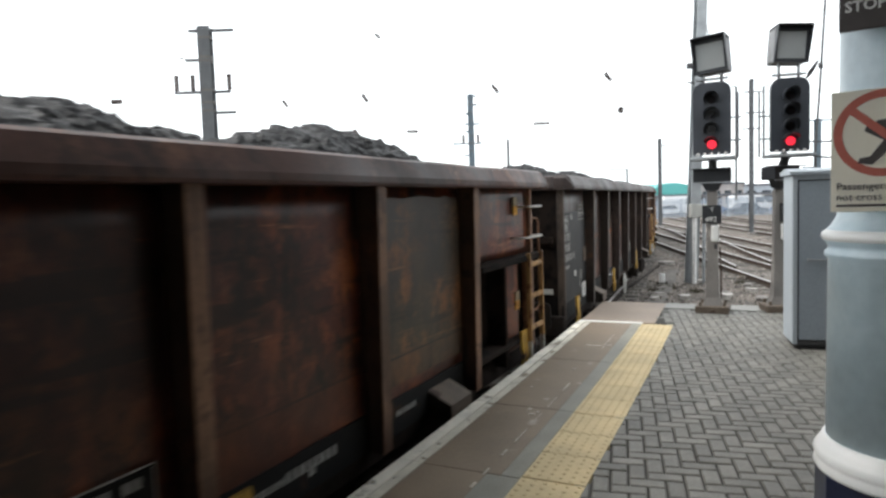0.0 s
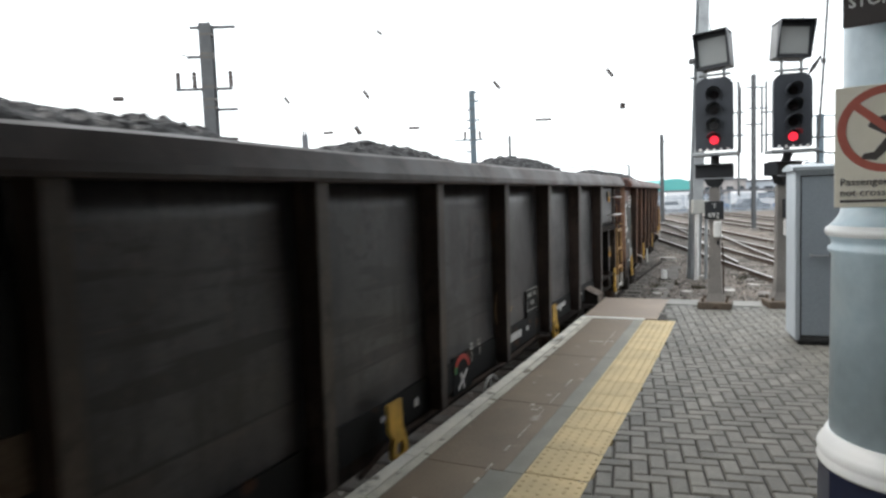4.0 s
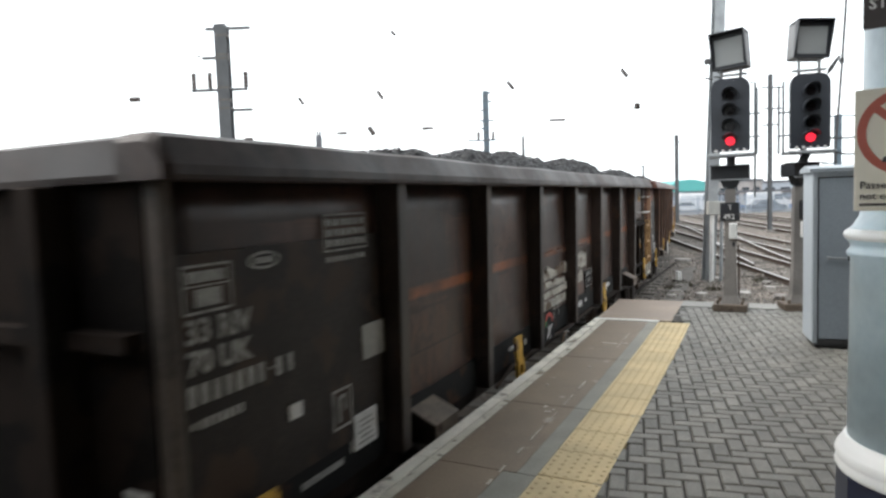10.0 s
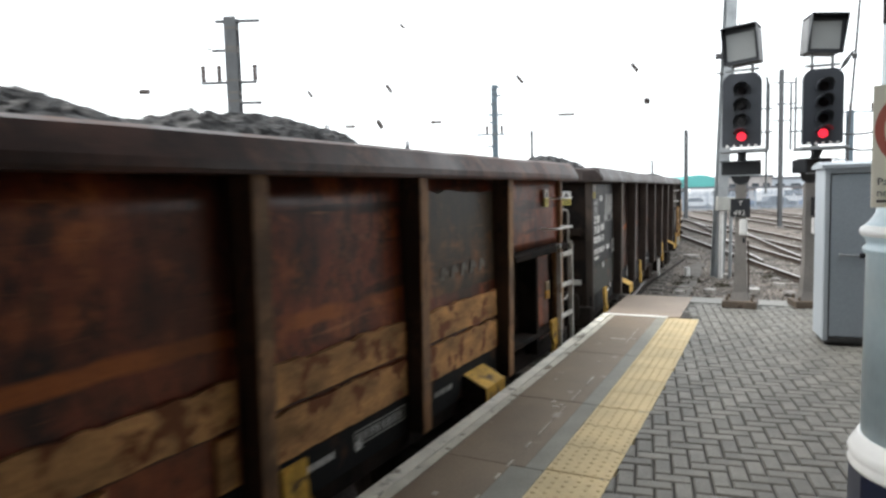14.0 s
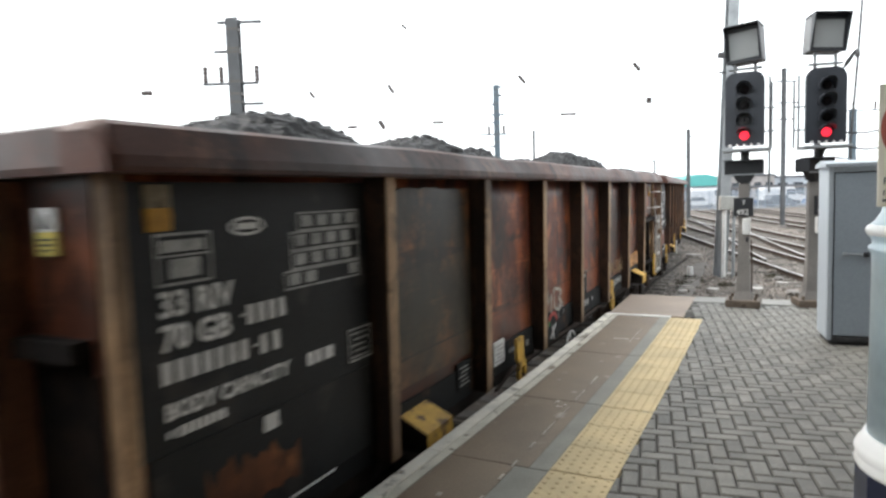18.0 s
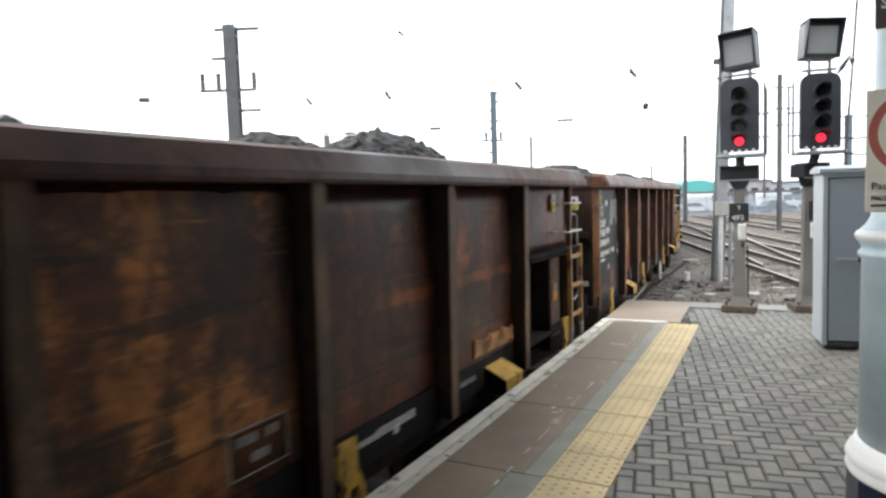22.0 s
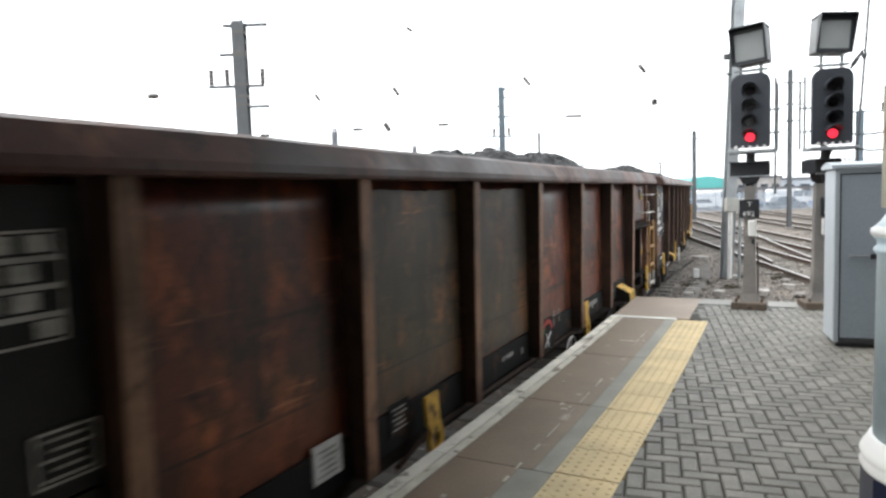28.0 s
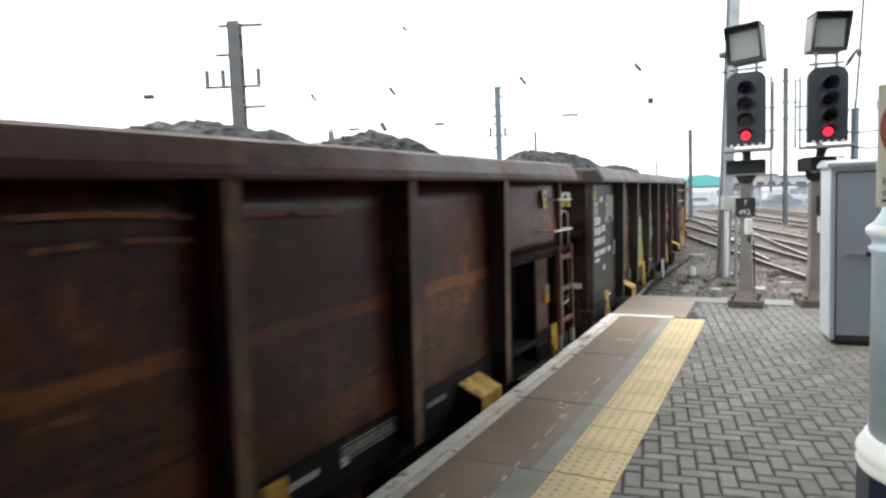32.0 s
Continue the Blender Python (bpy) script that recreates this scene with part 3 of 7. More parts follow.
def build_platform():
    top = empty("platform", Matrix(), "station platform with white edge and worn brown coping", "platform", kind="structure")
    part("retaining_wall", arc_slab(EDGE + 0.06, 8.0, -26, S_END, -1.4, -0.09, 40), M_BRICKWALL, top)
    part("paving_bed", arc_slab(STRIP_R + 0.004, 8.0, -26, S_END - 0.45, -0.09, -0.012, 40), M_BED, top)
    part("platform_end", arc_slab(APRON_R + 0.004, 8.0, S_END - 0.45, S_END, -0.09, -0.002, 4), M_ENDSTRIP, top)
    part("paving_bed", arc_slab(APRON_R + 0.002, STRIP_R, S_LINE + 0.1, S_END - 0.45, -0.09, -0.012, 4), M_BED, top)
    part("apron", arc_slab(EDGE, APRON_R, S_LINE + 0.09, S_END, -0.09, -0.004, 8), M_APRON, top)
    # coping, edge line and grey band, piece by piece
    joints = [-26.0, -20.5, -15.0, -9.5, -6.0, -3.2, -1.0, 1.15, 3.43, 4.69, 6.25, S_LINE - 0.0]
    for a, b in zip(joints, joints[1:]):
        part("edge_stone", arc_slab(EDGE - 0.012, WHITE_IN - 0.068, a + 0.003, b - 0.003, -0.085, 0.006, 10), M_EDGE, top)
        part("edge_line", arc_slab(WHITE_IN - 0.060, WHITE_IN, a + 0.002, b - 0.002, -0.085, 0.0, 10), M_EDGELINE, top)
        inner = BROWN_IN if b > 3.5 else 0.80
        part("coping_slab", arc_slab(WHITE_IN + 0.003, inner, a + 0.004, b - 0.004, -0.085, -0.003, 10), M_COPING, top)
        part("grey_band", arc_slab(inner + 0.002, STRIP_L - 0.004, a + 0.004, b - 0.004, -0.085, -0.003, 10), M_GREYBAND, top)
    part("end_line", arc_slab(EDGE - 0.012, STRIP_L + 0.0, S_LINE + 0.004, S_LINE + 0.085, -0.085, 0.003, 2), M_WHITELINE, top)
    # a worn painted line along the coping, and scuffs of old paint
    rng = random.Random(31)
    s = 2.2
    while s < 7.6:
        ln = rng.uniform(0.05, 0.3)
        if not 5.2 < s < 6.6:
            part("worn_line", arc_slab(0.783 + rng.uniform(-0.004, 0.004), 0.793 + rng.uniform(0.0, 0.006), s, s + ln, -0.02, 0.0005, 2), M_SCUFF, top)
        s += ln + rng.uniform(0.03, 0.22)
    for r, s, w, ln in ((0.70, 4.52, 0.05, 0.03), (0.66, 4.62, 0.03, 0.05), (0.74, 4.58, 0.02, 0.03), (0.60, 6.9, 0.16, 0.05), (0.80, 6.95, 0.06, 0.04), (0.55, 2.9, 0.03, 0.04), (0.69, 5.9, 0.03, 0.03), (0.5, 5.2, 0.02, 0.03)):
        part("paint_scuff", arc_slab(r, r + w, s, s + ln, -0.02, 0.0004, 1), M_SCUFF, top)
    # tactile slabs with rows of domes
    w, ln = STRIP_R - STRIP_L, 0.4
    bm = bmesh.new()
    add_box(bm, (0, 0, -0.06), (w - 0.004, ln - 0.005, 0.0), 0.003)
    for i in range(6):
        for j in range(6):
            cx, cy = (i + 0.5) * w / 6, (j + (0.5 if i % 2 else 0.15)) * ln / 6 + 0.012
            low = [bm.verts.new((cx + 0.014 * math.cos(k * math.pi / 4), cy + 0.014 * math.sin(k * math.pi / 4), -0.001)) for k in range(8)]
            mid = [bm.verts.new((cx + 0.009 * math.cos(k * math.pi / 4), cy + 0.009 * math.sin(k * math.pi / 4), 0.005)) for k in range(8)]
            bm.faces.new(mid)
            for k in range(8):
                bm.faces.new((low[k], low[(k + 1) % 8], mid[(k + 1) % 8], mid[k]))
    slab = mesh_of(bm, "tactile_slab")
    s = S_LINE - 0.01
    i = 0
    while s > -9:
        s -= ln + (0.008 if i in (4, 9, 12) else 0.0)
        x, y, a = on_track(s, STRIP_L)
        part("tactile_slab", slab, M_TACTILE, top, m=Matrix.Translation((x, y, 0.002)) @ Matrix.Rotation(a, 4, "Z"))
        i += 1
    return top


PLATFORM = build_platform()


# ---- unseen canopy over the camera, on the column, with walls added for shade ----
def build_canopy():
    bm = bmesh.new()
    add_prism(bm, [(-2.1, 3.75), (7.6, 4.4), (7.6, 4.55), (-2.1, 3.9)], -30, 5.6, "y")
    m = Matrix.Rotation(radians(-26), 4, "Z")
    top = empty("canopy", m, "unseen boarded canopy roof with added shade walls", "canopy", kind="structure")
    part("roof_boards", bm, M_CANOPY, top)
    part("valance", boxes(((-2.2, -30, 3.6), (-2.1, 5.6, 3.9)), bevel=0.0), M_CANOPY, top)
    part("valance", boxes(((-2.2, 5.6, 3.68), (7.6, 5.68, 4.5)), bevel=0.0), M_CANOPY, top)
    # unseen walls that keep sky light and reflections off the near wagon sides
    part("back_wall", boxes(((7.6, -30, -1.2), (7.9, 8.0, 8.0))), M_BRICKWALL, top)
    part("yard_wall", boxes(((7.6, 8.0, -1.2), (7.9, 20, 5.2))), M_BRICKWALL, top)


build_canopy()


# ---- the train ----
L_BODY, PITCH, HALF = 13.53, 14.525, 6.54  # length over the ends, spacing, half the box
BAY = 1.565
RIBS = [2.07 + BAY * i for i in range(7)]
XO, XP = 1.33, 1.165          # outer face of the ribs, plane of the panels
ZB, ZT, ZR = 0.87, 2.635, 2.829  # bottom of the body, underside and top of the rim, above the rails


def U(u):
    return u - L_BODY / 2


def panel_mesh(width, z0, z1, seed, bulge=0.02):
    bm = bmesh.new()
    nx, nz = 9, 9
    g = []
    for j in range(nz + 1):
        row = []
        for i in range(nx + 1):
            y, z = -width / 2 + width * i / nx, z0 + (z1 - z0) * j / nz
            edge = min(i, nx - i, j, nz - j)
            d = 0 if edge == 0 else bulge * (noise.noise(Vector((y * 1.4 + seed * 9, z * 1.4, seed))) * 1.1 + 0.25 * math.sin(math.pi * i / nx) * math.sin(math.pi * j / nz))
            row.append(bm.verts.new((XP + d, y, z)))
        g.append(row)
    for a, b in zip(g, g[1:]):
        for i in range(nx):
            bm.faces.new((a[i], a[i + 1], b[i + 1], b[i]))
    ext = bmesh.ops.extrude_face_region(bm, geom=list(bm.faces))
    bmesh.ops.translate(bm, vec=(-0.03, 0, 0), verts=[v for v in ext["geom"] if isinstance(v, bmesh.types.BMVert)])
    for v in ext["geom"]:
        if isinstance(v, bmesh.types.BMVert):
            v.co.x = XP - 0.04
    return mesh_of(bm, "side_panel", True)


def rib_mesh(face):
    """Pressed steel stanchion, a little narrower at the foot: its web, shade put into its colour, or the outer face."""
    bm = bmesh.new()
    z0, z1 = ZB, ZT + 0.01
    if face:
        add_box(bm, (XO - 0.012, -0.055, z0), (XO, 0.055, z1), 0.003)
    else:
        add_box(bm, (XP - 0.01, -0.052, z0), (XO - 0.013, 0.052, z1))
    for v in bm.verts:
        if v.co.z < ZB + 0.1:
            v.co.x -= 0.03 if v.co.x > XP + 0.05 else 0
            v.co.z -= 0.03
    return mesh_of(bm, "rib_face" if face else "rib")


def rim_mesh(length):
    """Pressed top rail: a lip that leans in towards its top, with a dented face."""
    bm = bmesh.new()
    prof = [(XP - 0.06, ZT), (XO + 0.045, ZT), (XO + 0.05, ZT + 0.02), (XO + 0.045, ZT + 0.06), (XO - 0.02, ZR - 0.02), (XO - 0.06, ZR), (XP - 0.06, ZR)]
    n = 30
    rows = []
    for i in range(n + 1):
        y = -length / 2 + length * i / n
        if i in (1, n - 1):
            y = (length / 2 - 0.05) * (-1 if i == 1 else 1)
        end = 0.02 if i in (0, n) else 0.0
        d = 0.012 * noise.noise(Vector((y * 0.9, 3.3, 1.0)))
        rows.append([bm.verts.new((p + (d - end if p > XO - 0.03 else 0), y, q + (d - end * 2 if q > ZT + 0.1 else 0))) for p, q in prof])
    for a, b in zip(rows, rows[1:]):
        for k in range(len(prof)):
            j = (k + 1) % len(prof)
            bm.faces.new((a[k], a[j], b[j], b[k]))
    bm.faces.new(rows[0][::-1])
    bm.faces.new(rows[-1])
    return mesh_of(bm, "top_rail")


def end_rim_mesh():
    bm = bmesh.new()
    y = HALF
    prof = [(y - 0.16, ZT), (y + 0.09, ZT), (y + 0.095, ZT + 0.03), (y + 0.07, ZR - 0.02), (y + 0.03, ZR - 0.004), (y - 0.16, ZR - 0.004)]
    w = XP - 0.062
    add_prism(bm, prof, -w, w, "x")
    # mitred corners
    return mesh_of(bm, "end_rail")


def hook_mesh():
    """Flat lashing eye on a shank, hanging below the body."""
    bm = bmesh.new()
    x0, x1, cy, cz, n = XO - 0.05, XO - 0.02, 0.05, -0.2, 16
    for a, b in ((x0, x1),):
        loops = []
        for x in (a, b):
            for ry, rz in ((0.11, 0.115), (0.05, 0.06)):
                loops.append([bm.verts.new((x, cy + ry * math.cos(2 * math.pi * k / n), cz + rz * math.sin(2 * math.pi * k / n))) for k in range(n)])
        for p, q in ((0, 1), (2, 3), (0, 2), (1, 3)):
            for k in range(n):
                m = (k + 1) % n
                bm.faces.new((loops[p][k], loops[p][m], loops[q][m], loops[q][k]))
    add_prism(bm, [(-0.095, 0.14), (0.095, 0.14), (0.1, -0.06), (0.15, -0.14), (0.0, -0.16), (-0.085, -0.05)], x0 + 0.002, x1 - 0.002, "x")
    return mesh_of(bm, "lashing_hook")


def wheel_mesh():
    bm = bmesh.new()
    add_lathe(bm, [(0.0, -0.07), (0.40, -0.07), (0.455, -0.05), (0.46, 0.05), (0.49, 0.055), (0.49, 0.08), (0.40, 0.085), (0.36, 0.03), (0.12, 0.02), (0.09, 0.09), (0.0, 0.09)], 28)
    me = mesh_of(bm, "wheel", False)
    me.transform(Matrix.Rotation(radians(90), 4, "Y"))
    return me


def bogie_frame_mesh():
    bm = bmesh.new()
    add_prism(bm, [(-1.25, 0.42), (-1.25, 0.56), (-0.75, 0.62), (-0.4, 0.72), (0.4, 0.72), (0.75, 0.62), (1.25, 0.56), (1.25, 0.42), (0.7, 0.40), (0.35, 0.28), (-0.35, 0.28), (-0.7, 0.40)], 0.95, 1.1, "x")
    for y in (-0.92, 0.92):
        add_box(bm, (0.9, y - 0.17, 0.3), (1.16, y + 0.17, 0.6), 0.03)
    for y in (-0.12, 0.12):
        add_tube(bm, [(1.12, y, 0.32), (1.12, y, 0.66)], 0.075, 10)
    return mesh_of(bm, "bogie_side_frame")


def stroke_mesh(pts, width, n=5):
    """A painted line on the panel plane, through points (y, z), as a ribbon that smooths its corners."""
    out = []
    for i in range(len(pts) - 1):
        p0, p1, p2, p3 = (Vector(pts[max(0, min(len(pts) - 1, i + k))]) for k in (-1, 0, 1, 2))
        for j in range(n):
            t = j / n
            out.append(0.5 * ((2 * p1) + (p2 - p0) * t + (2 * p0 - 5 * p1 + 4 * p2 - p3) * t * t + (3 * p1 - p0 - 3 * p2 + p3) * t ** 3))
    out.append(Vector(pts[-1]))
    bm = bmesh.new()
    rows = []
    for i, p in enumerate(out):
        d = out[min(i + 1, len(out) - 1)] - out[max(i - 1, 0)]
        d = d.normalized() if d.length > 1e-6 else Vector((1, 0))
        nrm = Vector((-d.y, d.x)) * width * 0.5
        rows.append((bm.verts.new((XP + 0.032, p.x + nrm.x, p.y + nrm.y)), bm.verts.new((XP + 0.032, p.x - nrm.x, p.y - nrm.y))))
    for a, b in zip(rows, rows[1:]):
        bm.faces.new((a[0], a[1], b[1], b[0]))
    ext = bmesh.ops.extrude_face_region(bm, geom=list(bm.faces))
    for v in ext["geom"]:
        if isinstance(v, bmesh.types.BMVert):
            v.co.x += 0.003
    return mesh_of(bm, "painted_scrawl")


ME = {}
ME["panel"] = [panel_mesh(BAY - 0.02, ZB + 0.02, ZT + 0.01, k) for k in range(3)]
ME["end_panel"] = panel_mesh(1.74, ZB + 0.02, ZT + 0.01, 7, 0.008)
ME["upper_panel"] = panel_mesh(1.76, 1.93, ZT + 0.01, 8, 0.015)
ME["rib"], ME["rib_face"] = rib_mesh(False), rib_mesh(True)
ME["rim"] = rim_mesh(2 * HALF + 0.2)
ME["end_rim"] = end_rim_mesh()
ME["hook"] = hook_mesh()
ME["wheel"] = wheel_mesh()
ME["bogie_side"] = bogie_frame_mesh()
ME["corner"] = mesh_of(boxes(((XP - 0.08, -0.035, ZB - 0.02), (XP + 0.045, 0.035, ZT + 0.01)), bevel=0.012), "corner_post")
ME["end_wall"] = mesh_of(boxes(((-XP + 0.05, -0.02, ZB), (XP - 0.05, 0.02, ZT + 0.01))), "end_wall")
ME["end_low"] = mesh_of(boxes(((-XP + 0.06, 0.018, ZB + 0.01), (XP - 0.06, 0.026, 1.858))), "lower_end_plate")
ME["end_post"] = mesh_of(boxes(((-0.07, 0.0, ZB), (0.07, 0.2, ZT - 0.002)), bevel=0.01), "end_post")
ME["end_beam"] = mesh_of(boxes(((-XP + 0.1, 0.0, 1.92), (XP - 0.1, 0.11, 2.0)), ((-XP + 0.1, 0.0, 1.86), (XP - 0.1, 0.03, 1.92))), "end_beam")
ME["headstock"] = mesh_of(boxes(((-1.2, -0.12, ZB - 0.22), (1.2, 0.1, ZB + 0.06)), bevel=0.015), "headstock")
ME["solebar"] = mesh_of(boxes(((XP - 0.16, -HALF + 0.06, ZB - 0.16), (XP - 0.02, HALF - 0.06, ZB + 0.03)), bevel=0.01), "solebar")
ME["floor"] = mesh_of(boxes(((-XP + 0.05, -HALF + 0.03, ZB + 0.05), (XP - 0.05, HALF - 0.03, ZB + 0.12))), "wagon_floor")
bm = bmesh.new()
add_tube(bm, [(XP - 0.03, -2.6, ZB - 0.2), (XP - 0.01, -2.2, ZB - 0.09), (XP, -0.6, ZB - 0.085), (XP, 0.2, ZB - 0.1), (XP - 0.02, 1.5, ZB - 0.09), (XP - 0.05, 2.1, ZB - 0.2)], 0.02, 8)
ME["pipe"] = mesh_of(bm, "brake_pipe")
ME["centre_sill"] = mesh_of(boxes(((-0.25, -HALF + 0.06, ZB - 0.3), (0.25, HALF - 0.06, ZB + 0.04))), "centre_sill")
ME["end_plate"] = mesh_of(boxes(((-1.05, 0.0, 1.22), (-0.9, 0.035, 1.29))), "small_plate")
bm = bmesh.new()
add_tube(bm, [(0, -0.05, 0), (0, 0.1, 0), (0, 0.12, 0), (0, 0.42, 0)], [0.17, 0.17, 0.125, 0.125], 18)
add_tube(bm, [(0, 0.4, 0), (0, 0.58, 0)], 0.085, 14)
head = [(0.25 * (1 if i in (0, 3) else -1) + 0.07 * math.cos(radians(90 * i + q)) - 0.07 * (1 if i in (0, 3) else -1), 0.18 * (1 if i < 2 else -1) + 0.07 * math.sin(radians(90 * i + q)) - 0.07 * (1 if i < 2 else -1)) for i in range(4) for q in (0, 30, 60, 90)]
add_prism(bm, head, 0.578, 0.612, "y")
ME["buffer"] = mesh_of(bm, "buffer")
bm = bmesh.new()
add_tube(bm, [(0, 0, 0), (0, 0.25, 0.02), (0, 0.36, 0.05), (0, 0.42, 0.0), (0, 0.36, -0.06)], 0.045, 8)
add_tube(bm, [(0.09, 0.1, -0.03), (0.09, 0.4, -0.12), (0.09, 0.62, -0.1)], 0.025, 8)
add_tube(bm, [(-0.09, 0.1, -0.03), (-0.09, 0.4, -0.12), (-0.09, 0.62, -0.1)], 0.025, 8)
ME["coupling"] = mesh_of(bm, "coupling")
bm = bmesh.new()
add_tube(bm, [(0, 0.02, 0.1), (0, 0.18, 0.12), (0, 0.3, -0.02), (0, 0.34, -0.28), (0, 0.44, -0.42), (0, 0.55, -0.34)], 0.028, 8)
ME["hose"] = mesh_of(bm, "brake_hose")
ME["stile"] = mesh_of(boxes(((XO - 0.03, -0.018, 1.0), (XO + 0.02, 0.018, 1.95)), bevel=0.006), "stile")
ME["lad"] = mesh_of(boxes(((XP - 0.1, -0.2, 1.86), (XO - 0.03, 0.2, 1.885)), bevel=0.006), "ladder")
bm = bmesh.new()
bmesh.ops.create_circle(bm, segments=8, radius=0.014, matrix=Matrix.Translation((0.21, 0, 0)) @ Matrix.Rotation(radians(90), 4, "X"))
bmesh.ops.spin(bm, geom=list(bm.verts) + list(bm.edges), cent=(0, 0, 0), axis=(0, 0, 1), angle=2 * math.pi, steps=28, use_merge=True)
for t in (0, 60, 120):
    c_, s_ = math.cos(radians(t)), math.sin(radians(t))
    add_tube(bm, [(0.21 * c_, 0.21 * s_, 0), (-0.21 * c_, -0.21 * s_, 0)], 0.011, 6)
ME["handwheel"] = mesh_of(bm, "hand_brake_wheel")
ME["handwheel"].transform(Matrix.Rotation(radians(90), 4, "Y"))
ME["stile_foot"] = mesh_of(boxes(((XO - 0.03, -0.018, 0.74), (XO + 0.02, 0.018, 1.0)), bevel=0.006), "stile_foot")
ME["rung"] = mesh_of(boxes(((XO - 0.02, -0.2, -0.024), (XO + 0.015, 0.2, 0.024)), bevel=0.006), "rung")
bm = bmesh.new()
add_tube(bm, [(XP, -0.09, 0), (XO - 0.01, -0.09, 0), (XO + 0.01, -0.07, 0), (XO + 0.01, 0.2, 0), (XO - 0.01, 0.21, 0), (XP, 0.21, 0)], 0.0115, 8)
ME["grab"] = mesh_of(bm, "grab_bar")
bm = bmesh.new()
add_tube(bm, [(XP, -0.19, 0), (XO - 0.01, -0.19, 0), (XO + 0.01, -0.17, 0), (XO + 0.01, 0.35, 0), (XO - 0.01, 0.36, 0), (XP, 0.36, 0)], 0.0115, 8)
ME["grab_long"] = mesh_of(bm, "grab_bar")
bm = bmesh.new()
add_tube(bm, [(1.16, 0.0, 2.3), (1.18, 0.19, 2.3), (1.19, 0.235, 2.29), (1.2, 0.25, 2.25), (1.2, 0.25, 1.35), (1.2, 0.235, 1.28), (1.18, 0.17, 1.24), (1.16, 0.0, 1.22)], 0.012, 10)
add_box(bm, (1.12, -0.01, 2.25), (1.2, 0.06, 2.35), 0.008)
ME["handrail"] = mesh_of(bm, "end_handrail")
ME["ledge"] = mesh_of(boxes(((XP - 0.04, -0.86, 1.9), (XO - 0.01, 0.86, 1.925)), ((XO - 0.03, -0.86, 1.865), (XO - 0.01, 0.86, 1.9)), bevel=0.006), "ledge")
ME["low_ledge"] = mesh_of(boxes(((XP - 0.14, -0.86, 1.03), (XO - 0.04, 0.38, 1.07))), "lower_ledge")
ME["recess"] = mesh_of(boxes(((XP - 0.12, -0.86, ZB), (XP - 0.09, 0.86, 1.9))), "recess_plate")
ME["fin"] = mesh_of(boxes(((XP - 0.1, -0.03, ZB - 0.02), (XO - 0.06, 0.03, 1.88)), bevel=0.006), "fin")
ME["recess_door"] = mesh_of(boxes(((XP - 0.09, -0.27, ZB + 0.05), (XP + 0.02, 0.27, 1.86)), bevel=0.01), "recess_door")
bm = bmesh.new()
add_prism(bm, [(XP - 0.1, 1.0), (XP + 0.02, 1.03), (XO + 0.06, 0.93), (XO + 0.06, 0.8), (XP - 0.1, 0.8)], -0.2, 0.2, "y")
ME["jack"] = mesh_of(bm, "jacking_pad")
bm = bmesh.new()
add_prism(bm, [(XP + 0.024, 1.036), (XO + 0.066, 0.936), (XO + 0.066, 0.8), (XO + 0.06, 0.8), (XO + 0.06, 0.931), (XP + 0.024, 1.031)], -0.19, 0.19, "y")
ME["jack_face"] = mesh_of(bm, "yellow_face")
ME["placard_w"] = mesh_of(boxes(((XP + 0.012, -0.061, 0.0), (XP + 0.03, 0.061, 0.095)), bevel=0.002), "placard")
ME["placard_y"] = mesh_of(boxes(((XP + 0.012, -0.061, -0.095), (XP + 0.03, 0.061, 0.0)), bevel=0.002), "placard")
bm = boxes(((XP + 0.029, -0.045, -0.035), (XP + 0.032, 0.045, -0.026)), ((XP + 0.029, -0.045, -0.056), (XP + 0.032, 0.045, -0.047)), ((XP + 0.029, -0.03, -0.077), (XP + 0.032, 0.03, -0.069)))
add_prism(bm, [(-0.036, 0.012), (0.036, 0.012), (0.006, 0.07), (-0.006, 0.07)], XP + 0.029, XP + 0.0315, "x")
ME["placard_bars"] = mesh_of(bm, "placard_bars")
ME["text_panel"] = mesh_of(boxes(((XP + 0.002, -0.84, 1.48), (XP + 0.022, 0.88, ZT - 0.03))), "text_panel")
ME["plate"] = mesh_of(boxes(((XP + 0.015, -0.13, -0.11), (XP + 0.03, 0.13, 0.11)), bevel=0.002), "notice_plate")
ME["small_plate"] = mesh_of(boxes(((XP + 0.015, -0.05, -0.04), (XP + 0.035, 0.05, 0.04))), "small_plate")


def bars_on_side(rows, th=0.003):
    """Thin painted rectangles (y0, y1, z0, z1) on the panel plane."""
    bm = bmesh.new()
    for y0, y1, z0, z1 in rows:
        add_box(bm, (XP + 0.022, y0, z0), (XP + 0.022 + th, y1, z1))
    return bm


def frame_rows(y0, y1, z0, z1, t=0.012):
    return [(y0, y1, z0, z0 + t), (y0, y1, z1 - t, z1), (y0, y0 + t, z0, z1), (y1 - t, y1, z0, z1)]


# the painted table of loads, with unreadable figures as bars
rows = []
for z0, z1, y0 in ((2.35, 2.45, 0.18), (2.25, 2.35, 0.12), (2.15, 2.25, 0.12), (2.05, 2.15, 0.06)):
    rows += frame_rows(0.05 + y0, 0.8, z0, z1, 0.010)
    y = 0.09 + y0
    i = 0
    while y < 0.72:
        if not (z0 < 2.1 and 1 < i < 4):
            rows.append((y, y + 0.09, z0 + 0.022, z1 - 0.018))
        y += 0.135
        i += 1
ME["load_table"] = mesh_of(bars_on_side(rows), "load_table")
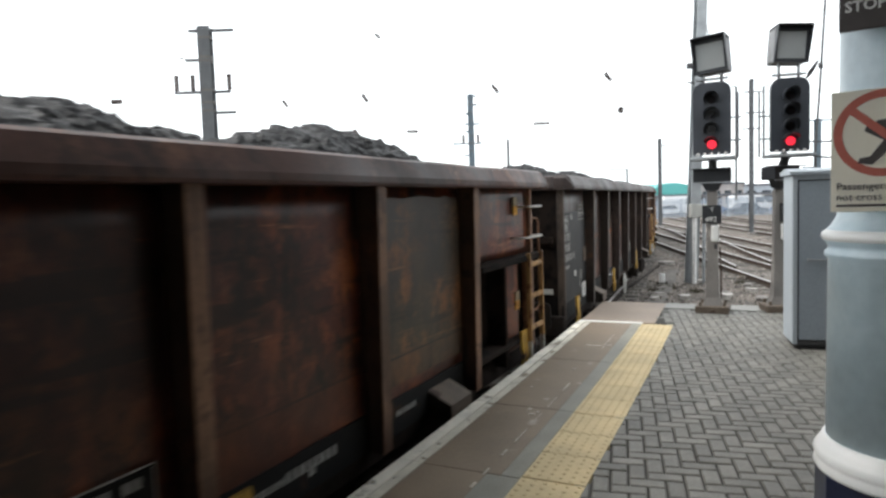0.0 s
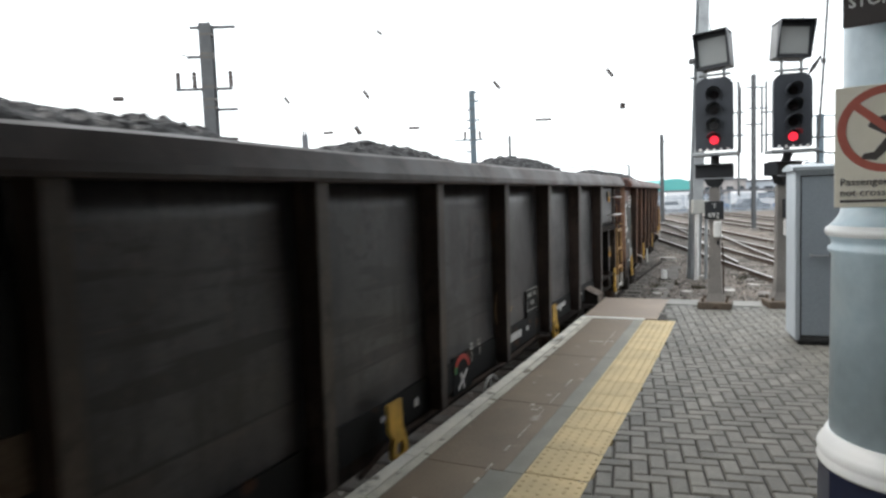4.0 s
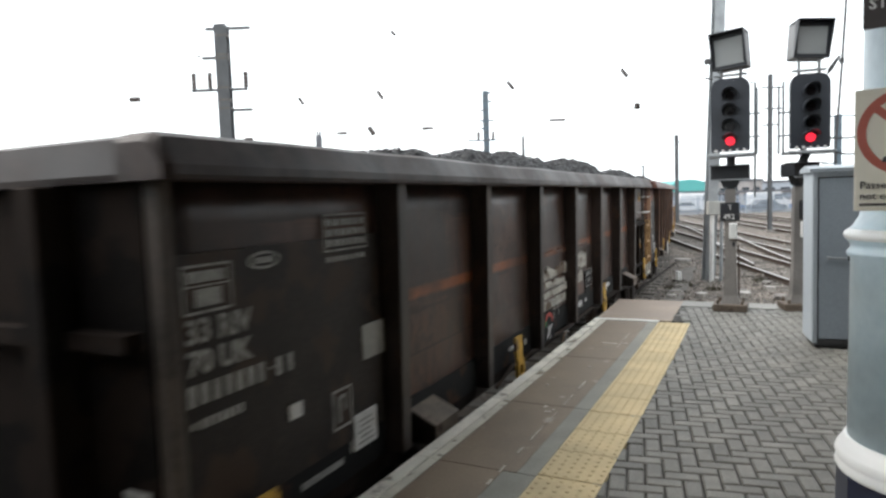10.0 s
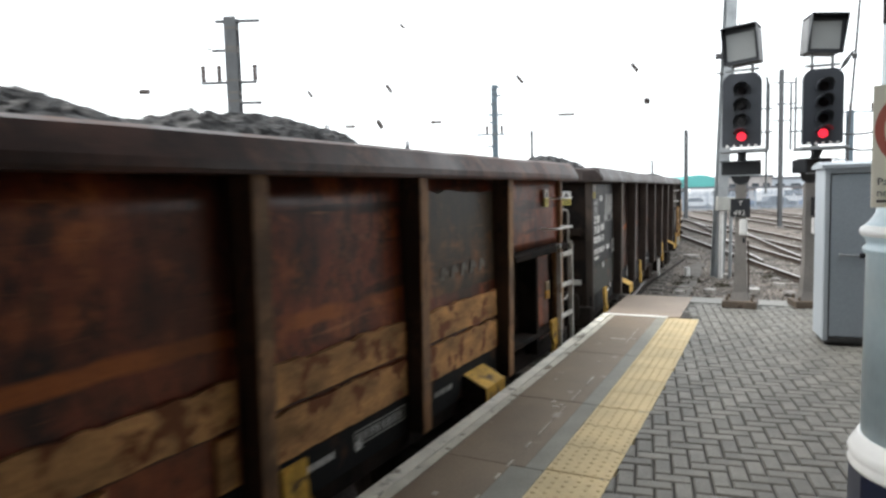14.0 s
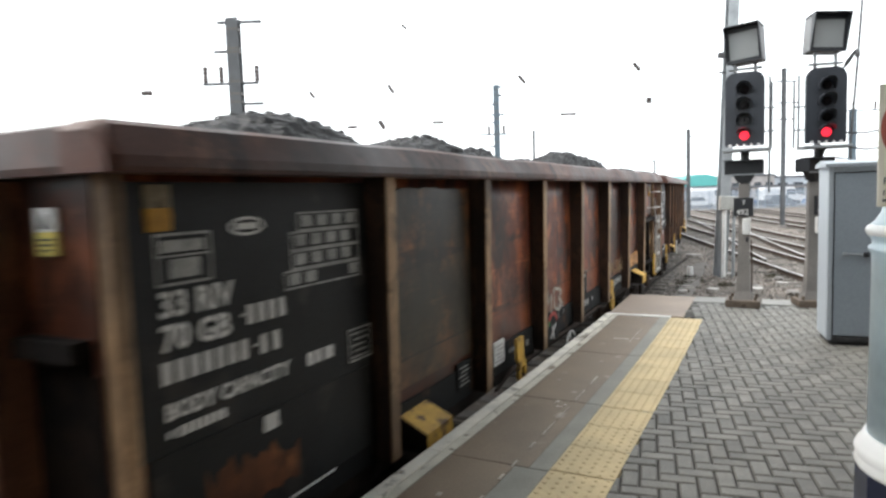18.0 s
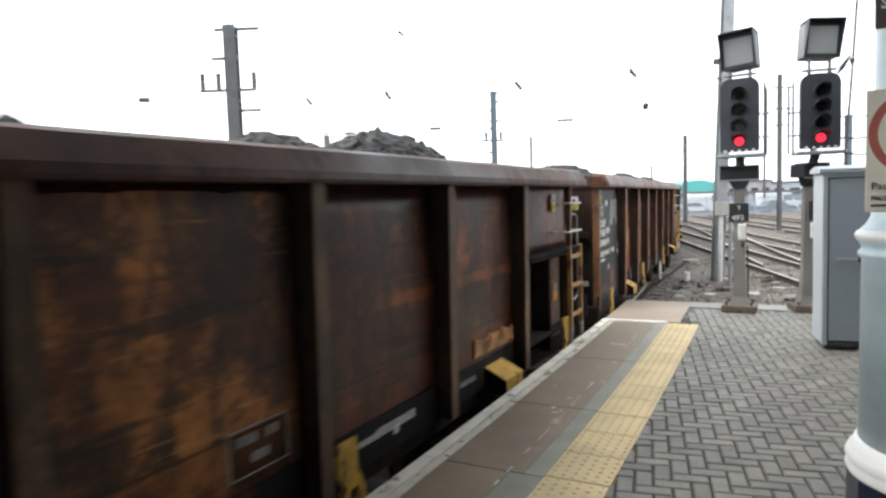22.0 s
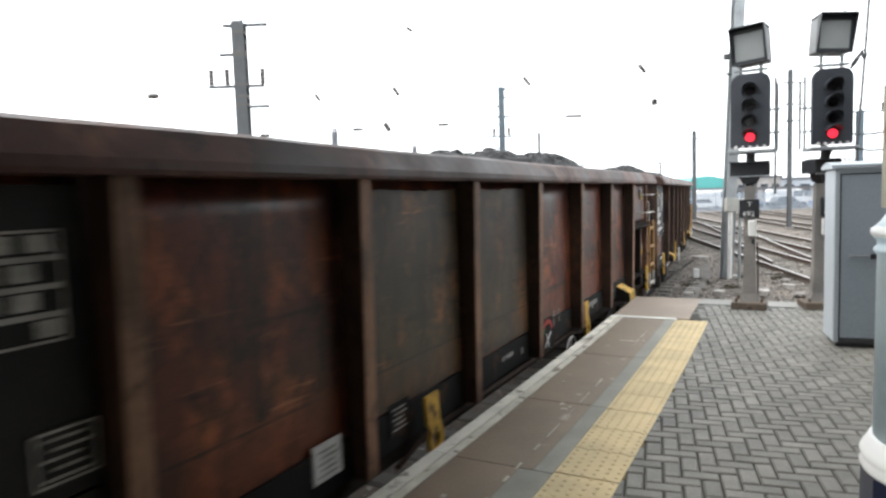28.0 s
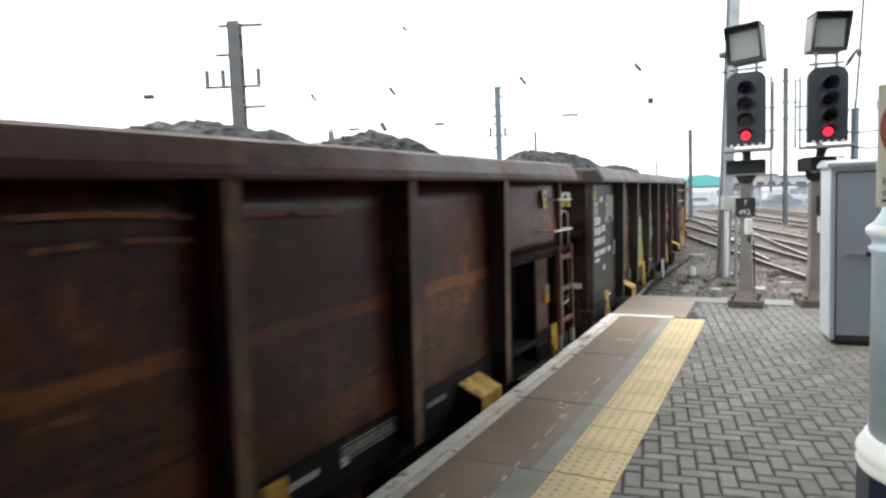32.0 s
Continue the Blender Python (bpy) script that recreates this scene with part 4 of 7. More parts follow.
rows = frame_rows(-0.63, -0.33, 2.2, 2.42, 0.012) + [(-0.6, -0.37, 2.34, 2.39), (-0.56, -0.4, 2.23, 2.31), (-0.62, -0.34, 2.32, 2.328)]
ME["mark_box"] = mesh_of(bars_on_side(rows), "mark_box")
bm = bmesh.new()
ring = [(0.12 * math.cos(t), 0.045 * math.sin(t)) for t in (2 * math.pi * k / 20 for k in range(20))]
inner = [(p * 0.86, q * 0.7) for p, q in ring]
va = [bm.verts.new((XP + 0.024, -0.1 + p, 2.4 + q)) for p, q in ring]
vb = [bm.verts.new((XP + 0.024, -0.1 + p, 2.4 + q)) for p, q in inner]
for k in range(20):
    bm.faces.new((va[k], va[(k + 1) % 20], vb[(k + 1) % 20], vb[k]))
add_box(bm, (XP + 0.022, -0.17, 2.385), (XP + 0.025, -0.03, 2.415))
ME["oval_mark"] = mesh_of(bm, "oval_mark")
rows = [(-0.63 + 0.074 * i, -0.588 + 0.074 * i, 1.795, 1.89) for i in range(7)] + [(-0.1, -0.07, 1.84, 1.852), (-0.05, -0.01, 1.795, 1.89), (0.04, 0.082, 1.795, 1.89)]
ME["number_bars"] = mesh_of(bars_on_side(rows), "wagon_number")
ME["small_bars"] = mesh_of(bars_on_side([(-0.62, -0.6, 1.565, 1.595)] + [(-0.57 + 0.04 * i, -0.543 + 0.04 * i, 1.555, 1.6) for i in range(7)] + [(0.1, 0.5, 0.98, 1.02), (0.58, 0.66, 1.02, 1.09)]), "small_mark")


def side_text(text, size, name):
    me = lettering(text, size, name, 0.03)
    me.transform(Matrix.Rotation(radians(90), 4, "Z"))
    me.transform(Matrix.Translation((XP + 0.026, 0, 0)))
    return me


ME["t1"] = side_text("33 RIV", 0.15, "lettering")
ME["t2"] = side_text("70 GB", 0.15, "lettering")
ME["t2b"] = side_text("70 UK", 0.15, "lettering")
ME["old_panel"] = mesh_of(boxes(((XP + 0.002, -0.84, 1.0), (XP + 0.022, 0.88, 2.32))), "text_panel")
ME["old_table"] = mesh_of(bars_on_side(frame_rows(0.28, 0.74, 2.24, 2.46, 0.01) + [(0.31 + 0.07 * i, 0.36 + 0.07 * i, 2.27 + 0.06 * j, 2.31 + 0.06 * j) for i in range(6) for j in range(3)] + [(0.3 + 0.06 * i, 0.34 + 0.06 * i, 2.18, 2.21) for i in range(7)]), "load_table")
ME["frame_mark"] = mesh_of(bars_on_side(frame_rows(0.42, 0.62, 1.18, 1.42, 0.014) + [(0.48, 0.5, 1.22, 1.38), (0.5, 0.56, 1.36, 1.38), (0.54, 0.56, 1.28, 1.38)]), "framed_mark")
ME["t3"] = side_text("BODY CAPACITY", 0.1, "lettering")
ME["owner_bars"] = mesh_of(bars_on_side([(-0.17, -0.15, 2.0, 2.015)] + [(-0.13 + 0.075 * i, -0.088 + 0.075 * i, 1.955, 2.05) for i in range(4)]), "owner_mark")
ME["capacity_bars"] = mesh_of(bars_on_side([(0.3, 0.35, 1.645, 1.715), (0.37, 0.42, 1.645, 1.715), (0.45, 0.53, 1.645, 1.715)]), "capacity_mark")
ME["mid_box"] = mesh_of(bars_on_side(frame_rows(-0.2, 0.22, 1.3, 1.55, 0.009) + [(-0.14 + 0.05 * i, -0.11 + 0.05 * i, 1.46, 1.51) for i in (0, 1, 2, 4, 5)] + [(-0.05 + 0.045 * i, -0.02 + 0.045 * i, 1.36, 1.41) for i in range(3)]), "tare_box")
ME["strip_bars"] = mesh_of(bars_on_side([(-0.3 + 0.062 * i, -0.258 + 0.062 * i, 1.01, 1.07) for i in range(8)]), "painted_number")
ME["frame_plate"] = mesh_of(bars_on_side(frame_rows(-0.3, 0.3, 0.965, 1.065, 0.008) + [(-0.27 + 0.068 * i, -0.225 + 0.068 * i, 0.985, 1.045) for i in range(8)]), "painted_number")
ME["foot_strip"] = mesh_of(boxes(((XP + 0.002, -BAY / 2 + 0.1, ZB - 0.02), (XP + 0.024, BAY / 2 - 0.08, ZB + 0.24))), "foot_strip")
ME["end_strip"] = mesh_of(boxes(((XP + 0.002, -0.88, ZB - 0.02), (XP + 0.024, 0.86, ZB + 0.2))), "foot_strip")
ME["class_bars"] = mesh_of(bars_on_side([(-0.5 + 0.075 * i, -0.445 + 0.075 * i, 0.95, 1.03) for i in range(7) if i != 1] + [(0.2, 0.27, 0.97, 1.02)]), "painted_number")
ME["tick_bars"] = mesh_of(bars_on_side([(-0.2 + 0.05 * i, -0.17 + 0.05 * i, 0.98, 1.02) for i in range(6)] + [(0.3, 0.36, 0.94, 1.0)]), "painted_number")
ME["sheet_bars"] = mesh_of(boxes(*[((XP + 0.0295, -0.09 + 0.03 * (i % 2), -0.08 + 0.035 * i), (XP + 0.0325, 0.09 - 0.02 * (i % 3), -0.068 + 0.035 * i)) for i in range(5)]), "notice_print")
ME["sheet_frame"] = mesh_of(boxes(*[((XP + 0.0292, a, b), (XP + 0.0322, c, d)) for a, c, b, d in frame_rows(-0.12, 0.12, -0.1, 0.1, 0.01)]), "notice_border")
ME["white_foot"] = mesh_of(bars_on_side([(-0.7, -0.55, 1.0, 1.16), (-0.5, -0.38, 0.97, 1.13)]), "worn_white_patch")
arc = [(0.115 * math.cos(radians(a)), 0.115 * math.sin(radians(a))) for a in range(5, 186, 15)]
arc = [(1.3 * p, q) for p, q in arc]
ME["brake_ring"] = stroke_mesh(arc, 0.046)
ME["brake_end"] = stroke_mesh([arc[-3], arc[-2], arc[-1]], 0.044)
ME["brake_plate"] = mesh_of(boxes(((XP + 0.004, -0.2, -0.2), (XP + 0.029, 0.22, 0.14))), "brake_plate")
ME["brake_cross"] = stroke_mesh([(-0.1, -0.14), (-0.02, -0.08), (0.1, 0.0)], 0.03)
ME["brake_arm"] = stroke_mesh([(0.03, -0.16), (0.0, -0.09), (-0.05, 0.0)], 0.026)
ME["brake_ticks"] = mesh_of(bars_on_side([(0.18, 0.26, 0.13, 0.155), (0.18, 0.26, 0.17, 0.19), (0.36, 0.44, 0.13, 0.155), (0.36, 0.44, 0.17, 0.19), (0.21, 0.225, 0.02, 0.11), (0.41, 0.425, 0.04, 0.11)]), "brake_ticks")

# weathering styles: plate, ribs, rim, ladder
STYLE = {
    "rust": (rusty("rust_brown_plate", (0.01596, 0.00756, 0.00588), (0.132, 0.0262, 0.0102), (0.345, 0.094, 0.025), 0.5, 0.68, low=((0.2, 0.058, 0.024), 0.6), gain=1.6, plate=True),
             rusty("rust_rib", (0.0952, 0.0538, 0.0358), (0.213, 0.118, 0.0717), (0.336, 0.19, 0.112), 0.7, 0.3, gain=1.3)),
    "deep": (rusty("deep_red_rust_plate", (0.0145, 0.0082, 0.007), (0.088, 0.0198, 0.0102), (0.26, 0.072, 0.021), 0.5, 0.58, low=((0.15, 0.045, 0.02), 0.6), gain=1.5, plate=True),
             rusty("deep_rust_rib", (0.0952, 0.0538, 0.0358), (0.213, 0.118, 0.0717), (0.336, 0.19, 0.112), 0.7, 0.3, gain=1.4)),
    "burnt": (rusty("burnt_rust_plate", (0.0155, 0.0085, 0.0065), (0.085, 0.0205, 0.0092), (0.32, 0.092, 0.022), 0.42, 0.6, band=((0.48, 0.13, 0.02), 0.8), gain=1.4, plate=True),
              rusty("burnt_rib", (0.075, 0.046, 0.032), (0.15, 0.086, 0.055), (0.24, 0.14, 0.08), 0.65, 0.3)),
    "tan": (rusty("red_rust_plate", (0.01596, 0.0084, 0.00672), (0.106, 0.0238, 0.0102), (0.31, 0.087, 0.025), 0.48, 0.62, low=((0.18, 0.056, 0.024), 0.6), gain=1.9, plate=True),
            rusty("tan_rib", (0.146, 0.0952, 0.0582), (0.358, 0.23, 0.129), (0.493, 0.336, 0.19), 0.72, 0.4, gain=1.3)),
    "orange": (rusty("orange_rust_plate", (0.02016, 0.00924, 0.00672), (0.18, 0.038, 0.012), (0.38, 0.118, 0.035), 0.6, 0.74, gain=1.50, plate=True),
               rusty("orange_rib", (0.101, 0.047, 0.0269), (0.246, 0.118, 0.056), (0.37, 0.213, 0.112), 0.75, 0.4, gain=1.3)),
    "dark": (rusty("dark_brown_plate", (0.0185, 0.0108, 0.0086), (0.06, 0.0262, 0.0165), (0.136, 0.0471, 0.0179), 0.52, 0.32, band=((0.42, 0.12, 0.025), 0.75), gain=1.55, plate=True),
             rusty("dark_rib", (0.056, 0.0448, 0.0381), (0.106, 0.0784, 0.0594), (0.19, 0.112, 0.0672), 0.5, 0.2)),
    "black": (rusty("black_plate", (0.0195, 0.0122, 0.0098), (0.058, 0.0282, 0.019), (0.107, 0.0428, 0.0186), 0.5, 0.28, band=((0.40, 0.11, 0.022), 0.6), gain=1.50, plate=True),
              rusty("black_rib", (0.0504, 0.0448, 0.0403), (0.0952, 0.0762, 0.0627), (0.134, 0.0952, 0.0672), 0.45, 0.1)),
    "umber": (rusty("umber_plate", (0.030, 0.0175, 0.0135), (0.088, 0.042, 0.029), (0.16, 0.058, 0.022), 0.55, 0.3, band=((0.46, 0.11, 0.02), 0.8), gain=1.5, plate=True),
              rusty("umber_rib", (0.044, 0.036, 0.031), (0.078, 0.058, 0.047), (0.12, 0.08, 0.055), 0.5, 0.15)),
    "soot": (rusty("sooty_plate", (0.018, 0.0186, 0.021), (0.034, 0.0345, 0.037), (0.058, 0.044, 0.038), 0.48, 0.12, gain=2.0, plate=True),
             rusty("sooty_rib", (0.0504, 0.0448, 0.0403), (0.0952, 0.0762, 0.0627), (0.134, 0.0952, 0.0672), 0.45, 0.1)),
    "brown": (rusty("brown_plate", (0.0205, 0.0098, 0.0072), (0.093, 0.0235, 0.0115), (0.29, 0.088, 0.0245), 0.56, 0.45, band=((0.42, 0.13, 0.028), 0.6), gain=1.30, plate=True),
              rusty("brown_rib", (0.0672, 0.047, 0.0336), (0.146, 0.0896, 0.056), (0.246, 0.146, 0.0728), 0.6, 0.25, gain=1.3)),
    "cream": (rusty("rust_and_cream_plate", (0.02184, 0.01008, 0.00756), (0.128, 0.0295, 0.0122), (0.30, 0.086, 0.024), 0.68, 0.42, band=((0.45, 0.125, 0.025), 0.9), gain=1.8, plate=True),
              rusty("cream_rib", (0.101, 0.056, 0.0314), (0.258, 0.134, 0.0616), (0.426, 0.269, 0.123), 0.7, 0.4, gain=1.3)),
}
M_RIM = {k: rusty("rim_" + k, a, b, c, 0.6, h, gain=0.62) for k, a, b, c, h in (
    ("warm", (0.066, 0.028, 0.021), (0.165, 0.066, 0.044), (0.34, 0.15, 0.082), 0.4),
    ("red", (0.07, 0.026, 0.016), (0.2, 0.068, 0.034), (0.40, 0.145, 0.06), 0.5),
    ("brown", (0.053, 0.038, 0.032), (0.105, 0.071, 0.059), (0.16, 0.105, 0.082), 0.25),
    ("grey", (0.042, 0.028, 0.024), (0.084, 0.054, 0.045), (0.14, 0.082, 0.06), 0.15))}
# rib webs get darker colours than their faces, to stand for shade
M_RIBSHADE = {k: rusty("grimy_rib_web_" + k, (0.028, 0.018, 0.013), (0.07, 0.036, 0.022) if k in ("rust", "deep", "burnt", "tan", "orange", "cream") else (0.054, 0.037, 0.03), (0.15, 0.062, 0.025), 0.5, 0.2) for k in STYLE}
M_BLOOM = rusty("orange_rust_bloom", (0.022, 0.0095, 0.007), (0.17, 0.045, 0.012), (0.62, 0.23, 0.05), 0.3, 0.6, gain=1.15, plate=True)
M_ENDRUST = rusty("sooty_rust_end_plate", (0.015, 0.008, 0.006), (0.088, 0.026, 0.0125), (0.21, 0.066, 0.026), 0.55, 0.5, gain=0.9, plate=True)
M_POSTRUST = rusty("rusty_end_post", (0.05, 0.022, 0.013), (0.13, 0.05, 0.025), (0.23, 0.10, 0.048), 0.6, 0.4)
M_OLDRUST = rusty("orange_rust_patch", (0.05, 0.02, 0.01), (0.22, 0.07, 0.022), (0.4, 0.15, 0.05), 0.6, 0.5)
# rust plate with a greenish sky sheen put into its colour
M_GREENSHEEN = rusty("green_grime_plate", (0.022, 0.02, 0.014), (0.062, 0.042, 0.024), (0.27, 0.1, 0.03), 0.5, 0.45, gain=1.25, plate=True)
M_DARKGREEN = mat("dark_green_old_paint", (0.024, 0.028, 0.02), 0.55, 0, 0.5, 3.0, 50, 0.15, spots=((0.09, 0.036, 0.016), 3.4, 0.6))
# near-black plate for wagon ends and the ladder bay
M_NEARBLACK = mat("sooty_end_plate", (0.010, 0.0085, 0.0078), 0.9, 0, 0.5, 2.2, 30, 0.2, spots=((0.021, 0.015, 0.012), 3.0, 0.45), spec=0.12)
WORDS = {"deep": "deep red-brown rusted", "burnt": "burnt brown rust-blotched", "umber": "dark umber brown", "soot": "sooty dark grey", "tan": "rusty red brown", "rust": "rusty brown", "orange": "heavily rusted orange", "dark": "dark brown", "black": "grimy black", "brown": "brown rust-streaked", "cream": "rusty cream-striped"}


def scrawl(seed, y, z, w, h, n, width, colour, lean=0.12):
    """A row of looping painted strokes that spells nothing, round (y, z) on the side."""
    rng = random.Random(seed)
    out = []
    for i in range(n):
        turn = rng.uniform(0, 6.28)
        g = [(0.5 + 0.45 * math.cos(turn + 1.15 * j) + 0.09 * j - 0.25, 0.5 + rng.uniform(0.3, 0.55) * math.sin(turn + 1.15 * j)) for j in range(7)]
        s = rng.uniform(0.75, 1.1)
        y0, z0 = y - w / 2 + w * i / n, z - h / 2 + rng.uniform(-0.1, 0.1) * h
        out.append(([(y0 + (0.88 * a * w / n + lean * b * h), z0 + b * h * s) for a, b in g], width, M_SCRAWL[colour]))
    return out


def field_mesh(pts):
    """A filled painted shape inside a smoothed outline of points (y, z)."""
    out = []
    n = len(pts)
    for i in range(n):
        p0, p1, p2, p3 = (Vector(pts[(i + k) % n]) for k in (-1, 0, 1, 2))
        for t in (0.0, 0.33, 0.67):
            out.append(0.5 * ((2 * p1) + (p2 - p0) * t + (2 * p0 - 5 * p1 + 4 * p2 - p3) * t * t + (3 * p1 - p0 - 3 * p2 + p3) * t ** 3))
    bm = bmesh.new()
    add_prism(bm, [(p.x, p.y) for p in out], XP + 0.004, XP + 0.0345, "x")
    return mesh_of(bm, "painted_scrawl")


def patch_mesh(seed, y0, y1, z0, z1, rag, proud=0.0):
    """A painted area, worn or sheen-tinted, with ragged upper and lower edges."""
    rng = random.Random(seed)
    n = 16
    low = [(y0 + (y1 - y0) * i / n, z0 + rng.uniform(0, 0.3) * rag) for i in range(n + 1)]
    top = [(y0 + (y1 - y0) * i / n, z1 - rng.uniform(0, 1.0) * rag) for i in range(n, -1, -1)]
    bm = bmesh.new()
    add_prism(bm, [(a, b) for a, b in low + top], XP + 0.004, XP + 0.027 + proud, "x")
    return mesh_of(bm, "worn_paint")


def add_side(w, style, ladder_mat, flip, k, rng):
    """One long side; flip turns it to the far side."""
    plate, ribm = STYLE[style][:2]
    turn = Matrix.Rotation(math.pi, 4, "Z") if flip else Matrix()

    def put(name, key, m, u, z=0.0, label="", parent=None, dx=0.0):
        me = ME[key] if isinstance(key, str) else key
        return part(name, me, m, parent or w, label, turn @ Matrix.Translation((dx, U(u), z)))

    E = 0.33
    for i in range(6):
        put("side_panel", ME["panel"][(i * 2 + k) % 3], plate, 0.5 * (RIBS[i] + RIBS[i + 1]))
    put("end_panel", "end_panel", plate, 1.13)
    put("upper_panel", "upper_panel", plate, 12.4)
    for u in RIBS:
        rb = put("rib", "rib", M_RIBSHADE[style], u)
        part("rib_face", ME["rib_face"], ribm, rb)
    put("corner_post", "corner", ribm, 0.27)
    put("corner_post", "corner", ribm, 13.26)
    part("top_rail", ME["rim"], M_RIM["red" if style == "orange" else "brown" if style == "umber" else "warm" if style in ("rust", "deep", "burnt", "tan", "cream", "brown") else "grey"], w, "", turn)
    part("solebar", ME["solebar"], M_UNDER, w, "", turn)
    part("brake_pipe", ME["pipe"], M_RAILRUST, w, "rusty brake pipe", turn)
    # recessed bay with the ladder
    put("ledge", "ledge", M_NEARBLACK, 12.42)
    put("recess_plate", "recess", M_NEARBLACK, 12.42)
    put("lower_ledge", "low_ledge", M_NEARBLACK, 12.42)
    put("fin", "fin", M_NEARBLACK, 12.25)
    put("recess_door", "recess_door", plate, 12.56)
    lad = put("ladder", "lad", ladder_mat, 13.0)
    for dy in (-0.21, 0.21):
        part("stile", ME["stile"], ladder_mat, lad, m=Matrix.Translation((0, dy, 0)))
        part("stile_foot", ME["stile_foot"], M_PALESTEEL, lad, "pale painted ladder foot", Matrix.Translation((0, dy, 0)))
    for z in (1.82, 1.48, 1.14, 0.80):
        part("rung", ME["rung"], M_PALESTEEL if z < 0.9 else ladder_mat, lad, m=Matrix.Translation((0, 0, z)))
    put("grab_bar", "grab", M_GRAB, 13.02, 2.44, "pale grab bar")
    put("grab_bar", "grab_long", M_GRAB, 12.88, 2.115, "pale grab bar")
    # lashing hooks, jacking pads and small plates along the foot
    hook_m = M_YELLOW if style != "black" or k % 2 else M_TANSTEEL
    for u in (0.66, RIBS[1] + 0.75, RIBS[4] + 0.17, 12.35 + E):
        put("lashing_hook", "hook", hook_m, u, 1.0, "yellow lashing hook")
    for u in (2.5, RIBS[6] - 0.58):
        j = put("jacking_pad", "jack", M_UNDER, u)
        part("top_plate", ME["jack_face"], hook_m if k >= 4 else M_PADBROWN, j)
    white_first = k in (9, 10, 1, 8)
    for u, bright in () if k < 4 else ((RIBS[1] - 0.3, white_first), (RIBS[1] + 0.48, not white_first)):
        sheet = put("notice_plate", "plate", M_WHITE if bright else M_FOOT, u, 1.05, "white notice sheet" if bright else "framed notice sheet", dx=0.004)
        tagged(part("notice_print", ME["sheet_bars"], M_PALE, sheet), kind="stuff")
    put("small_plate", "small_plate", M_WHITE, 1.05, 1.42)
    # warning placards
    for u, z in ((0.46, 2.5), (12.45 + E, 2.45), (12.45 + E, 1.44))[1 if k < 4 else 0:]:
        u -= 0.14 if k in (8, 11) and u > 5 else 0.0
        faded = k in (-1, 0, 1, 2, 3, 6) or z < 1.5
        pl = put("warning_placard", "placard_w", M_FADEDSTICKER if faded else M_WHITE, u, z, "faded tan and orange warning placard" if faded else "white and yellow warning placard", dx=0.005)
        part("yellow_half", ME["placard_y"], M_ORANGESTICKER if faded else M_STICKER, pl)
        if not faded:
            tagged(part("placard_print", ME["placard_bars"], M_DARKSTEEL, pl), kind="stuff")
    # painted panel with lettering at the trailing end
    old = k < 4
    tp = put("text_panel", "old_panel" if old else "text_panel", M_OLDPANEL if k == 0 else M_BROWNPANEL if k == 3 else M_PANEL, 1.1, label="black panel with pale lettering")
    tm = M_PALE if old and k != 0 else M_LETTER
    drop = -0.15 if old else -0.025
    for nm in ("mark_box", "oval_mark", "number_bars", "small_bars") + (("old_table", "frame_mark") if old else ("load_table", "owner_bars", "capacity_bars")):
        dz = -0.02 if nm == "small_bars" else 0.0 if nm in ("old_table", "frame_mark") or (not old and nm in ("load_table", "oval_mark")) else drop
        tagged(part(ME[nm].name.split(".")[0], ME[nm], M_PALE if nm == "frame_mark" or old and nm == "load_table" else M_CHALK if nm in ("load_table", "mark_box") and not old else tm, tp, m=Matrix.Translation((0, (-0.13 if old else -0.035) if nm not in ("load_table", "old_table") else 0.0, dz))), kind="stuff")
    for nm, z in (("t1", 2.075), ("t2b" if old else "t2", 1.935)) + (() if old else (("t3", 1.645),)):
        part("lettering", ME[nm], tm, tp, m=Matrix.Translation((0, -0.76 if old else -0.665, z + drop)))
    if old:
        sheet = put("notice_plate", "plate", M_WHITE, 1.72, 1.1, "white notice sheet", dx=0.004)
        tagged(part("notice_print", ME["sheet_bars"], M_PALE, sheet), kind="stuff")
    sheet = put("notice_plate", "plate", M_PALEBOX if k == 3 else M_PADBROWN if old else M_PANEL, 1.86, 1.64, "worn notice plate")
    if not old:
        tagged(part("notice_print", ME["sheet_bars"], M_PALE, sheet), kind="stuff")
        tagged(part("notice_border", ME["sheet_frame"], M_CHALK, sheet), kind="stuff")
    # black strip along the foot with figures
    for i in range(6):
        put("foot_strip", "foot_strip", M_FOOT, 0.5 * (RIBS[i] + RIBS[i + 1]))
    put("foot_strip", "end_strip", M_FOOT, 1.1)
    a_type = k in (-1, 0, 1, 3, 5, 6, 8, 9)
    fig = M_PALE if style in ("rust", "deep", "burnt", "tan", "orange") else M_WHITE
    if a_type:
        put("tare_panel", "brake_plate", M_FOOT, 7.92 if k not in (5, 6) else 7.2, 1.27, dx=-0.002)
        tagged(put("tare_box", "mid_box", M_PALE, 7.92 if k not in (5, 6) else 7.2, -0.12, dx=0.006), kind="stuff")
        tagged(put("painted_number", "class_bars", fig, RIBS[3] + 0.72, dx=0.004), kind="stuff")
    tagged(put("painted_number", "frame_plate" if k in (5, 6, 12) else "strip_bars", M_PALE if k in (5, 6, 12) else fig, RIBS[4] + (1.14 if k in (5, 6, 12) else 0.95), -0.0 if k in (5, 6, 12) else -0.03, dx=0.004), kind="stuff")
    tagged(put("painted_number", "tick_bars", fig, RIBS[4] + 0.55, dx=0.004), kind="stuff")
    tagged(put("painted_number", "tick_bars", M_PALE, RIBS[5] + 0.5, dx=0.004), kind="stuff")
    tagged(put("painted_number", "tick_bars", fig, RIBS[2 if not a_type else 1] + 0.95, dx=0.004), kind="stuff")
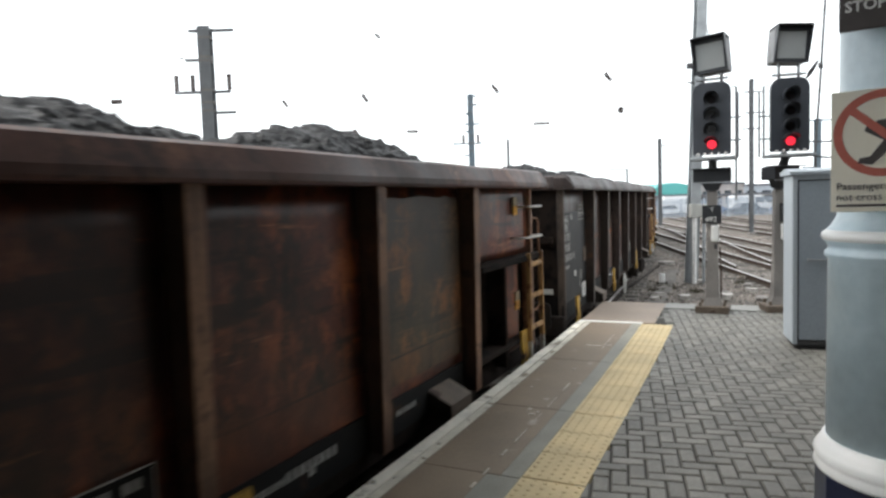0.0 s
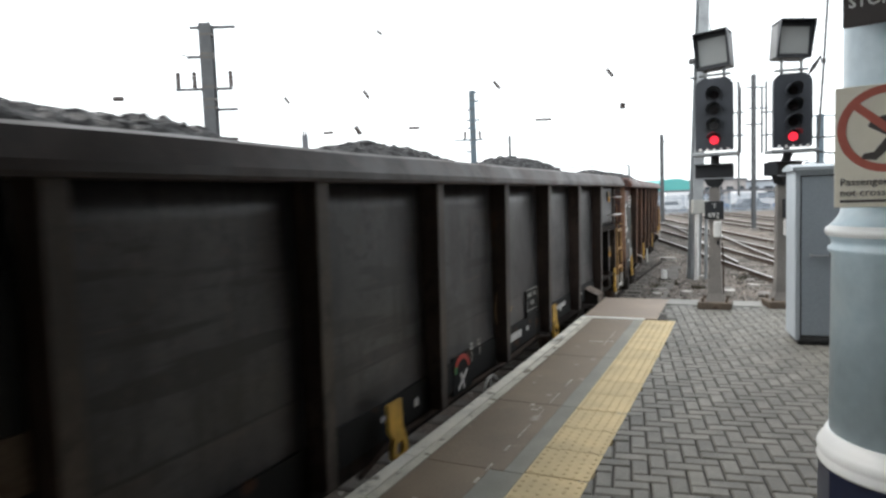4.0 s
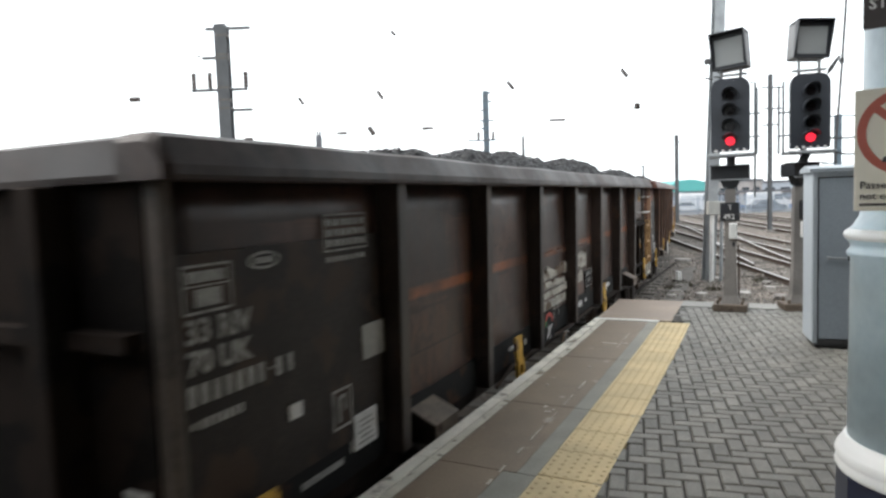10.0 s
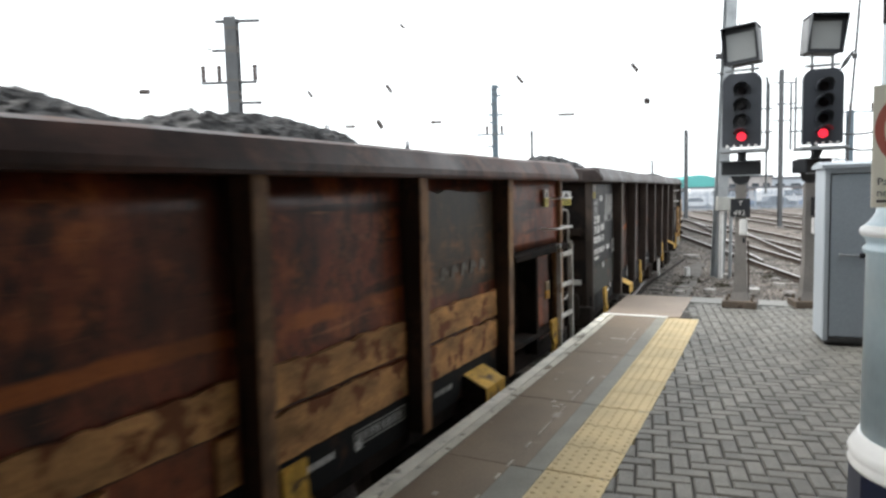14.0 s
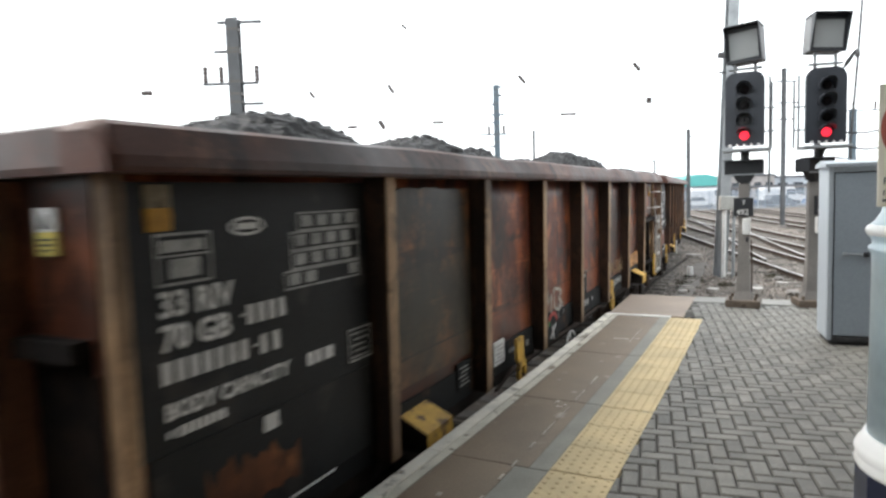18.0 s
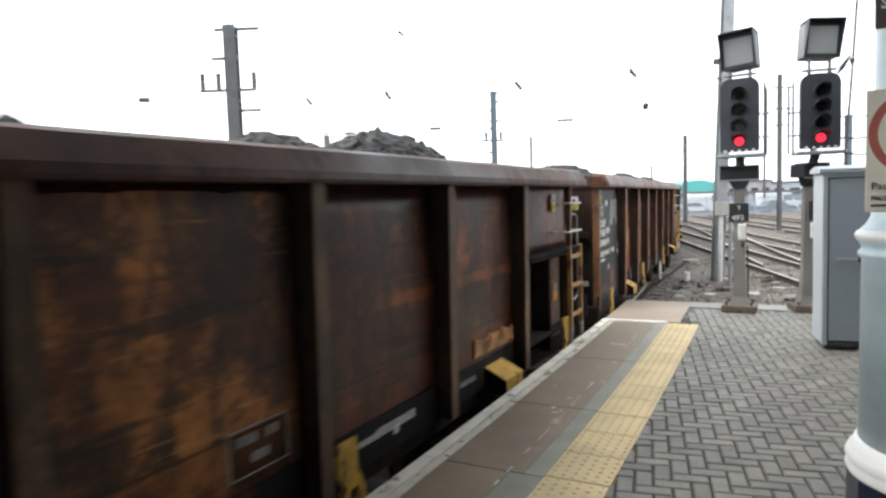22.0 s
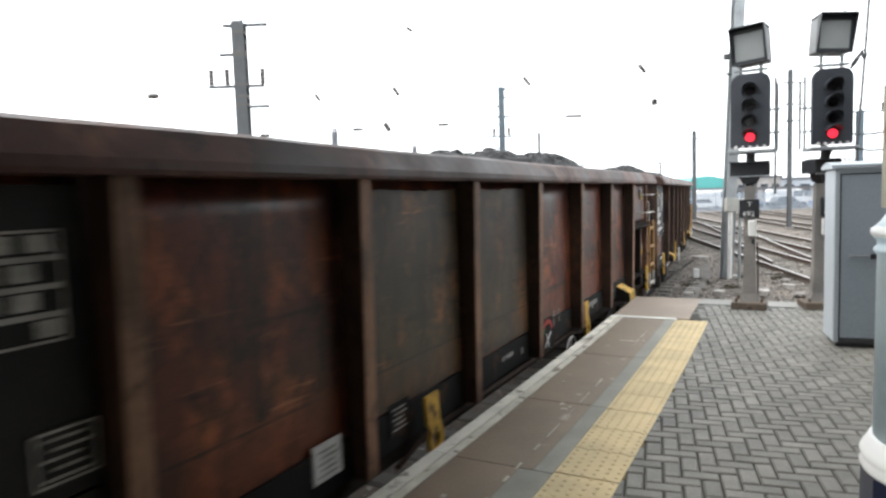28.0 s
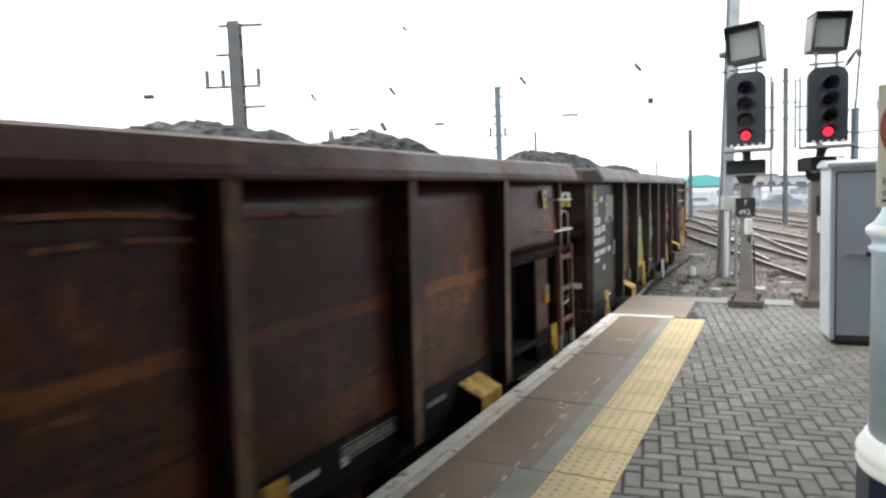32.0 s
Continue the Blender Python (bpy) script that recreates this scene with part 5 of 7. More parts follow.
    tagged(put("worn_white_patch", "white_foot", M_PALE, 12.0 + E, 0.0, dx=-0.11), kind="stuff")
    bu = RIBS[2] + 0.6 if a_type else RIBS[3] + 0.5
    bp = put("brake_plate", "brake_plate", M_FOOT, bu, 1.0)
    rg = part("brake_ring", ME["brake_ring"], M_REDPAINT, bp, "red brake mark")
    part("brake_ring_end", ME["brake_end"], M_GREENPAINT, bp, "green end of the brake mark", Matrix.Translation((0.002, 0, 0)))
    part("brake_cross", ME["brake_cross"], M_WHITE, bp, "white cross", Matrix.Translation((0.003, 0, -0.02)))
    part("brake_cross", ME["brake_arm"], M_WHITE, bp, "white cross", Matrix.Translation((0.0045, 0, -0.02)))
    tagged(part("brake_print", ME["brake_ticks"], M_PALE, bp, "", Matrix.Translation((0.012, 0, 0))), kind="stuff")
    put("hand_brake_wheel", "handwheel", M_PALESTEEL, bu + (0.5 if a_type else 0.66), 0.60, "pale hand brake wheel", dx=XO - 0.06)


def add_end(w, style, far, k):
    plate, ribm = STYLE[style][:2]
    wall = M_DARKGREEN if k == 10 else M_NEARBLACK if style in ("dark", "black", "umber", "soot", "brown") else M_ENDRUST
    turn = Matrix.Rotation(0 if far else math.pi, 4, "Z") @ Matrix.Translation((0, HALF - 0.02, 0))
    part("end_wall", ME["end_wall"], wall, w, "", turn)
    for x in (-0.62, 0.62):
        part("end_post", ME["end_post"], M_POSTRUST if wall is M_ENDRUST else wall, w, "", turn @ Matrix.Translation((x, 0, 0)))
    # near-black sheet over the lower half of rust-coloured ends
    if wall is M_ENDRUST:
        part("lower_end_plate", ME["end_low"], M_NEARBLACK, w, "near-black lower end plate", turn)
    part("end_beam", ME["end_beam"], M_NEARBLACK if wall is M_ENDRUST else wall, w, "", turn)
    part("headstock", ME["headstock"], M_UNDER, w, "", turn)
    part("end_rail", ME["end_rim"], M_RIM["red" if style == "orange" else "brown" if style == "umber" else "warm" if style in ("rust", "deep", "burnt", "tan", "cream", "brown") else "grey"], w, "", Matrix.Rotation(0 if far else math.pi, 4, "Z"))
    for x in (-0.87, 0.87):
        part("buffer", ME["buffer"], M_UNDER, w, "", turn @ Matrix.Translation((x, -0.1, 1.0)))
    part("coupling", ME["coupling"], M_UNDER, w, "", turn @ Matrix.Translation((0, 0.05, 1.0)))
    for x in (-0.4, 0.4):
        part("brake_hose", ME["hose"], M_UNDER, w, "", turn @ Matrix.Translation((x, 0.05, 0.95)))
    if not far:
        part("small_plate", ME["end_plate"], M_PALESTEEL, w, "small pale plate", turn)
    part("end_handrail", ME["handrail"], M_RUSTSTEEL if k < 4 else M_HANDRAIL, w, "bent thin end handrail", turn)
    for x in (() if k < 4 or k == 8 else (0.86,) if far else (-0.86, 0.86)):
        at = turn @ Matrix.Translation((x, 0.01, 2.42)) @ Matrix.Rotation(radians(90), 4, "Z") @ Matrix.Translation((-XP, 0, 0))
        pl = part("warning_placard", ME["placard_w"], M_WHITE, w, "white and yellow warning placard", at)
        part("yellow_half", ME["placard_y"], M_STICKER, pl)
        tagged(part("placard_print", ME["placard_bars"], M_DARKSTEEL, pl), kind="stuff")


def make_wagon(k, style, ladder_mat, marks):
    rng = random.Random(100 + k)
    w = empty("coal_wagon", Matrix(), WORDS[style] + " steel box wagon with tall ribs", "wagon", "train of coal wagons")
    add_side(w, style, ladder_mat, False, k, rng)
    add_side(w, style, ladder_mat, True, k, rng)
    add_end(w, style, True, k)
    add_end(w, style, False, k)
    part("wagon_floor", ME["floor"], M_UNDER, w)
    part("centre_sill", ME["centre_sill"], M_UNDER, w)
    for u in (2.3, 11.23):
        b = part("bogie", boxes(((-0.95, -0.25, 0.45), (0.95, 0.25, 0.68)), bevel=0.02) if "bolster" not in ME else ME["bolster"], M_UNDER, w, m=Matrix.Translation((0, U(u), 0)))
        ME["bolster"] = b.data
        part("bogie_side_frame", ME["bogie_side"], M_UNDER, b)
        part("bogie_side_frame", ME["bogie_side"], M_UNDER, b, m=Matrix.Rotation(math.pi, 4, "Z"))
        for y in (-0.92, 0.92):
            for sx in (1, -1):
                part("wheel", ME["wheel"], M_RAILRUST, b, m=Matrix.Translation((sx * 0.76, y, 0.46)) @ Matrix.Rotation(0 if sx < 0 else math.pi, 4, "Z"))
    for i, (u0, u1, z0, z1, rag, m) in enumerate(SIDE_BANDS.get(k, [])):
        part("worn_paint", patch_mesh(k * 10 + i, U(u0), U(u1), z0, z1, rag, 0.0015 * i), m, w, "worn or sheen-tinted painted band")
    for i, (pts, width, m) in enumerate(marks):
        part("painted_scrawl", stroke_mesh(pts, width) if width else field_mesh(pts), m, w, "faded painted scrawl", Matrix.Translation((0.0006 * i, 0, 0)))
    return w


M_SCRAWL = {n: mat("scrawl_" + n, c, 0.75, 0, 0.3, 7.0, 50, 0.1, spots=((0.06, 0.035, 0.025), 6.0, 0.6)) for n, c in (("white", (0.5, 0.48, 0.42)), ("tan", (0.34, 0.24, 0.13)), ("orange", (0.36, 0.15, 0.06)), ("green", (0.25, 0.36, 0.13)), ("yellow", (0.52, 0.30, 0.05)), ("rust", (0.33, 0.15, 0.055)), ("black", (0.015, 0.015, 0.015)), ("soot", (0.07, 0.026, 0.016)), ("grey", (0.22, 0.2, 0.175)), ("pale", (0.46, 0.54, 0.34)), ("rose", (0.38, 0.235, 0.175)), ("blush", (0.30, 0.13, 0.085)), ("amber", (0.40, 0.17, 0.06)))}


def heap_mesh(seed, mounds):
    """Coal in the wagon: mounds (u, height above the rim, spread) with a lumpy surface."""
    rng = random.Random(seed)
    nx, ny = 50, 300
    verts, faces = [], []
    for j in range(ny + 1):
        for i in range(nx + 1):
            x, y = -1.03 + 2.06 * i / nx, -6.46 + 12.92 * j / ny
            z = -0.12
            for u, h, sp in mounds:
                d = math.hypot((y - U(u)) / sp, x / 1.05)
                z = max(z, -0.32 + (h + 0.28) * max(0.0, 1 - d ** 2.0))
            big, mid = noise.cell(Vector((x * 12 + seed, y * 12, 0))), noise.cell(Vector((x * 23, y * 23 + seed, 3)))
            z += 0.05 * noise.noise(Vector((x * 2.5, y * 2.5, seed))) + 0.018 * big + 0.022 * mid + 0.03 * (rng.random() - 0.5)
            if i in (0, nx) or j in (0, ny):
                z = ZB + 0.13 - ZR
            verts.append((x + rng.uniform(-0.016, 0.016), y + rng.uniform(-0.016, 0.016), ZR + z))
    for j in range(ny):
        for i in range(nx):
            a = j * (nx + 1) + i
            faces.append((a, a + 1, a + nx + 2, a + nx + 1))
    me = bpy.data.meshes.new("coal_load")
    me.from_pydata(verts, [], faces)
    return me


def wagon_pose(k, t):
    """Where wagon k stands at t seconds: the train gathers speed slowly."""
    q = t / 16
    s = -6.2314 + 78.942 * q + 6.3627 * q ** 2 - 2.0511 * q ** 3 + 0.4584 * q ** 4 - PITCH * k + L_BODY / 2 + (0.05 if k == 12 else 0)
    x, y, a = on_track(s, -1.33)
    return Matrix.Translation((x, y, RAIL_Z)) @ Matrix.Rotation(a, 4, "Z")


# k, style, ladder paint, mounds
TRAIN = [
    (-3, "dark", M_TANSTEEL, [(3, 0.35, 3), (7, 0.3, 3), (10.8, 0.35, 3)]),
    (-2, "rust", M_TANSTEEL, [(3, 0.3, 3), (7, 0.35, 3), (10.5, 0.3, 3)]),
    (-1, "dark", M_TANSTEEL, [(2.6, 0.3, 2.6), (6.5, 0.32, 2.6), (10.4, 0.28, 3)]),
    (0, "deep", M_TANSTEEL, [(3.8, 0.36, 1.5), (7.1, 0.37, 2.2), (8.45, 0.34, 1.2), (9.3, 0.24, 1.0), (11.0, 0.42, 2.2)]),
    (1, "soot", M_TANSTEEL, [(3, 0.3, 3), (6.5, 0.3, 2.6), (10.9, 0.36, 3.0)]),
    (2, "rust", M_TANSTEEL, [(2.9, 0.42, 2.2), (4.85, 0.36, 1.2), (6.4, 0.22, 1.2), (9.4, 0.34, 1.1), (10.9, 0.42, 2.0)]),
    (3, "black", M_TANSTEEL, [(4.4, 0.27, 1.8), (6.4, 0.35, 2.4), (7.8, 0.38, 3.0), (11.2, 0.44, 3.2)]),
    (4, "dark", M_TANSTEEL, [(2.4, 0.32, 1.6), (7, 0.16, 3), (10.5, 0.19, 3)]),
    (5, "cream", M_PALESTEEL, [(2.6, 0.27, 2.6), (5.0, 0.24, 1.6), (7.7, 0.31, 1.6), (9.6, 0.34, 2.1)]),
    (6, "tan", M_PALESTEEL, [(2.5, 0.36, 1.5), (4.75, 0.34, 1.2), (6.05, 0.27, 1.0), (8.05, 0.22, 0.6), (10.5, 0.43, 1.9)]),
    (7, "orange", M_TANSTEEL, [(3, 0.3, 2.6), (6, 0.22, 2.6), (9.9, 0.32, 1.8)]),
    (8, "brown", M_TANSTEEL, [(3.0, 0.38, 2.3), (5.3, 0.31, 1.3), (6.6, 0.35, 1.6), (9.3, 0.27, 0.8), (10.9, 0.4, 1.35)]),
    (9, "burnt", M_TANSTEEL, [(3.8, 0.4, 1.9), (4.95, 0.29, 0.95), (6.5, 0.25, 0.7), (7.9, 0.29, 1.3), (10.6, 0.38, 1.7)]),
    (10, "deep", M_TANSTEEL, [(3.5, 0.1, 3), (7.2, 0.25, 0.9), (8.5, 0.31, 1.1), (10.6, 0.37, 1.7)]),
    (11, "umber", M_TANSTEEL, [(1.75, 0.40, 1.5), (3.3, 0.44, 1.9), (6.05, 0.28, 1.1), (9.1, 0.36, 1.5)]),
    (12, "brown", M_RUSTSTEEL, [(3, 0.36, 3), (6.2, 0.24, 2), (9.4, 0.28, 1.6), (11.3, 0.34, 1.4)]),
    (13, "dark", M_TANSTEEL, [(2.8, 0.3, 3), (6.4, 0.36, 3), (9.6, 0.34, 3)]),
]
# painted marks: bay-long worn paint, rust and sheen tint (first u, last u, bottom, top, raggedness, paint) and scrawls
SIDE_BANDS = {
    0: [(RIBS[5] + 0.1, RIBS[6] - 0.1, 1.2, 2.58, 0.03, M_GREENSHEEN), (RIBS[2] + 0.1, RIBS[3] - 0.1, 1.31, 2.58, 0.03, M_GREENSHEEN), (RIBS[1] + 0.1, RIBS[2] - 0.1, 1.1, 1.42, 0.035, M_CREAM), (RIBS[2] + 0.1, RIBS[3] - 0.1, 1.12, 1.3, 0.1, M_CREAM)],
    3: [(RIBS[2] + 0.1, RIBS[3] - 0.14, 1.17, 1.29, 0.03, M_PATCH), (RIBS[2] + 0.13, RIBS[3] - 0.1, 1.305, 1.40, 0.03, M_PATCH), (RIBS[2] + 0.1, RIBS[3] - 0.2, 1.415, 1.5, 0.03, M_PATCH), (RIBS[2] + 0.2, RIBS[3] - 0.1, 1.515, 1.69, 0.1, M_PATCH), (RIBS[3] + 0.1, RIBS[3] + 0.75, 1.3, 1.46, 0.05, M_PATCH), (RIBS[3] + 0.1, RIBS[3] + 1.0, 1.48, 1.73, 0.13, M_PATCH), (RIBS[2] + 0.12, RIBS[3] - 0.12, 1.80, 1.87, 0.03, M_OLDRUST), (RIBS[3] + 0.12, RIBS[3] + 1.3, 1.80, 1.86, 0.03, M_OLDRUST)],
    2: [(RIBS[4] + 0.1, RIBS[5] - 0.1, 1.13, 2.58, 0.02, M_GREENSHEEN)],
    5: [(RIBS[5] + 0.1, RIBS[6] - 0.1, 1.74, 2.56, 0.04, M_GREENSHEEN)] + [(RIBS[i] + 0.1 + (1.24 if i == 3 and z0 < 1.3 else 0), RIBS[i + 1] - 0.1, z0, z1, 0.03, M_CREAM) for i in (1, 2, 3, 4, 5) for z0, z1 in ((1.12, 1.40), (1.415, 1.66))] + [(RIBS[3] + 0.1, RIBS[3] + 0.76, 1.12, 1.4, 0.03, M_CREAM)],
    4: [(0.34, 1.96, 1.06, 1.475, 0.01, M_DARKGREEN), (0.34, 0.95, 1.16, 1.46, 0.06, M_DARKGREEN)],
    6: [(RIBS[0] + 0.1, RIBS[1] - 0.1, 1.2, 2.58, 0.03, M_GREENSHEEN), (RIBS[5] + 0.1, RIBS[6] - 0.1, 1.1, 1.35, 0.05, M_CREAM), (0.34, 1.96, 0.98, 1.482, 0.0, M_PANEL), (0.62, 1.25, 1.05, 1.36, 0.14, M_OLDRUST)],
    7: [(0.34, 1.96, 0.98, 1.482, 0.0, M_PANEL), (0.36, 1.3, 1.06, 1.2, 0.04, M_OLDRUST), (1.1, 1.5, 1.12, 1.42, 0.08, M_OLDRUST), (1.2, 1.62, 1.0, 1.12, 0.02, M_OLDRUST)],
    11: [(0.34, 1.96, 0.98, 1.482, 0.0, M_DARKGREEN)],
    10: [(RIBS[i] + 0.1, RIBS[i + 1] - 0.1, 1.13, 2.58, 0.02, M_GREENSHEEN) for i in (1, 2)] + [(0.34, 1.96, 1.0, 1.475, 0.01, M_DARKGREEN), (0.62, 1.3, 1.18, 1.44, 0.05, M_OLDRUST), (1.5, 1.8, 1.04, 1.22, 0.03, M_OLDRUST), (1.02, 1.3, 1.02, 1.12, 0.02, M_BLACK)],
    8: [(RIBS[3] + 0.09, RIBS[4] - 0.09, 1.12, 2.6, 0.02, M_BLOOM), (RIBS[5] + 0.6, RIBS[6] - 0.1, 1.15, 1.33, 0.05, M_CREAM)],
    
}
def field(colour, *outline):
    """A filled painted shape through points (u, z) along the side."""
    return [([(U(u), z) for u, z in outline], 0.0, M_SCRAWL[colour])]


def strokes(colour, width, *lines):
    """Painted strokes through points (u, z) along the side."""
    return [([(U(u), z) for u, z in line], width, M_SCRAWL[colour]) for line in lines]


def white_tag():
    """Bent white strokes over an underline, with a loop below."""
    return strokes("white", 0.028,
                   [(5.76, 1.78), (5.7, 1.83), (5.63, 1.76), (5.66, 1.65), (5.8, 1.62), (5.83, 1.54), (5.74, 1.46), (5.65, 1.49)],
                   [(5.91, 1.8), (5.94, 1.62), (5.97, 1.49), (5.99, 1.57), (6.07, 1.57), (6.08, 1.48)], [(6.18, 1.55), (6.13, 1.47)],
                   [(6.16, 1.77), (6.32, 1.85), (6.29, 1.7), (6.3, 1.52)], [(6.22, 1.51), (6.41, 1.54)],
                   [(6.57, 1.88), (6.43, 1.84), (6.44, 1.66), (6.54, 1.6), (6.57, 1.75), (6.47, 1.76)],
                   [(6.02, 1.47), (6.29, 1.44), (6.52, 1.44)],
                   [(6.15, 1.41), (5.94, 1.42), (5.8, 1.36), (5.82, 1.28), (6.01, 1.25)], [(6.15, 1.18), (6.13, 1.33), (6.25, 1.38), (6.3, 1.29), (6.17, 1.26)])


def wide_letters():
    """Faded outline letters over two bays in orange and rose."""
    return (strokes("rose", 0.05, [(8.4, 1.25), (8.36, 1.48), (8.36, 1.66), (8.45, 1.83), (8.64, 1.88), (8.83, 1.8), (8.95, 1.6), (8.96, 1.4), (8.84, 1.22)], [(9.1, 2.04), (9.06, 1.64), (9.02, 1.32)], [(9.14, 2.07), (9.36, 2.04), (9.31, 1.74)])
            + strokes("orange", 0.06, [(8.44, 1.94), (8.66, 1.9), (8.72, 1.97), (8.8, 2.05), (9.0, 2.12), (9.07, 2.0)], [(9.3, 1.7), (9.26, 1.55), (9.42, 1.5), (9.36, 1.64)], [(9.57, 1.85), (9.65, 1.88), (9.63, 1.7), (9.54, 1.7)], [(9.6, 1.53), (9.52, 1.46), (9.62, 1.36)])
            + strokes("orange", 0.11, [(8.7, 1.6), (8.66, 1.49), (8.72, 1.43), (8.8, 1.48), (8.8, 1.58), (8.73, 1.6)])
            + strokes("rose", 0.03, [(8.84, 1.97), (8.92, 2.0), (8.99, 1.93)], [(9.12, 1.56), (9.22, 1.46), (9.09, 1.41)], [(9.29, 2.01), (9.43, 2.07), (9.6, 2.13)], [(9.3, 1.96), (9.43, 2.01), (9.57, 2.06)])
            + field("amber", (9.39, 1.79), (9.5, 1.83), (9.6, 1.86), (9.6, 1.74), (9.44, 1.7))
            + field("blush", (9.46, 1.55), (9.61, 1.57), (9.61, 1.52), (9.48, 1.5))
            + field("amber", (9.93, 1.84), (10.0, 1.84), (10.05, 1.72), (10.04, 1.57), (9.95, 1.52), (9.91, 1.66))
            + strokes("rose", 0.035, [(9.78, 2.0), (9.9, 2.07), (10.04, 2.06), (10.18, 1.99), (10.28, 1.92)], [(9.96, 2.16), (10.12, 2.1), (10.27, 1.99), (10.36, 1.86), (10.4, 1.66), (10.38, 1.51), (10.29, 1.37), (10.21, 1.23), (10.09, 1.2)])
            + strokes("blush", 0.045, [(9.76, 1.43), (9.83, 1.46), (9.88, 1.42)], [(9.79, 1.38), (9.84, 1.3), (9.82, 1.2)], [(9.96, 1.38), (9.97, 1.26)], [(10.08, 1.35), (10.09, 1.26)])
            + strokes("rose", 0.02, [(10.42, 1.35), (10.44, 1.24), (10.5, 1.2), (10.56, 1.25), (10.54, 1.42)], [(10.56, 1.25), (10.6, 1.42), (10.66, 1.36), (10.64, 1.22)], [(10.72, 1.22), (10.75, 1.38), (10.83, 1.4), (10.92, 1.3), (10.88, 1.19), (10.78, 1.18)], [(10.95, 1.34), (11.11, 1.29), (10.98, 1.2)], [(10.71, 1.5), (10.76, 1.56), (10.84, 1.54), (10.82, 1.48), (10.74, 1.47), (10.71, 1.5)])
            + strokes("blush", 0.035, [(7.18, 1.78), (7.08, 1.83), (6.99, 1.78), (6.96, 1.65), (7.0, 1.54), (7.12, 1.52)]) + strokes("blush", 0.02, [(7.22, 1.62), (7.32, 1.66), (7.34, 1.53), (7.25, 1.52), (7.22, 1.62)], [(7.42, 1.62), (7.5, 1.64), (7.52, 1.5), (7.44, 1.5), (7.42, 1.62)], [(7.6, 1.68), (7.62, 1.48), (7.72, 1.47)]))


def green_shape(u, top, w):
    """A rounded green field on a warm yellow foot, with a rust brow line and dark hooked lines inside."""
    def at(*pts):
        return [(u + p * w, top - q) for p, q in pts]

    out = field("yellow", *at((0.0, 0.5), (0.22, 0.44), (0.5, 0.6), (0.78, 0.52), (0.86, 0.47), (1.0, 0.62), (0.96, 0.8), (0.8, 0.92), (0.4, 0.95), (0.0, 0.86)))
    out += field("green", *at((0.02, 0.42), (0.08, 0.2), (0.26, 0.03), (0.5, 0.0), (0.74, 0.02), (0.8, 0.22), (0.8, 0.48), (0.74, 0.62), (0.6, 0.86), (0.44, 0.84), (0.32, 0.62), (0.2, 0.5)))
    out += strokes("rust", 0.03, at((0.26, 0.18), (0.4, 0.1), (0.62, 0.075), (0.68, 0.15)))
    out += strokes("pale", 0.016, at((0.04, 0.36), (0.12, 0.17), (0.3, 0.045), (0.55, 0.018), (0.72, 0.04)), at((0.3, 0.5), (0.42, 0.42), (0.6, 0.44), (0.66, 0.54)))
    out += strokes("yellow", 0.03, at((0.44, 0.66), (0.55, 0.68)), at((0.46, 0.74), (0.58, 0.76)))
    return out + strokes("black", 0.012, at((0.3, 0.36), (0.4, 0.3), (0.5, 0.34), (0.64, 0.28)), at((0.36, 0.6), (0.42, 0.52), (0.56, 0.54), (0.6, 0.66), (0.5, 0.8)), at((0.02, 0.47), (0.22, 0.4), (0.5, 0.38), (0.8, 0.36)), at((0.3, 0.27), (0.44, 0.24)))


def hanging_tag():
    """Pale green bubble letters with a small ring above."""
    return strokes("pale", 0.024, [(5.88, 1.8), (6.06, 1.77), (6.03, 1.68), (5.94, 1.62), (6.0, 1.52), (6.14, 1.5), (6.19, 1.62), (6.12, 1.7), (6.03, 1.68)], [(6.2, 1.7), (6.2, 1.55), (6.28, 1.53), (6.34, 1.66), (6.27, 1.74), (6.2, 1.7)], [(6.36, 1.7), (6.38, 1.52), (6.46, 1.5), (6.5, 1.66)], [(6.5, 1.7), (6.51, 1.52)], [(6.08, 1.92), (6.13, 1.97), (6.25, 1.97), (6.37, 1.9), (6.28, 1.84), (6.14, 1.85), (6.09, 1.92)], [(6.2, 1.91), (6.26, 1.91)], [(6.1, 1.46), (6.3, 1.43)], [(6.16, 1.38), (6.28, 1.36)])


def grey_tag():
    """Bold grey zigzag strokes above the brake mark."""
    return strokes("white", 0.036, [(5.56, 1.41), (5.4, 1.41), (5.42, 1.32), (5.52, 1.27), (5.5, 1.18), (5.4, 1.15)], [(5.6, 1.4), (5.62, 1.26), (5.74, 1.34), (5.72, 1.14)], [(5.84, 1.4), (5.86, 1.17)], [(5.84, 1.4), (6.0, 1.37), (6.12, 1.34), (6.04, 1.26), (6.12, 1.2), (6.03, 1.13), (5.86, 1.17)])


def tan_tag():
    """Tan looped letters at the foot of a bay."""
    return strokes("tan", 0.026, [(5.56, 1.32), (5.62, 1.41), (5.7, 1.32), (5.66, 1.16), (5.56, 1.18), (5.6, 1.3)], [(5.74, 1.3), (5.92, 1.33)], [(5.98, 1.36), (5.9, 1.3), (5.96, 1.24), (5.88, 1.19)], [(6.12, 1.34), (6.06, 1.2)], [(6.04, 1.27), (6.2, 1.28)], [(6.2, 1.34), (6.18, 1.17)], [(6.3, 1.18), (6.36, 1.35), (6.42, 1.18)])


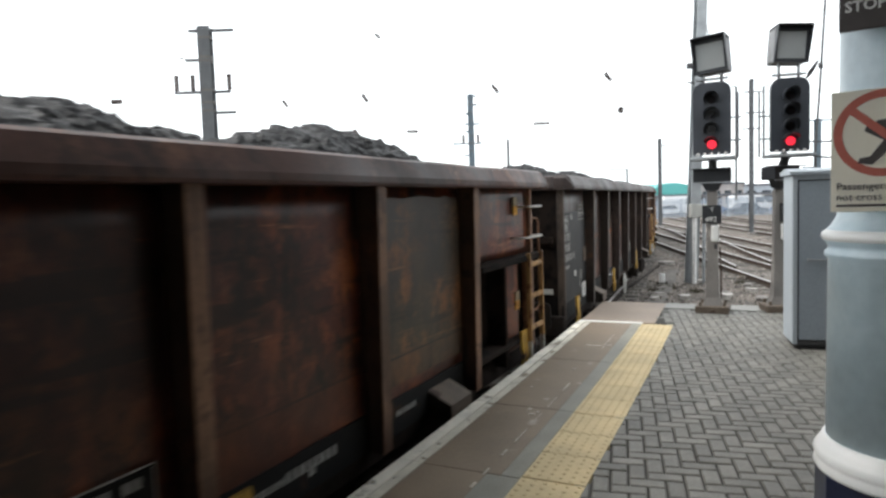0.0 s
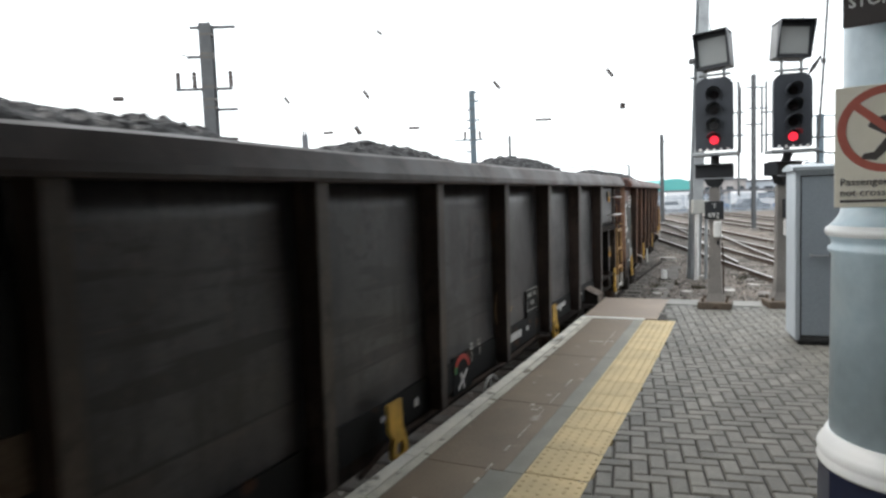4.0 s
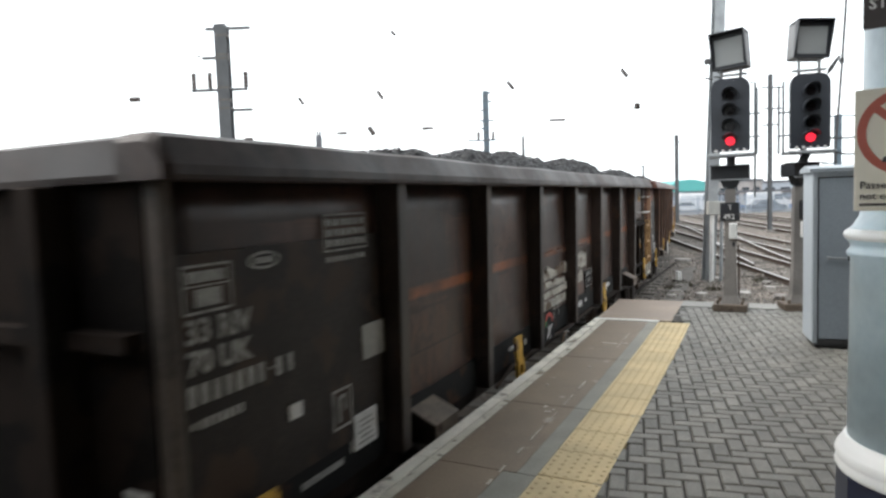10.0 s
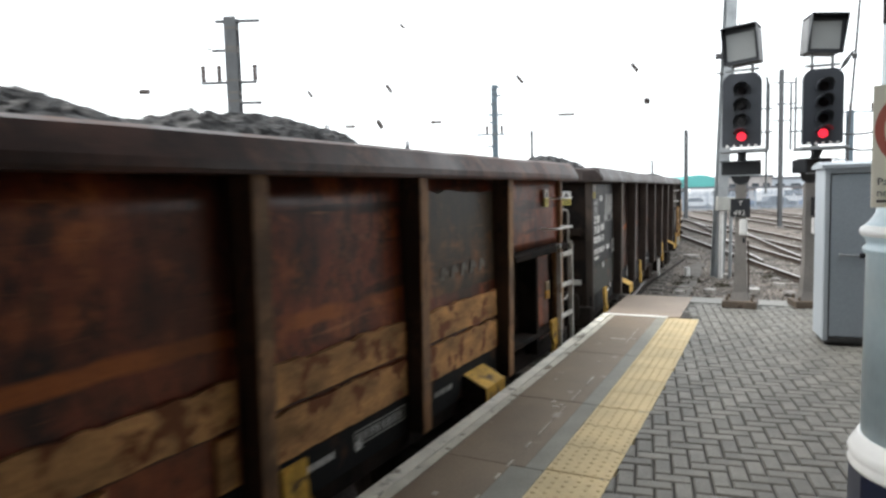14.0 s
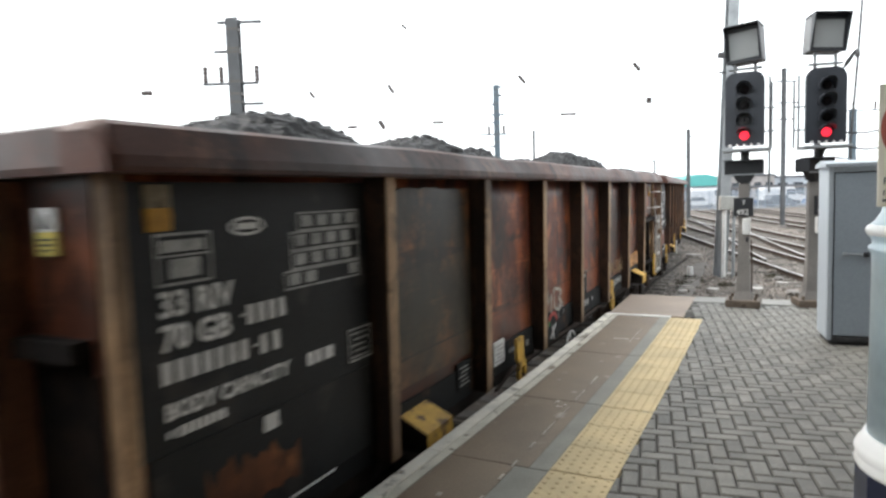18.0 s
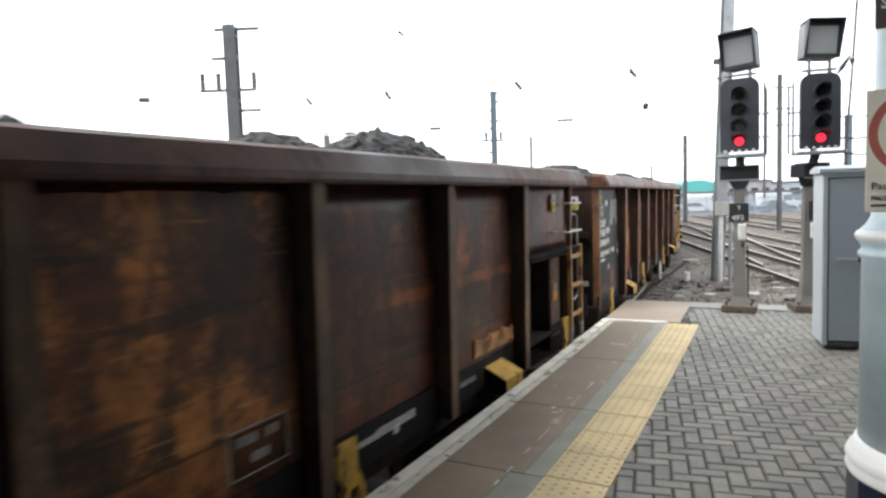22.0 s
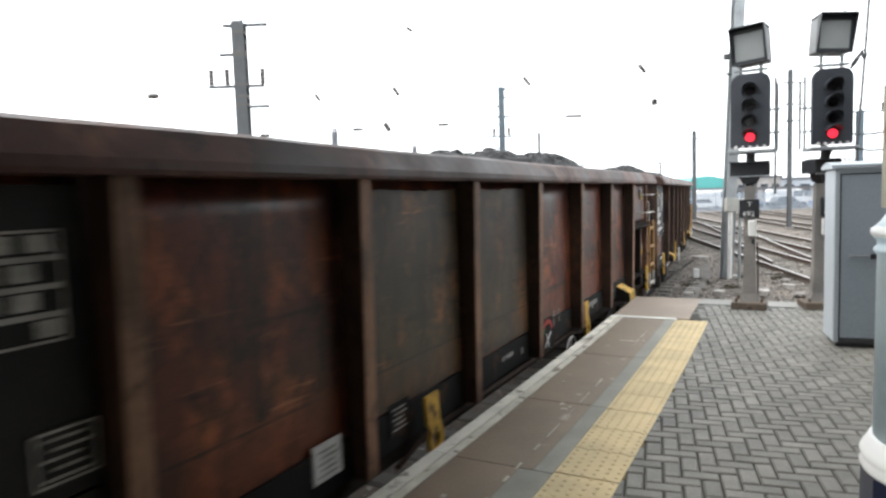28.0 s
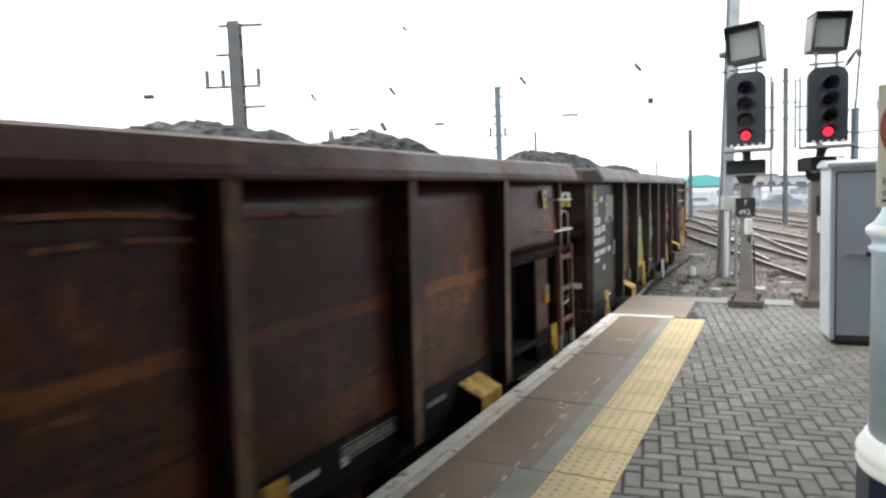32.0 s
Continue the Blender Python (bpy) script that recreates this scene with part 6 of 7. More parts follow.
MARKS = {
    1: scrawl(1, U(6.9), 1.5, 0.5, 0.55, 2, 0.024, "tan"),
    2: strokes("rose", 0.02, [(7.19, 1.48), (7.21, 1.6)], [(7.46, 1.45), (7.48, 1.57)], [(7.74, 1.45), (7.79, 1.57)], [(7.9, 1.5), (7.93, 1.55)]) + strokes("white", 0.09, [(7.38, 1.07), (7.55, 1.06)], [(7.66, 1.04), (7.83, 1.02)]),
    4: scrawl(5, U(12.3), 1.35, 0.3, 0.4, 1, 0.02, "green"),
    5: scrawl(21, U(9.1), 1.3, 0.7, 0.2, 3, 0.016, "black") + strokes("grey", 0.045, *[[(10.35 + 0.17 * i, 1.86), (10.37 + 0.17 * i, 1.94), (10.44 + 0.17 * i, 1.9)] for i in range(5)]),
    6: scrawl(6, U(9.15), 1.3, 1.3, 0.22, 6, 0.024, "tan") + strokes("tan", 0.024, [(8.49, 1.16), (8.7, 1.16), (8.8, 1.2)], [(9.5, 1.2), (9.92, 1.18)]) + grey_tag(),
    7: scrawl(8, U(12.0), 1.45, 0.5, 0.3, 2, 0.025, "white") + scrawl(22, U(5.7), 1.38, 0.75, 0.2, 4, 0.03, "rust") + scrawl(23, U(7.5), 1.3, 0.85, 0.13, 6, 0.024, "rust") + scrawl(26, U(4.4), 1.5, 0.9, 0.26, 6, 0.018, "amber") + field("soot", (4.59, 2.37), (4.76, 2.37), (4.91, 2.35), (4.88, 2.1), (4.86, 1.84), (4.7, 1.86), (4.57, 1.89), (4.58, 2.12)),
    8: tan_tag() + scrawl(41, U(1.42), 1.32, 0.6, 0.22, 4, 0.035, "tan"),
    9: strokes("grey", 0.008, [(10.24, 2.23), (10.47, 2.21)], [(10.25, 2.18), (10.49, 2.15)], [(10.48, 2.09), (10.61, 2.09)], [(10.3, 2.13), (10.42, 2.12)]) + white_tag() + strokes("white", 0.03, [(4.8, 1.36), (4.93, 1.43), (5.04, 1.45), (5.11, 1.36)], [(4.1, 1.2), (4.3, 1.3), (4.5, 1.22), (4.62, 1.3)]),
    12: strokes("blush", 0.025, [(7.42, 2.5), (7.8, 2.5), (8.2, 2.47)], [(7.5, 2.38), (7.9, 2.39), (8.2, 2.37)], [(8.5, 2.47), (8.9, 2.46), (9.3, 2.45)]),
    11: green_shape(4.3, 1.98, 0.74) + green_shape(5.24, 1.965, 0.69) + hanging_tag() + wide_letters() + strokes("pale", 0.02, [(3.62, 1.72), (3.75, 1.73), (3.9, 1.68), (4.05, 1.61), (4.18, 1.63)]) + strokes("blush", 0.022, [(11.62, 1.3), (11.65, 1.6), (11.78, 1.63), (11.8, 1.53), (11.66, 1.48), (11.8, 1.3)], [(11.87, 1.3), (11.89, 1.6)], [(11.87, 1.46), (11.99, 1.46)], [(12.0, 1.6), (11.98, 1.3)], [(12.09, 1.58), (12.1, 1.32)], [(11.6, 1.05), (11.7, 1.2), (11.78, 1.15)]) + strokes("orange", 0.035, [(12.3, 1.2), (12.4, 1.36)], [(12.37, 1.18), (12.47, 1.33)]),
}
MOVING = []
for k, style, lad_m, mounds in TRAIN:
    wagon = make_wagon(k, style, lad_m, MARKS.get(k, []))
    load = tagged(part("coal_load", heap_mesh(k + 20, mounds), M_COAL), "heaped black coal filling a wagon", "coal", "loads of coal")
    MOVING.append((wagon, load, k))


# ---- column and signs ----
def build_column():
    c = empty("platform_column", Matrix.Translation((1.4346, 1.877, 0)), "pale blue iron column with white ring and navy foot", "column")
    bm = bmesh.new()
    add_lathe(bm, [(0.222, 0.80), (0.219, 1.385), (0.229, 1.395), (0.229, 1.405), (0.219, 1.415), (0.222, 1.43), (0.23, 1.44), (0.222, 1.475), (0.212, 1.485), (0.197, 1.51), (0.191, 1.56), (0.188, 3.95)], 64)
    part("shaft", mesh_of(bm, "shaft", True), M_COLUMN, c)
    bm = bmesh.new()
    add_lathe(bm, [(0.222, 1.436), (0.234, 1.444), (0.238, 1.455), (0.234, 1.466), (0.222, 1.474)], 64)
    part("collar", mesh_of(bm, "collar", True), M_COLWHITE, c, "white painted collar")
    bm = bmesh.new()
    add_lathe(bm, [(0.236, 0.728), (0.25, 0.735), (0.256, 0.748), (0.25, 0.762), (0.252, 0.772), (0.256, 0.785), (0.25, 0.8), (0.24, 0.812), (0.232, 0.832), (0.220, 0.838)], 64)
    part("base_ring", mesh_of(bm, "base_ring", True), M_COLWHITE, c, "white painted base ring")
    bm = bmesh.new()
    add_lathe(bm, [(0.3, 0.0), (0.3, 0.06), (0.265, 0.1), (0.257, 0.735)], 8)
    part("foot", bm, M_NAVY, c, "navy painted foot")


build_column()


def build_signs():
    # both signs are strapped to the column's face
    m = Matrix.Translation((1.16, 1.838, 1.53)) @ Matrix.Rotation(radians(-37.3), 4, "Z")
    s = empty("warning_sign", m, "cream sign with red barred circle and black words", "sign")
    w, h = 0.28, 0.335
    part("sign_plate", boxes(((0, 0, 0), (w, 0.006, h)), bevel=0.002), M_SIGNCREAM, s)
    part("strap", boxes(((0.05, 0.006, 0.05), (0.23, 0.012, 0.075))), M_STEEL, s)
    bm = bmesh.new()
    cx, cz, ro, ri = 0.124, 0.214, 0.118, 0.096
    n = 56
    rim = [[bm.verts.new((cx + r * math.cos(2 * math.pi * k / n), -0.0015, cz + r * math.sin(2 * math.pi * k / n))) for k in range(n)] for r in (ro, ri)]
    for k in range(n):
        bm.faces.new((rim[0][k], rim[0][(k + 1) % n], rim[1][(k + 1) % n], rim[1][k]))
    ring = part("red_circle", bm, M_SIGNRED, s)
    bm = bmesh.new()
    add_box(bm, (-0.105, -0.003, -0.0105), (0.105, -0.0015, 0.0105), 0, Matrix.Translation((cx, 0, cz)) @ Matrix.Rotation(radians(42), 4, "Y"))
    part("red_bar", bm, M_SIGNRED, ring)
    bm = bmesh.new()
    add_prism(bm, [(cx - 0.012, cz + 0.035), (cx + 0.028, cz + 0.04), (cx + 0.04, cz - 0.02), (cx - 0.025, cz - 0.085), (cx - 0.06, cz - 0.08), (cx - 0.055, cz - 0.066), (cx - 0.03, cz - 0.062), (cx + 0.0, cz - 0.02), (cx - 0.045, cz + 0.008), (cx - 0.04, cz + 0.02)], -0.0022, -0.0006, "y")
    part("plain_shape", bm, M_SIGNDARK, s)
    for text, z in (("Passengers must", 0.062), ("not cross the line", 0.032)):
        part("lettering", lettering(text, 0.0285), M_SIGNDARK, s, m=Matrix.Translation((0.014, -0.002, z)))
    part("small_print", boxes(((0.014, -0.002, 0.014), (0.23, 0.0, 0.021))), M_SIGNDARK, s)
    m = Matrix.Translation((1.172, 1.824, 2.026)) @ Matrix.Rotation(radians(-37.3), 4, "Z")
    s = empty("stop_sign", m, "dark brown stop sign with pale letters", "sign")
    part("sign_plate", boxes(((0, -0.012, 0), (0.34, 0.006, 0.26)), bevel=0.003), M_SIGNDARK, s)
    part("strap", boxes(((0.05, 0.006, 0.05), (0.27, 0.016, 0.08))), M_STEEL, s)
    part("lettering", lettering("STOP", 0.04, bold=0.02), M_WHITE, s, m=Matrix.Translation((0.014, -0.015, 0.05)))


build_signs()


# ---- equipment cabinet ----
def build_cabinet():
    m = Matrix.Translation((3.655, 6.423, 0)) @ Matrix.Rotation(radians(-19), 4, "Z")
    c = empty("equipment_cabinet", m, "grey steel equipment cabinet with a single door", "cabinet")
    w, d, h = 0.82, 0.46, 1.80
    part("body", boxes(((0, 0.02, 0.05), (w, d, h - 0.05)), bevel=0.008), M_CABINET, c)
    part("plinth", boxes(((0.03, 0.04, 0.0), (w - 0.03, d - 0.03, 0.05))), M_DARKSTEEL, c)
    bm = bmesh.new()
    add_prism(bm, [(-0.035, h - 0.05), (-0.035, h - 0.015), (d * 0.5, h + 0.02), (d + 0.03, h - 0.015), (d + 0.03, h - 0.05)], -0.03, w + 0.03, "x")
    part("roof", bm, M_CABINET, c)
    for lo, hi in (((0.0, -0.012, 0.05), (0.045, 0.02, h - 0.05)), ((w - 0.045, -0.012, 0.05), (w, 0.02, h - 0.05)), ((0.045, -0.012, h - 0.1), (w - 0.045, 0.02, h - 0.05))):
        part("door_frame", boxes((lo, hi), bevel=0.004), M_CABINET, c)
    # black slab that paints the shade in the gap round the door
    part("door_seal", boxes(((0.045, 0.004, 0.09), (w - 0.045, 0.021, h - 0.1))), M_SIGBLACK, c, "black backing for the shaded door gap")
    dr = part("door", boxes(((0.058, -0.006, 0.095), (w - 0.055, 0.018, h - 0.112)), bevel=0.005), M_CABDOOR, c, "darker grey door")
    bm = bmesh.new()
    add_tube(bm, [(0.14, -0.025, 0.905), (0.31, -0.025, 0.9)], 0.009, 8)
    add_box(bm, (0.13, -0.03, 0.89), (0.16, 0.0, 0.92))
    part("latch_bar", bm, M_STEEL, dr)
    part("padlock", boxes(((0.30, -0.05, 0.875), (0.35, -0.012, 0.925)), bevel=0.008), M_SIGBLACK, dr, "black padlock")
    bm = bmesh.new()
    for z in (0.2, 0.9, 1.6):
        add_tube(bm, [(w - 0.02, -0.008, z), (w - 0.02, -0.008, z + 0.1)], 0.012, 8)
    part("hinge_line", bm, M_CABINET, dr)
    part("kick_strip", boxes(((0.01, -0.006, 0.045), (w - 0.01, 0.019, 0.085))), M_DARKSTEEL, c)


build_cabinet()


# ---- colour light signals ----
M_BOXGREY = mat("weathered_grey_box", (0.2, 0.205, 0.21), 0.6, 0, 0.25, 5.0, 40, 0.1, streak=0.5)


def build_signal(x, y, turn, head_dx, box_turn, post_w, label, low_turn):
    sgn = empty("colour_light_signal", Matrix.Translation((x, y, 0)), label, "railway signal", "platform end signals")
    R = Matrix.Rotation(radians(turn), 4, "Z")
    RL = Matrix.Rotation(radians(low_turn), 4, "Z")
    RB = Matrix.Rotation(radians(box_turn), 4, "Z")
    H = Matrix.Translation((head_dx * math.cos(radians(turn)), head_dx * math.sin(radians(turn)), 0)) @ R
    bm = bmesh.new()
    add_box(bm, (-0.21, -0.2, 0.0), (0.21, 0.2, 0.09), 0.01)
    for px in (-0.15, 0.15):
        for py in (-0.14, 0.14):
            add_tube(bm, [(px, py, 0.09), (px, py, 0.14)], 0.018, 6)
    part("base_plate", bm, M_PADBROWN, sgn, m=R)
    bm = bmesh.new()
    rows = []
    for hw, z in ((0.12, 0.09), (0.085, 0.2), (0.07, 0.6), (0.062, 1.62)):
        rows.append([bm.verts.new((sx * hw * post_w, sy * hw, z)) for sx, sy in ((-1, -1), (1, -1), (1, 1), (-1, 1))])
    for a, b in zip(rows, rows[1:]):
        for k in range(4):
            bm.faces.new((a[k], a[(k + 1) % 4], b[(k + 1) % 4], b[k]))
    bm.faces.new(rows[0][::-1])
    bm.faces.new(rows[-1])
    part("post", bm, M_POST, sgn, m=R)
    bm = bmesh.new()
    add_tube(bm, [(0, 0.05, 1.55), (0, 0.06, 1.8), (head_dx, 0.1, 2.08)], 0.055, 10)
    part("neck", bm, M_DARKSTEEL, sgn, m=R)
    # the lamp head: a rounded backboard, four hooded lenses
    bm = bmesh.new()
    arc_ = [(0.115 + 0.12 * math.cos(radians(a)), 2.93 + 0.14 * math.sin(radians(a))) for a in range(0, 91, 15)]
    out = [(-0.225, 2.115), (0.225, 2.115), (0.235, 2.14)] + arc_ + [(-p, q) for p, q in arc_[::-1]] + [(-0.235, 2.14)]
    add_prism(bm, out, -0.03, 0.045, "y")
    add_box(bm, (-0.16, 0.02, 2.16), (0.16, 0.26, 2.98), 0.02)
    head = part("lamp_head", bm, M_SIGSLATE, sgn, "slate grey four lamp head", H)
    for i, z in enumerate((2.25, 2.44, 2.64, 2.84)):
        bm = bmesh.new()
        bmesh.ops.create_cone(bm, cap_ends=True, segments=24, radius1=0.056, radius2=0.056, depth=0.03, matrix=Matrix.Translation((0, -0.04, z)) @ Matrix.Rotation(radians(90), 4, "X"))
        part("lens", bm, M_RED if i == 0 else M_LENS, head, "glowing red lens" if i == 0 else "unlit dark lens")
        bm = bmesh.new()
        a0, n = radians(-25 if i else 20), 16
        rows = []
        for r in (0.093, 0.101):
            for yy, drop in ((-0.03, 0.0), (-0.23, 0.0)):
                row = []
                for k in range(n + 1):
                    t = a0 + (math.pi - 2 * a0) * k / n
                    c_, s_ = math.cos(t), math.sin(t)
                    ln = yy if yy > -0.1 else yy * (0.45 + 0.55 * max(0.0, s_))
                    row.append(bm.verts.new((r * c_, ln, z + r * s_)))
                rows.append(row)
        for a, b in ((0, 1), (2, 3), (0, 2), (1, 3)):
            for k in range(n):
                bm.faces.new((rows[a][k], rows[a][k + 1], rows[b][k + 1], rows[b][k]))
        part("hood", bm, M_SIGSLATE, head)
    bm = bmesh.new()
    for k in range(5):
        add_tube(bm, [(-0.17 + 0.085 * k, -0.06, 2.115), (-0.17 + 0.085 * k, -0.045, 2.13)], 0.021 if k in (0, 4) else 0.017, 8)
    tagged(part("stud_row", bm, M_WHITE, head, "row of pale studs"), kind="stuff")
    # route indicator box above
    bm = bmesh.new()
    foot = 3.21 if head_dx == 0 else 3.29
    add_tube(bm, [(-0.12, 0.05, 3.05), (-0.12, 0.05, foot)], 0.02, 8)
    add_tube(bm, [(0.12, 0.05, 3.05), (0.12, 0.05, foot)], 0.02, 8)
    add_box(bm, (-0.2, 0.0, 3.11), (0.2, 0.1, 3.13))
    part("indicator_bracket", bm, M_STEEL, sgn, m=H)
    IB = Matrix.Translation(H.translation) @ RB @ Matrix.Translation((0, 0, 3.2 if head_dx == 0 else 3.27)) @ Matrix.Rotation(radians(-4 if box_turn < turn else 4), 4, "Y")
    ind = part("route_indicator", boxes(((-0.205, -0.02, 0.0), (0.205, 0.28, 0.45)), bevel=0.015), M_BOXGREY, sgn, "grey box with a dark hooded screen", IB)
    part("screen", boxes(((-0.17, -0.03, 0.045), (0.17, -0.022, 0.385))), M_SCREEN, ind)
    for lo, hi in (((-0.215, -0.15, 0.45), (0.215, 0.25, 0.463)), ((-0.2, -0.04, 0.39), (0.2, -0.022, 0.45)), ((-0.2, -0.05, -0.008), (0.2, -0.022, 0.04)), ((-0.2, -0.034, 0.04), (-0.173, -0.022, 0.39)), ((0.173, -0.034, 0.04), (0.2, -0.022, 0.39))):
        part("hood_plate", boxes((lo, hi)), M_SIGBLACK, ind)
    for x in (-0.212, 0.2):
        bm = bmesh.new()
        add_prism(bm, [(-0.022, -0.008), (-0.022, 0.45), (-0.15, 0.45), (-0.05, -0.008)], x, x + 0.012, "x")
        part("hood_plate", bm, M_SIGBLACK, ind)
    # shelf under the head, guard rods and the small subsidiary box
    part("shelf", boxes(((-0.27, -0.1, 2.045), (0.29, 0.28, 2.085)), bevel=0.006), M_STEEL, sgn, m=H)
    side = 1 if head_dx == 0 else -1
    bm = bmesh.new()
    x1 = 0.29 * side
    add_tube(bm, [(x1, 0.1, 1.5 if side > 0 else 2.07), (x1, 0.1, 3.0), (x1 * 0.8, 0.1, 3.0)], 0.015, 6)
    add_tube(bm, [(x1 * 1.05, 0.26, 2.07), (x1 * 1.05, 0.26, 2.95)], 0.015, 6)
    for z in (2.3, 2.6):
        add_tube(bm, [(x1 * 1.25, 0.1, z), (x1 * 0.7, 0.1, z)], 0.012, 6)
    part("guard_frame", bm, M_STEEL, sgn, m=H)
    bm = bmesh.new()
    add_box(bm, (-0.235, -0.12, 1.745), (0.235, 0.1, 1.92), 0.012)
    add_box(bm, (-0.24, -0.22, 1.92), (0.24, 0.02, 1.932))
    add_prism(bm, [(-0.13, 1.745), (0.13, 1.745), (0.08, 1.64), (-0.08, 1.64)], -0.08, 0.06, "y")
    sub = part("subsidiary_light", bm, M_SIGBLACK, sgn, m=RL)
    part("trim_strip", boxes(((-0.235, -0.128, 1.735), (0.235, -0.118, 1.75))), M_STEEL, sub)
    # identity plate: a letter and figures on black, grey box below
    plate = part("identity_plate", boxes(((-0.118, -0.12, 1.2), (0.118, -0.1, 1.44))), M_SIGBLACK, sgn, m=RL)
    part("lettering", lettering("T", 0.085), M_WHITE, plate, m=Matrix.Translation((-0.022, -0.124, 1.35)))
    part("lettering", lettering("492", 0.1), M_WHITE, plate, m=Matrix.Translation((-0.085, -0.124, 1.22)))
    part("junction_box", boxes(((-0.01, -0.15, 0.96), (0.085, -0.08, 1.17)), bevel=0.01), M_WHITE, sgn, "pale junction box", R)
    part("conduit", boxes(((0.03, -0.12, 0.86), (0.06, -0.09, 0.92))), M_SIGBLACK, sgn, m=R)
    bm = bmesh.new()
    add_tube(bm, [(-0.02, 0.1, 0.46), (-0.03, 0.1, 0.58), (-0.025, 0.1, 0.66)] if side > 0 else [(0.1, 0.1, 0.46), (0.13, 0.1, 0.54), (0.24, 0.1, 0.68), (0.25, 0.1, 0.76)], [0.012, 0.009, 0.005] if side > 0 else 0.006, 6)
    part("aerial", bm, M_STEEL, ind, "thin steel rod")
    if side < 0:
        bm = bmesh.new()
        add_tube(bm, [(0.22, 0.06, 3.06), (0.27, 0.06, 3.14), (0.36, 0.06, 3.28)], [0.012, 0.03, 0.012], 8)
        part("lever", bm, M_DARKSTEEL, sgn, "dark slanting lever", H)
        bm = bmesh.new()
        add_tube(bm, [(0.27, 0.1, 2.06), (0.5, 0.14, 2.02), (0.72, 0.18, 2.03)], 0.012, 6)
        add_tube(bm, [(0.22, 0.1, 2.24), (0.5, 0.14, 2.23), (0.72, 0.18, 2.26)], 0.012, 6)
        part("side_bracket", bm, M_DARKSTEEL, sgn, "thin dark side bracket", H)
    return sgn


build_signal(3.85, 8.69, -28, 0.0, -36, 1.0, "four aspect colour light signal showing red on a concrete post", -28)
build_signal(4.69, 8.55, -13, 0.12, -10, 1.15, "four aspect colour light signal showing red with an offset head", 22)


# ---- masts and overhead line ----
def h_section(bm, x, y, z0, z1, w, d, t=0.02):
    a, b, c = w / 2, d / 2, t / 2
    out = [(-a, -b), (a, -b), (a, t - b), (c, t - b), (c, b - t), (a, b - t), (a, b), (-a, b), (-a, b - t), (-c, b - t), (-c, t - b), (-a, t - b)]
    add_prism(bm, [(x + p, y + q) for p, q in out], z0, z1, "z")


def insulator(bm, a, b, r=0.05, n=5):
    a, b = Vector(a), Vector(b)
    pts, rs = [a], [0.02]
    for i in range(n):
        for f, rr in ((0.1, 0.75), (0.5, 1.0), (0.9, 0.75)):
            pts.append(a.lerp(b, (i + f) / n))
            rs.append(r * rr)
    pts.append(b)
    rs.append(0.02)
    add_tube(bm, pts, rs, 8)


def mast(x, y, top, w, label, arms, material=None, turn=0.0, bands=()):
    m = empty("overhead_line_mast", Matrix.Translation((x, y, -1.2)) @ Matrix.Rotation(radians(turn), 4, "Z"), label, "mast", "overhead line masts")
    bm = bmesh.new()
    h_section(bm, 0, 0, 0, top + 1.2, w, w * 0.9, w * 0.07)
    part("upright", bm, material or M_MAST, m)
    for z in bands:
        part("band", boxes(((-w * 0.505, -w * 0.455, z + 1.2), (w * 0.505, w * 0.455, z + 1.2 + w * 0.2)), bevel=0.004), M_RIBBON, m, "pale clamp band")
    part("footing", boxes(((-w, -w, -0.2), (w, w, 0.25)), bevel=0.03), M_POST, m)
    for z, x0, x1, pins in arms:
        bm = bmesh.new()
        add_box(bm, (x0, -0.04, z + 1.2 - 0.04), (x1, 0.04, z + 1.2 + 0.04))
        a = part("arm", bm, material or M_MAST, m)
        for px, h in pins:
            bm = bmesh.new()
            insulator(bm, (px, 0, z + 1.2 + 0.05), (px, 0, z + 1.2 + 0.05 + h), 0.085, 4)
            part("insulator", bm, M_PORCELAIN, a)
    return m


mast(-6.77, 21.0, 7.36, 0.38, "grey steel H-section mast with pin insulators", [(7.25, -0.5, 0.9, []), (6.35, -0.65, 0.2, [(-0.75, 0.02)]), (5.35, -1.05, 0.72, [(-0.97, 0.5), (-0.46, 0.5), (0.68, 0.5)]), (4.7, -0.1, 0.85, [])], bands=(6.98, 6.38, 6.27, 5.36, 4.98, 4.72))
mast(2.5, 35.0, 7.3, 0.3, "blue grey steel mast with a cross arm and steps", [(7.2, -0.16, 0.3, []), (6.75, -0.1, 0.34, []), (6.3, -0.28, 0.1, []), (5.75, -0.36, 0.42, []), (5.35, -0.3, 0.12, []), (4.1, -0.4, 0.1, []), (4.72, -1.0, 0.55, [(-0.42, 0.42), (0.36, 0.42)])], M_MASTBLUE, bands=(7.0, 6.75, 6.3, 5.9, 5.5, 5.1, 4.7, 4.3))
mast(19.85, 55.0, 6.4, 0.26, "thin dark steel mast", [(5.8, 0.0, 0.5, [])])
mast(5.72, 45.0, 5.8, 0.16, "thin dark steel post", [])
mast(20.65, 41.0, 8.7, 0.22, "tall grey steel mast", [(7.9, -0.5, 0.8, []), (6.6, -0.4, 0.9, []), (5.6, -0.6, 0.6, [])])
mast(24.4, 44.0, 7.2, 0.3, "grey steel mast with cross arms", [(6.5, -0.9, 0.9, []), (5.6, -0.7, 0.7, [])])
mast(25.5, 42.0, 6.2, 0.34, "blue grey lattice mast", [(6.1, -2.4, 1.6, [(0.0, 0.5), (1.4, 0.5)]), (3.1, -1.0, 0.3, [])], M_MASTBLUE)


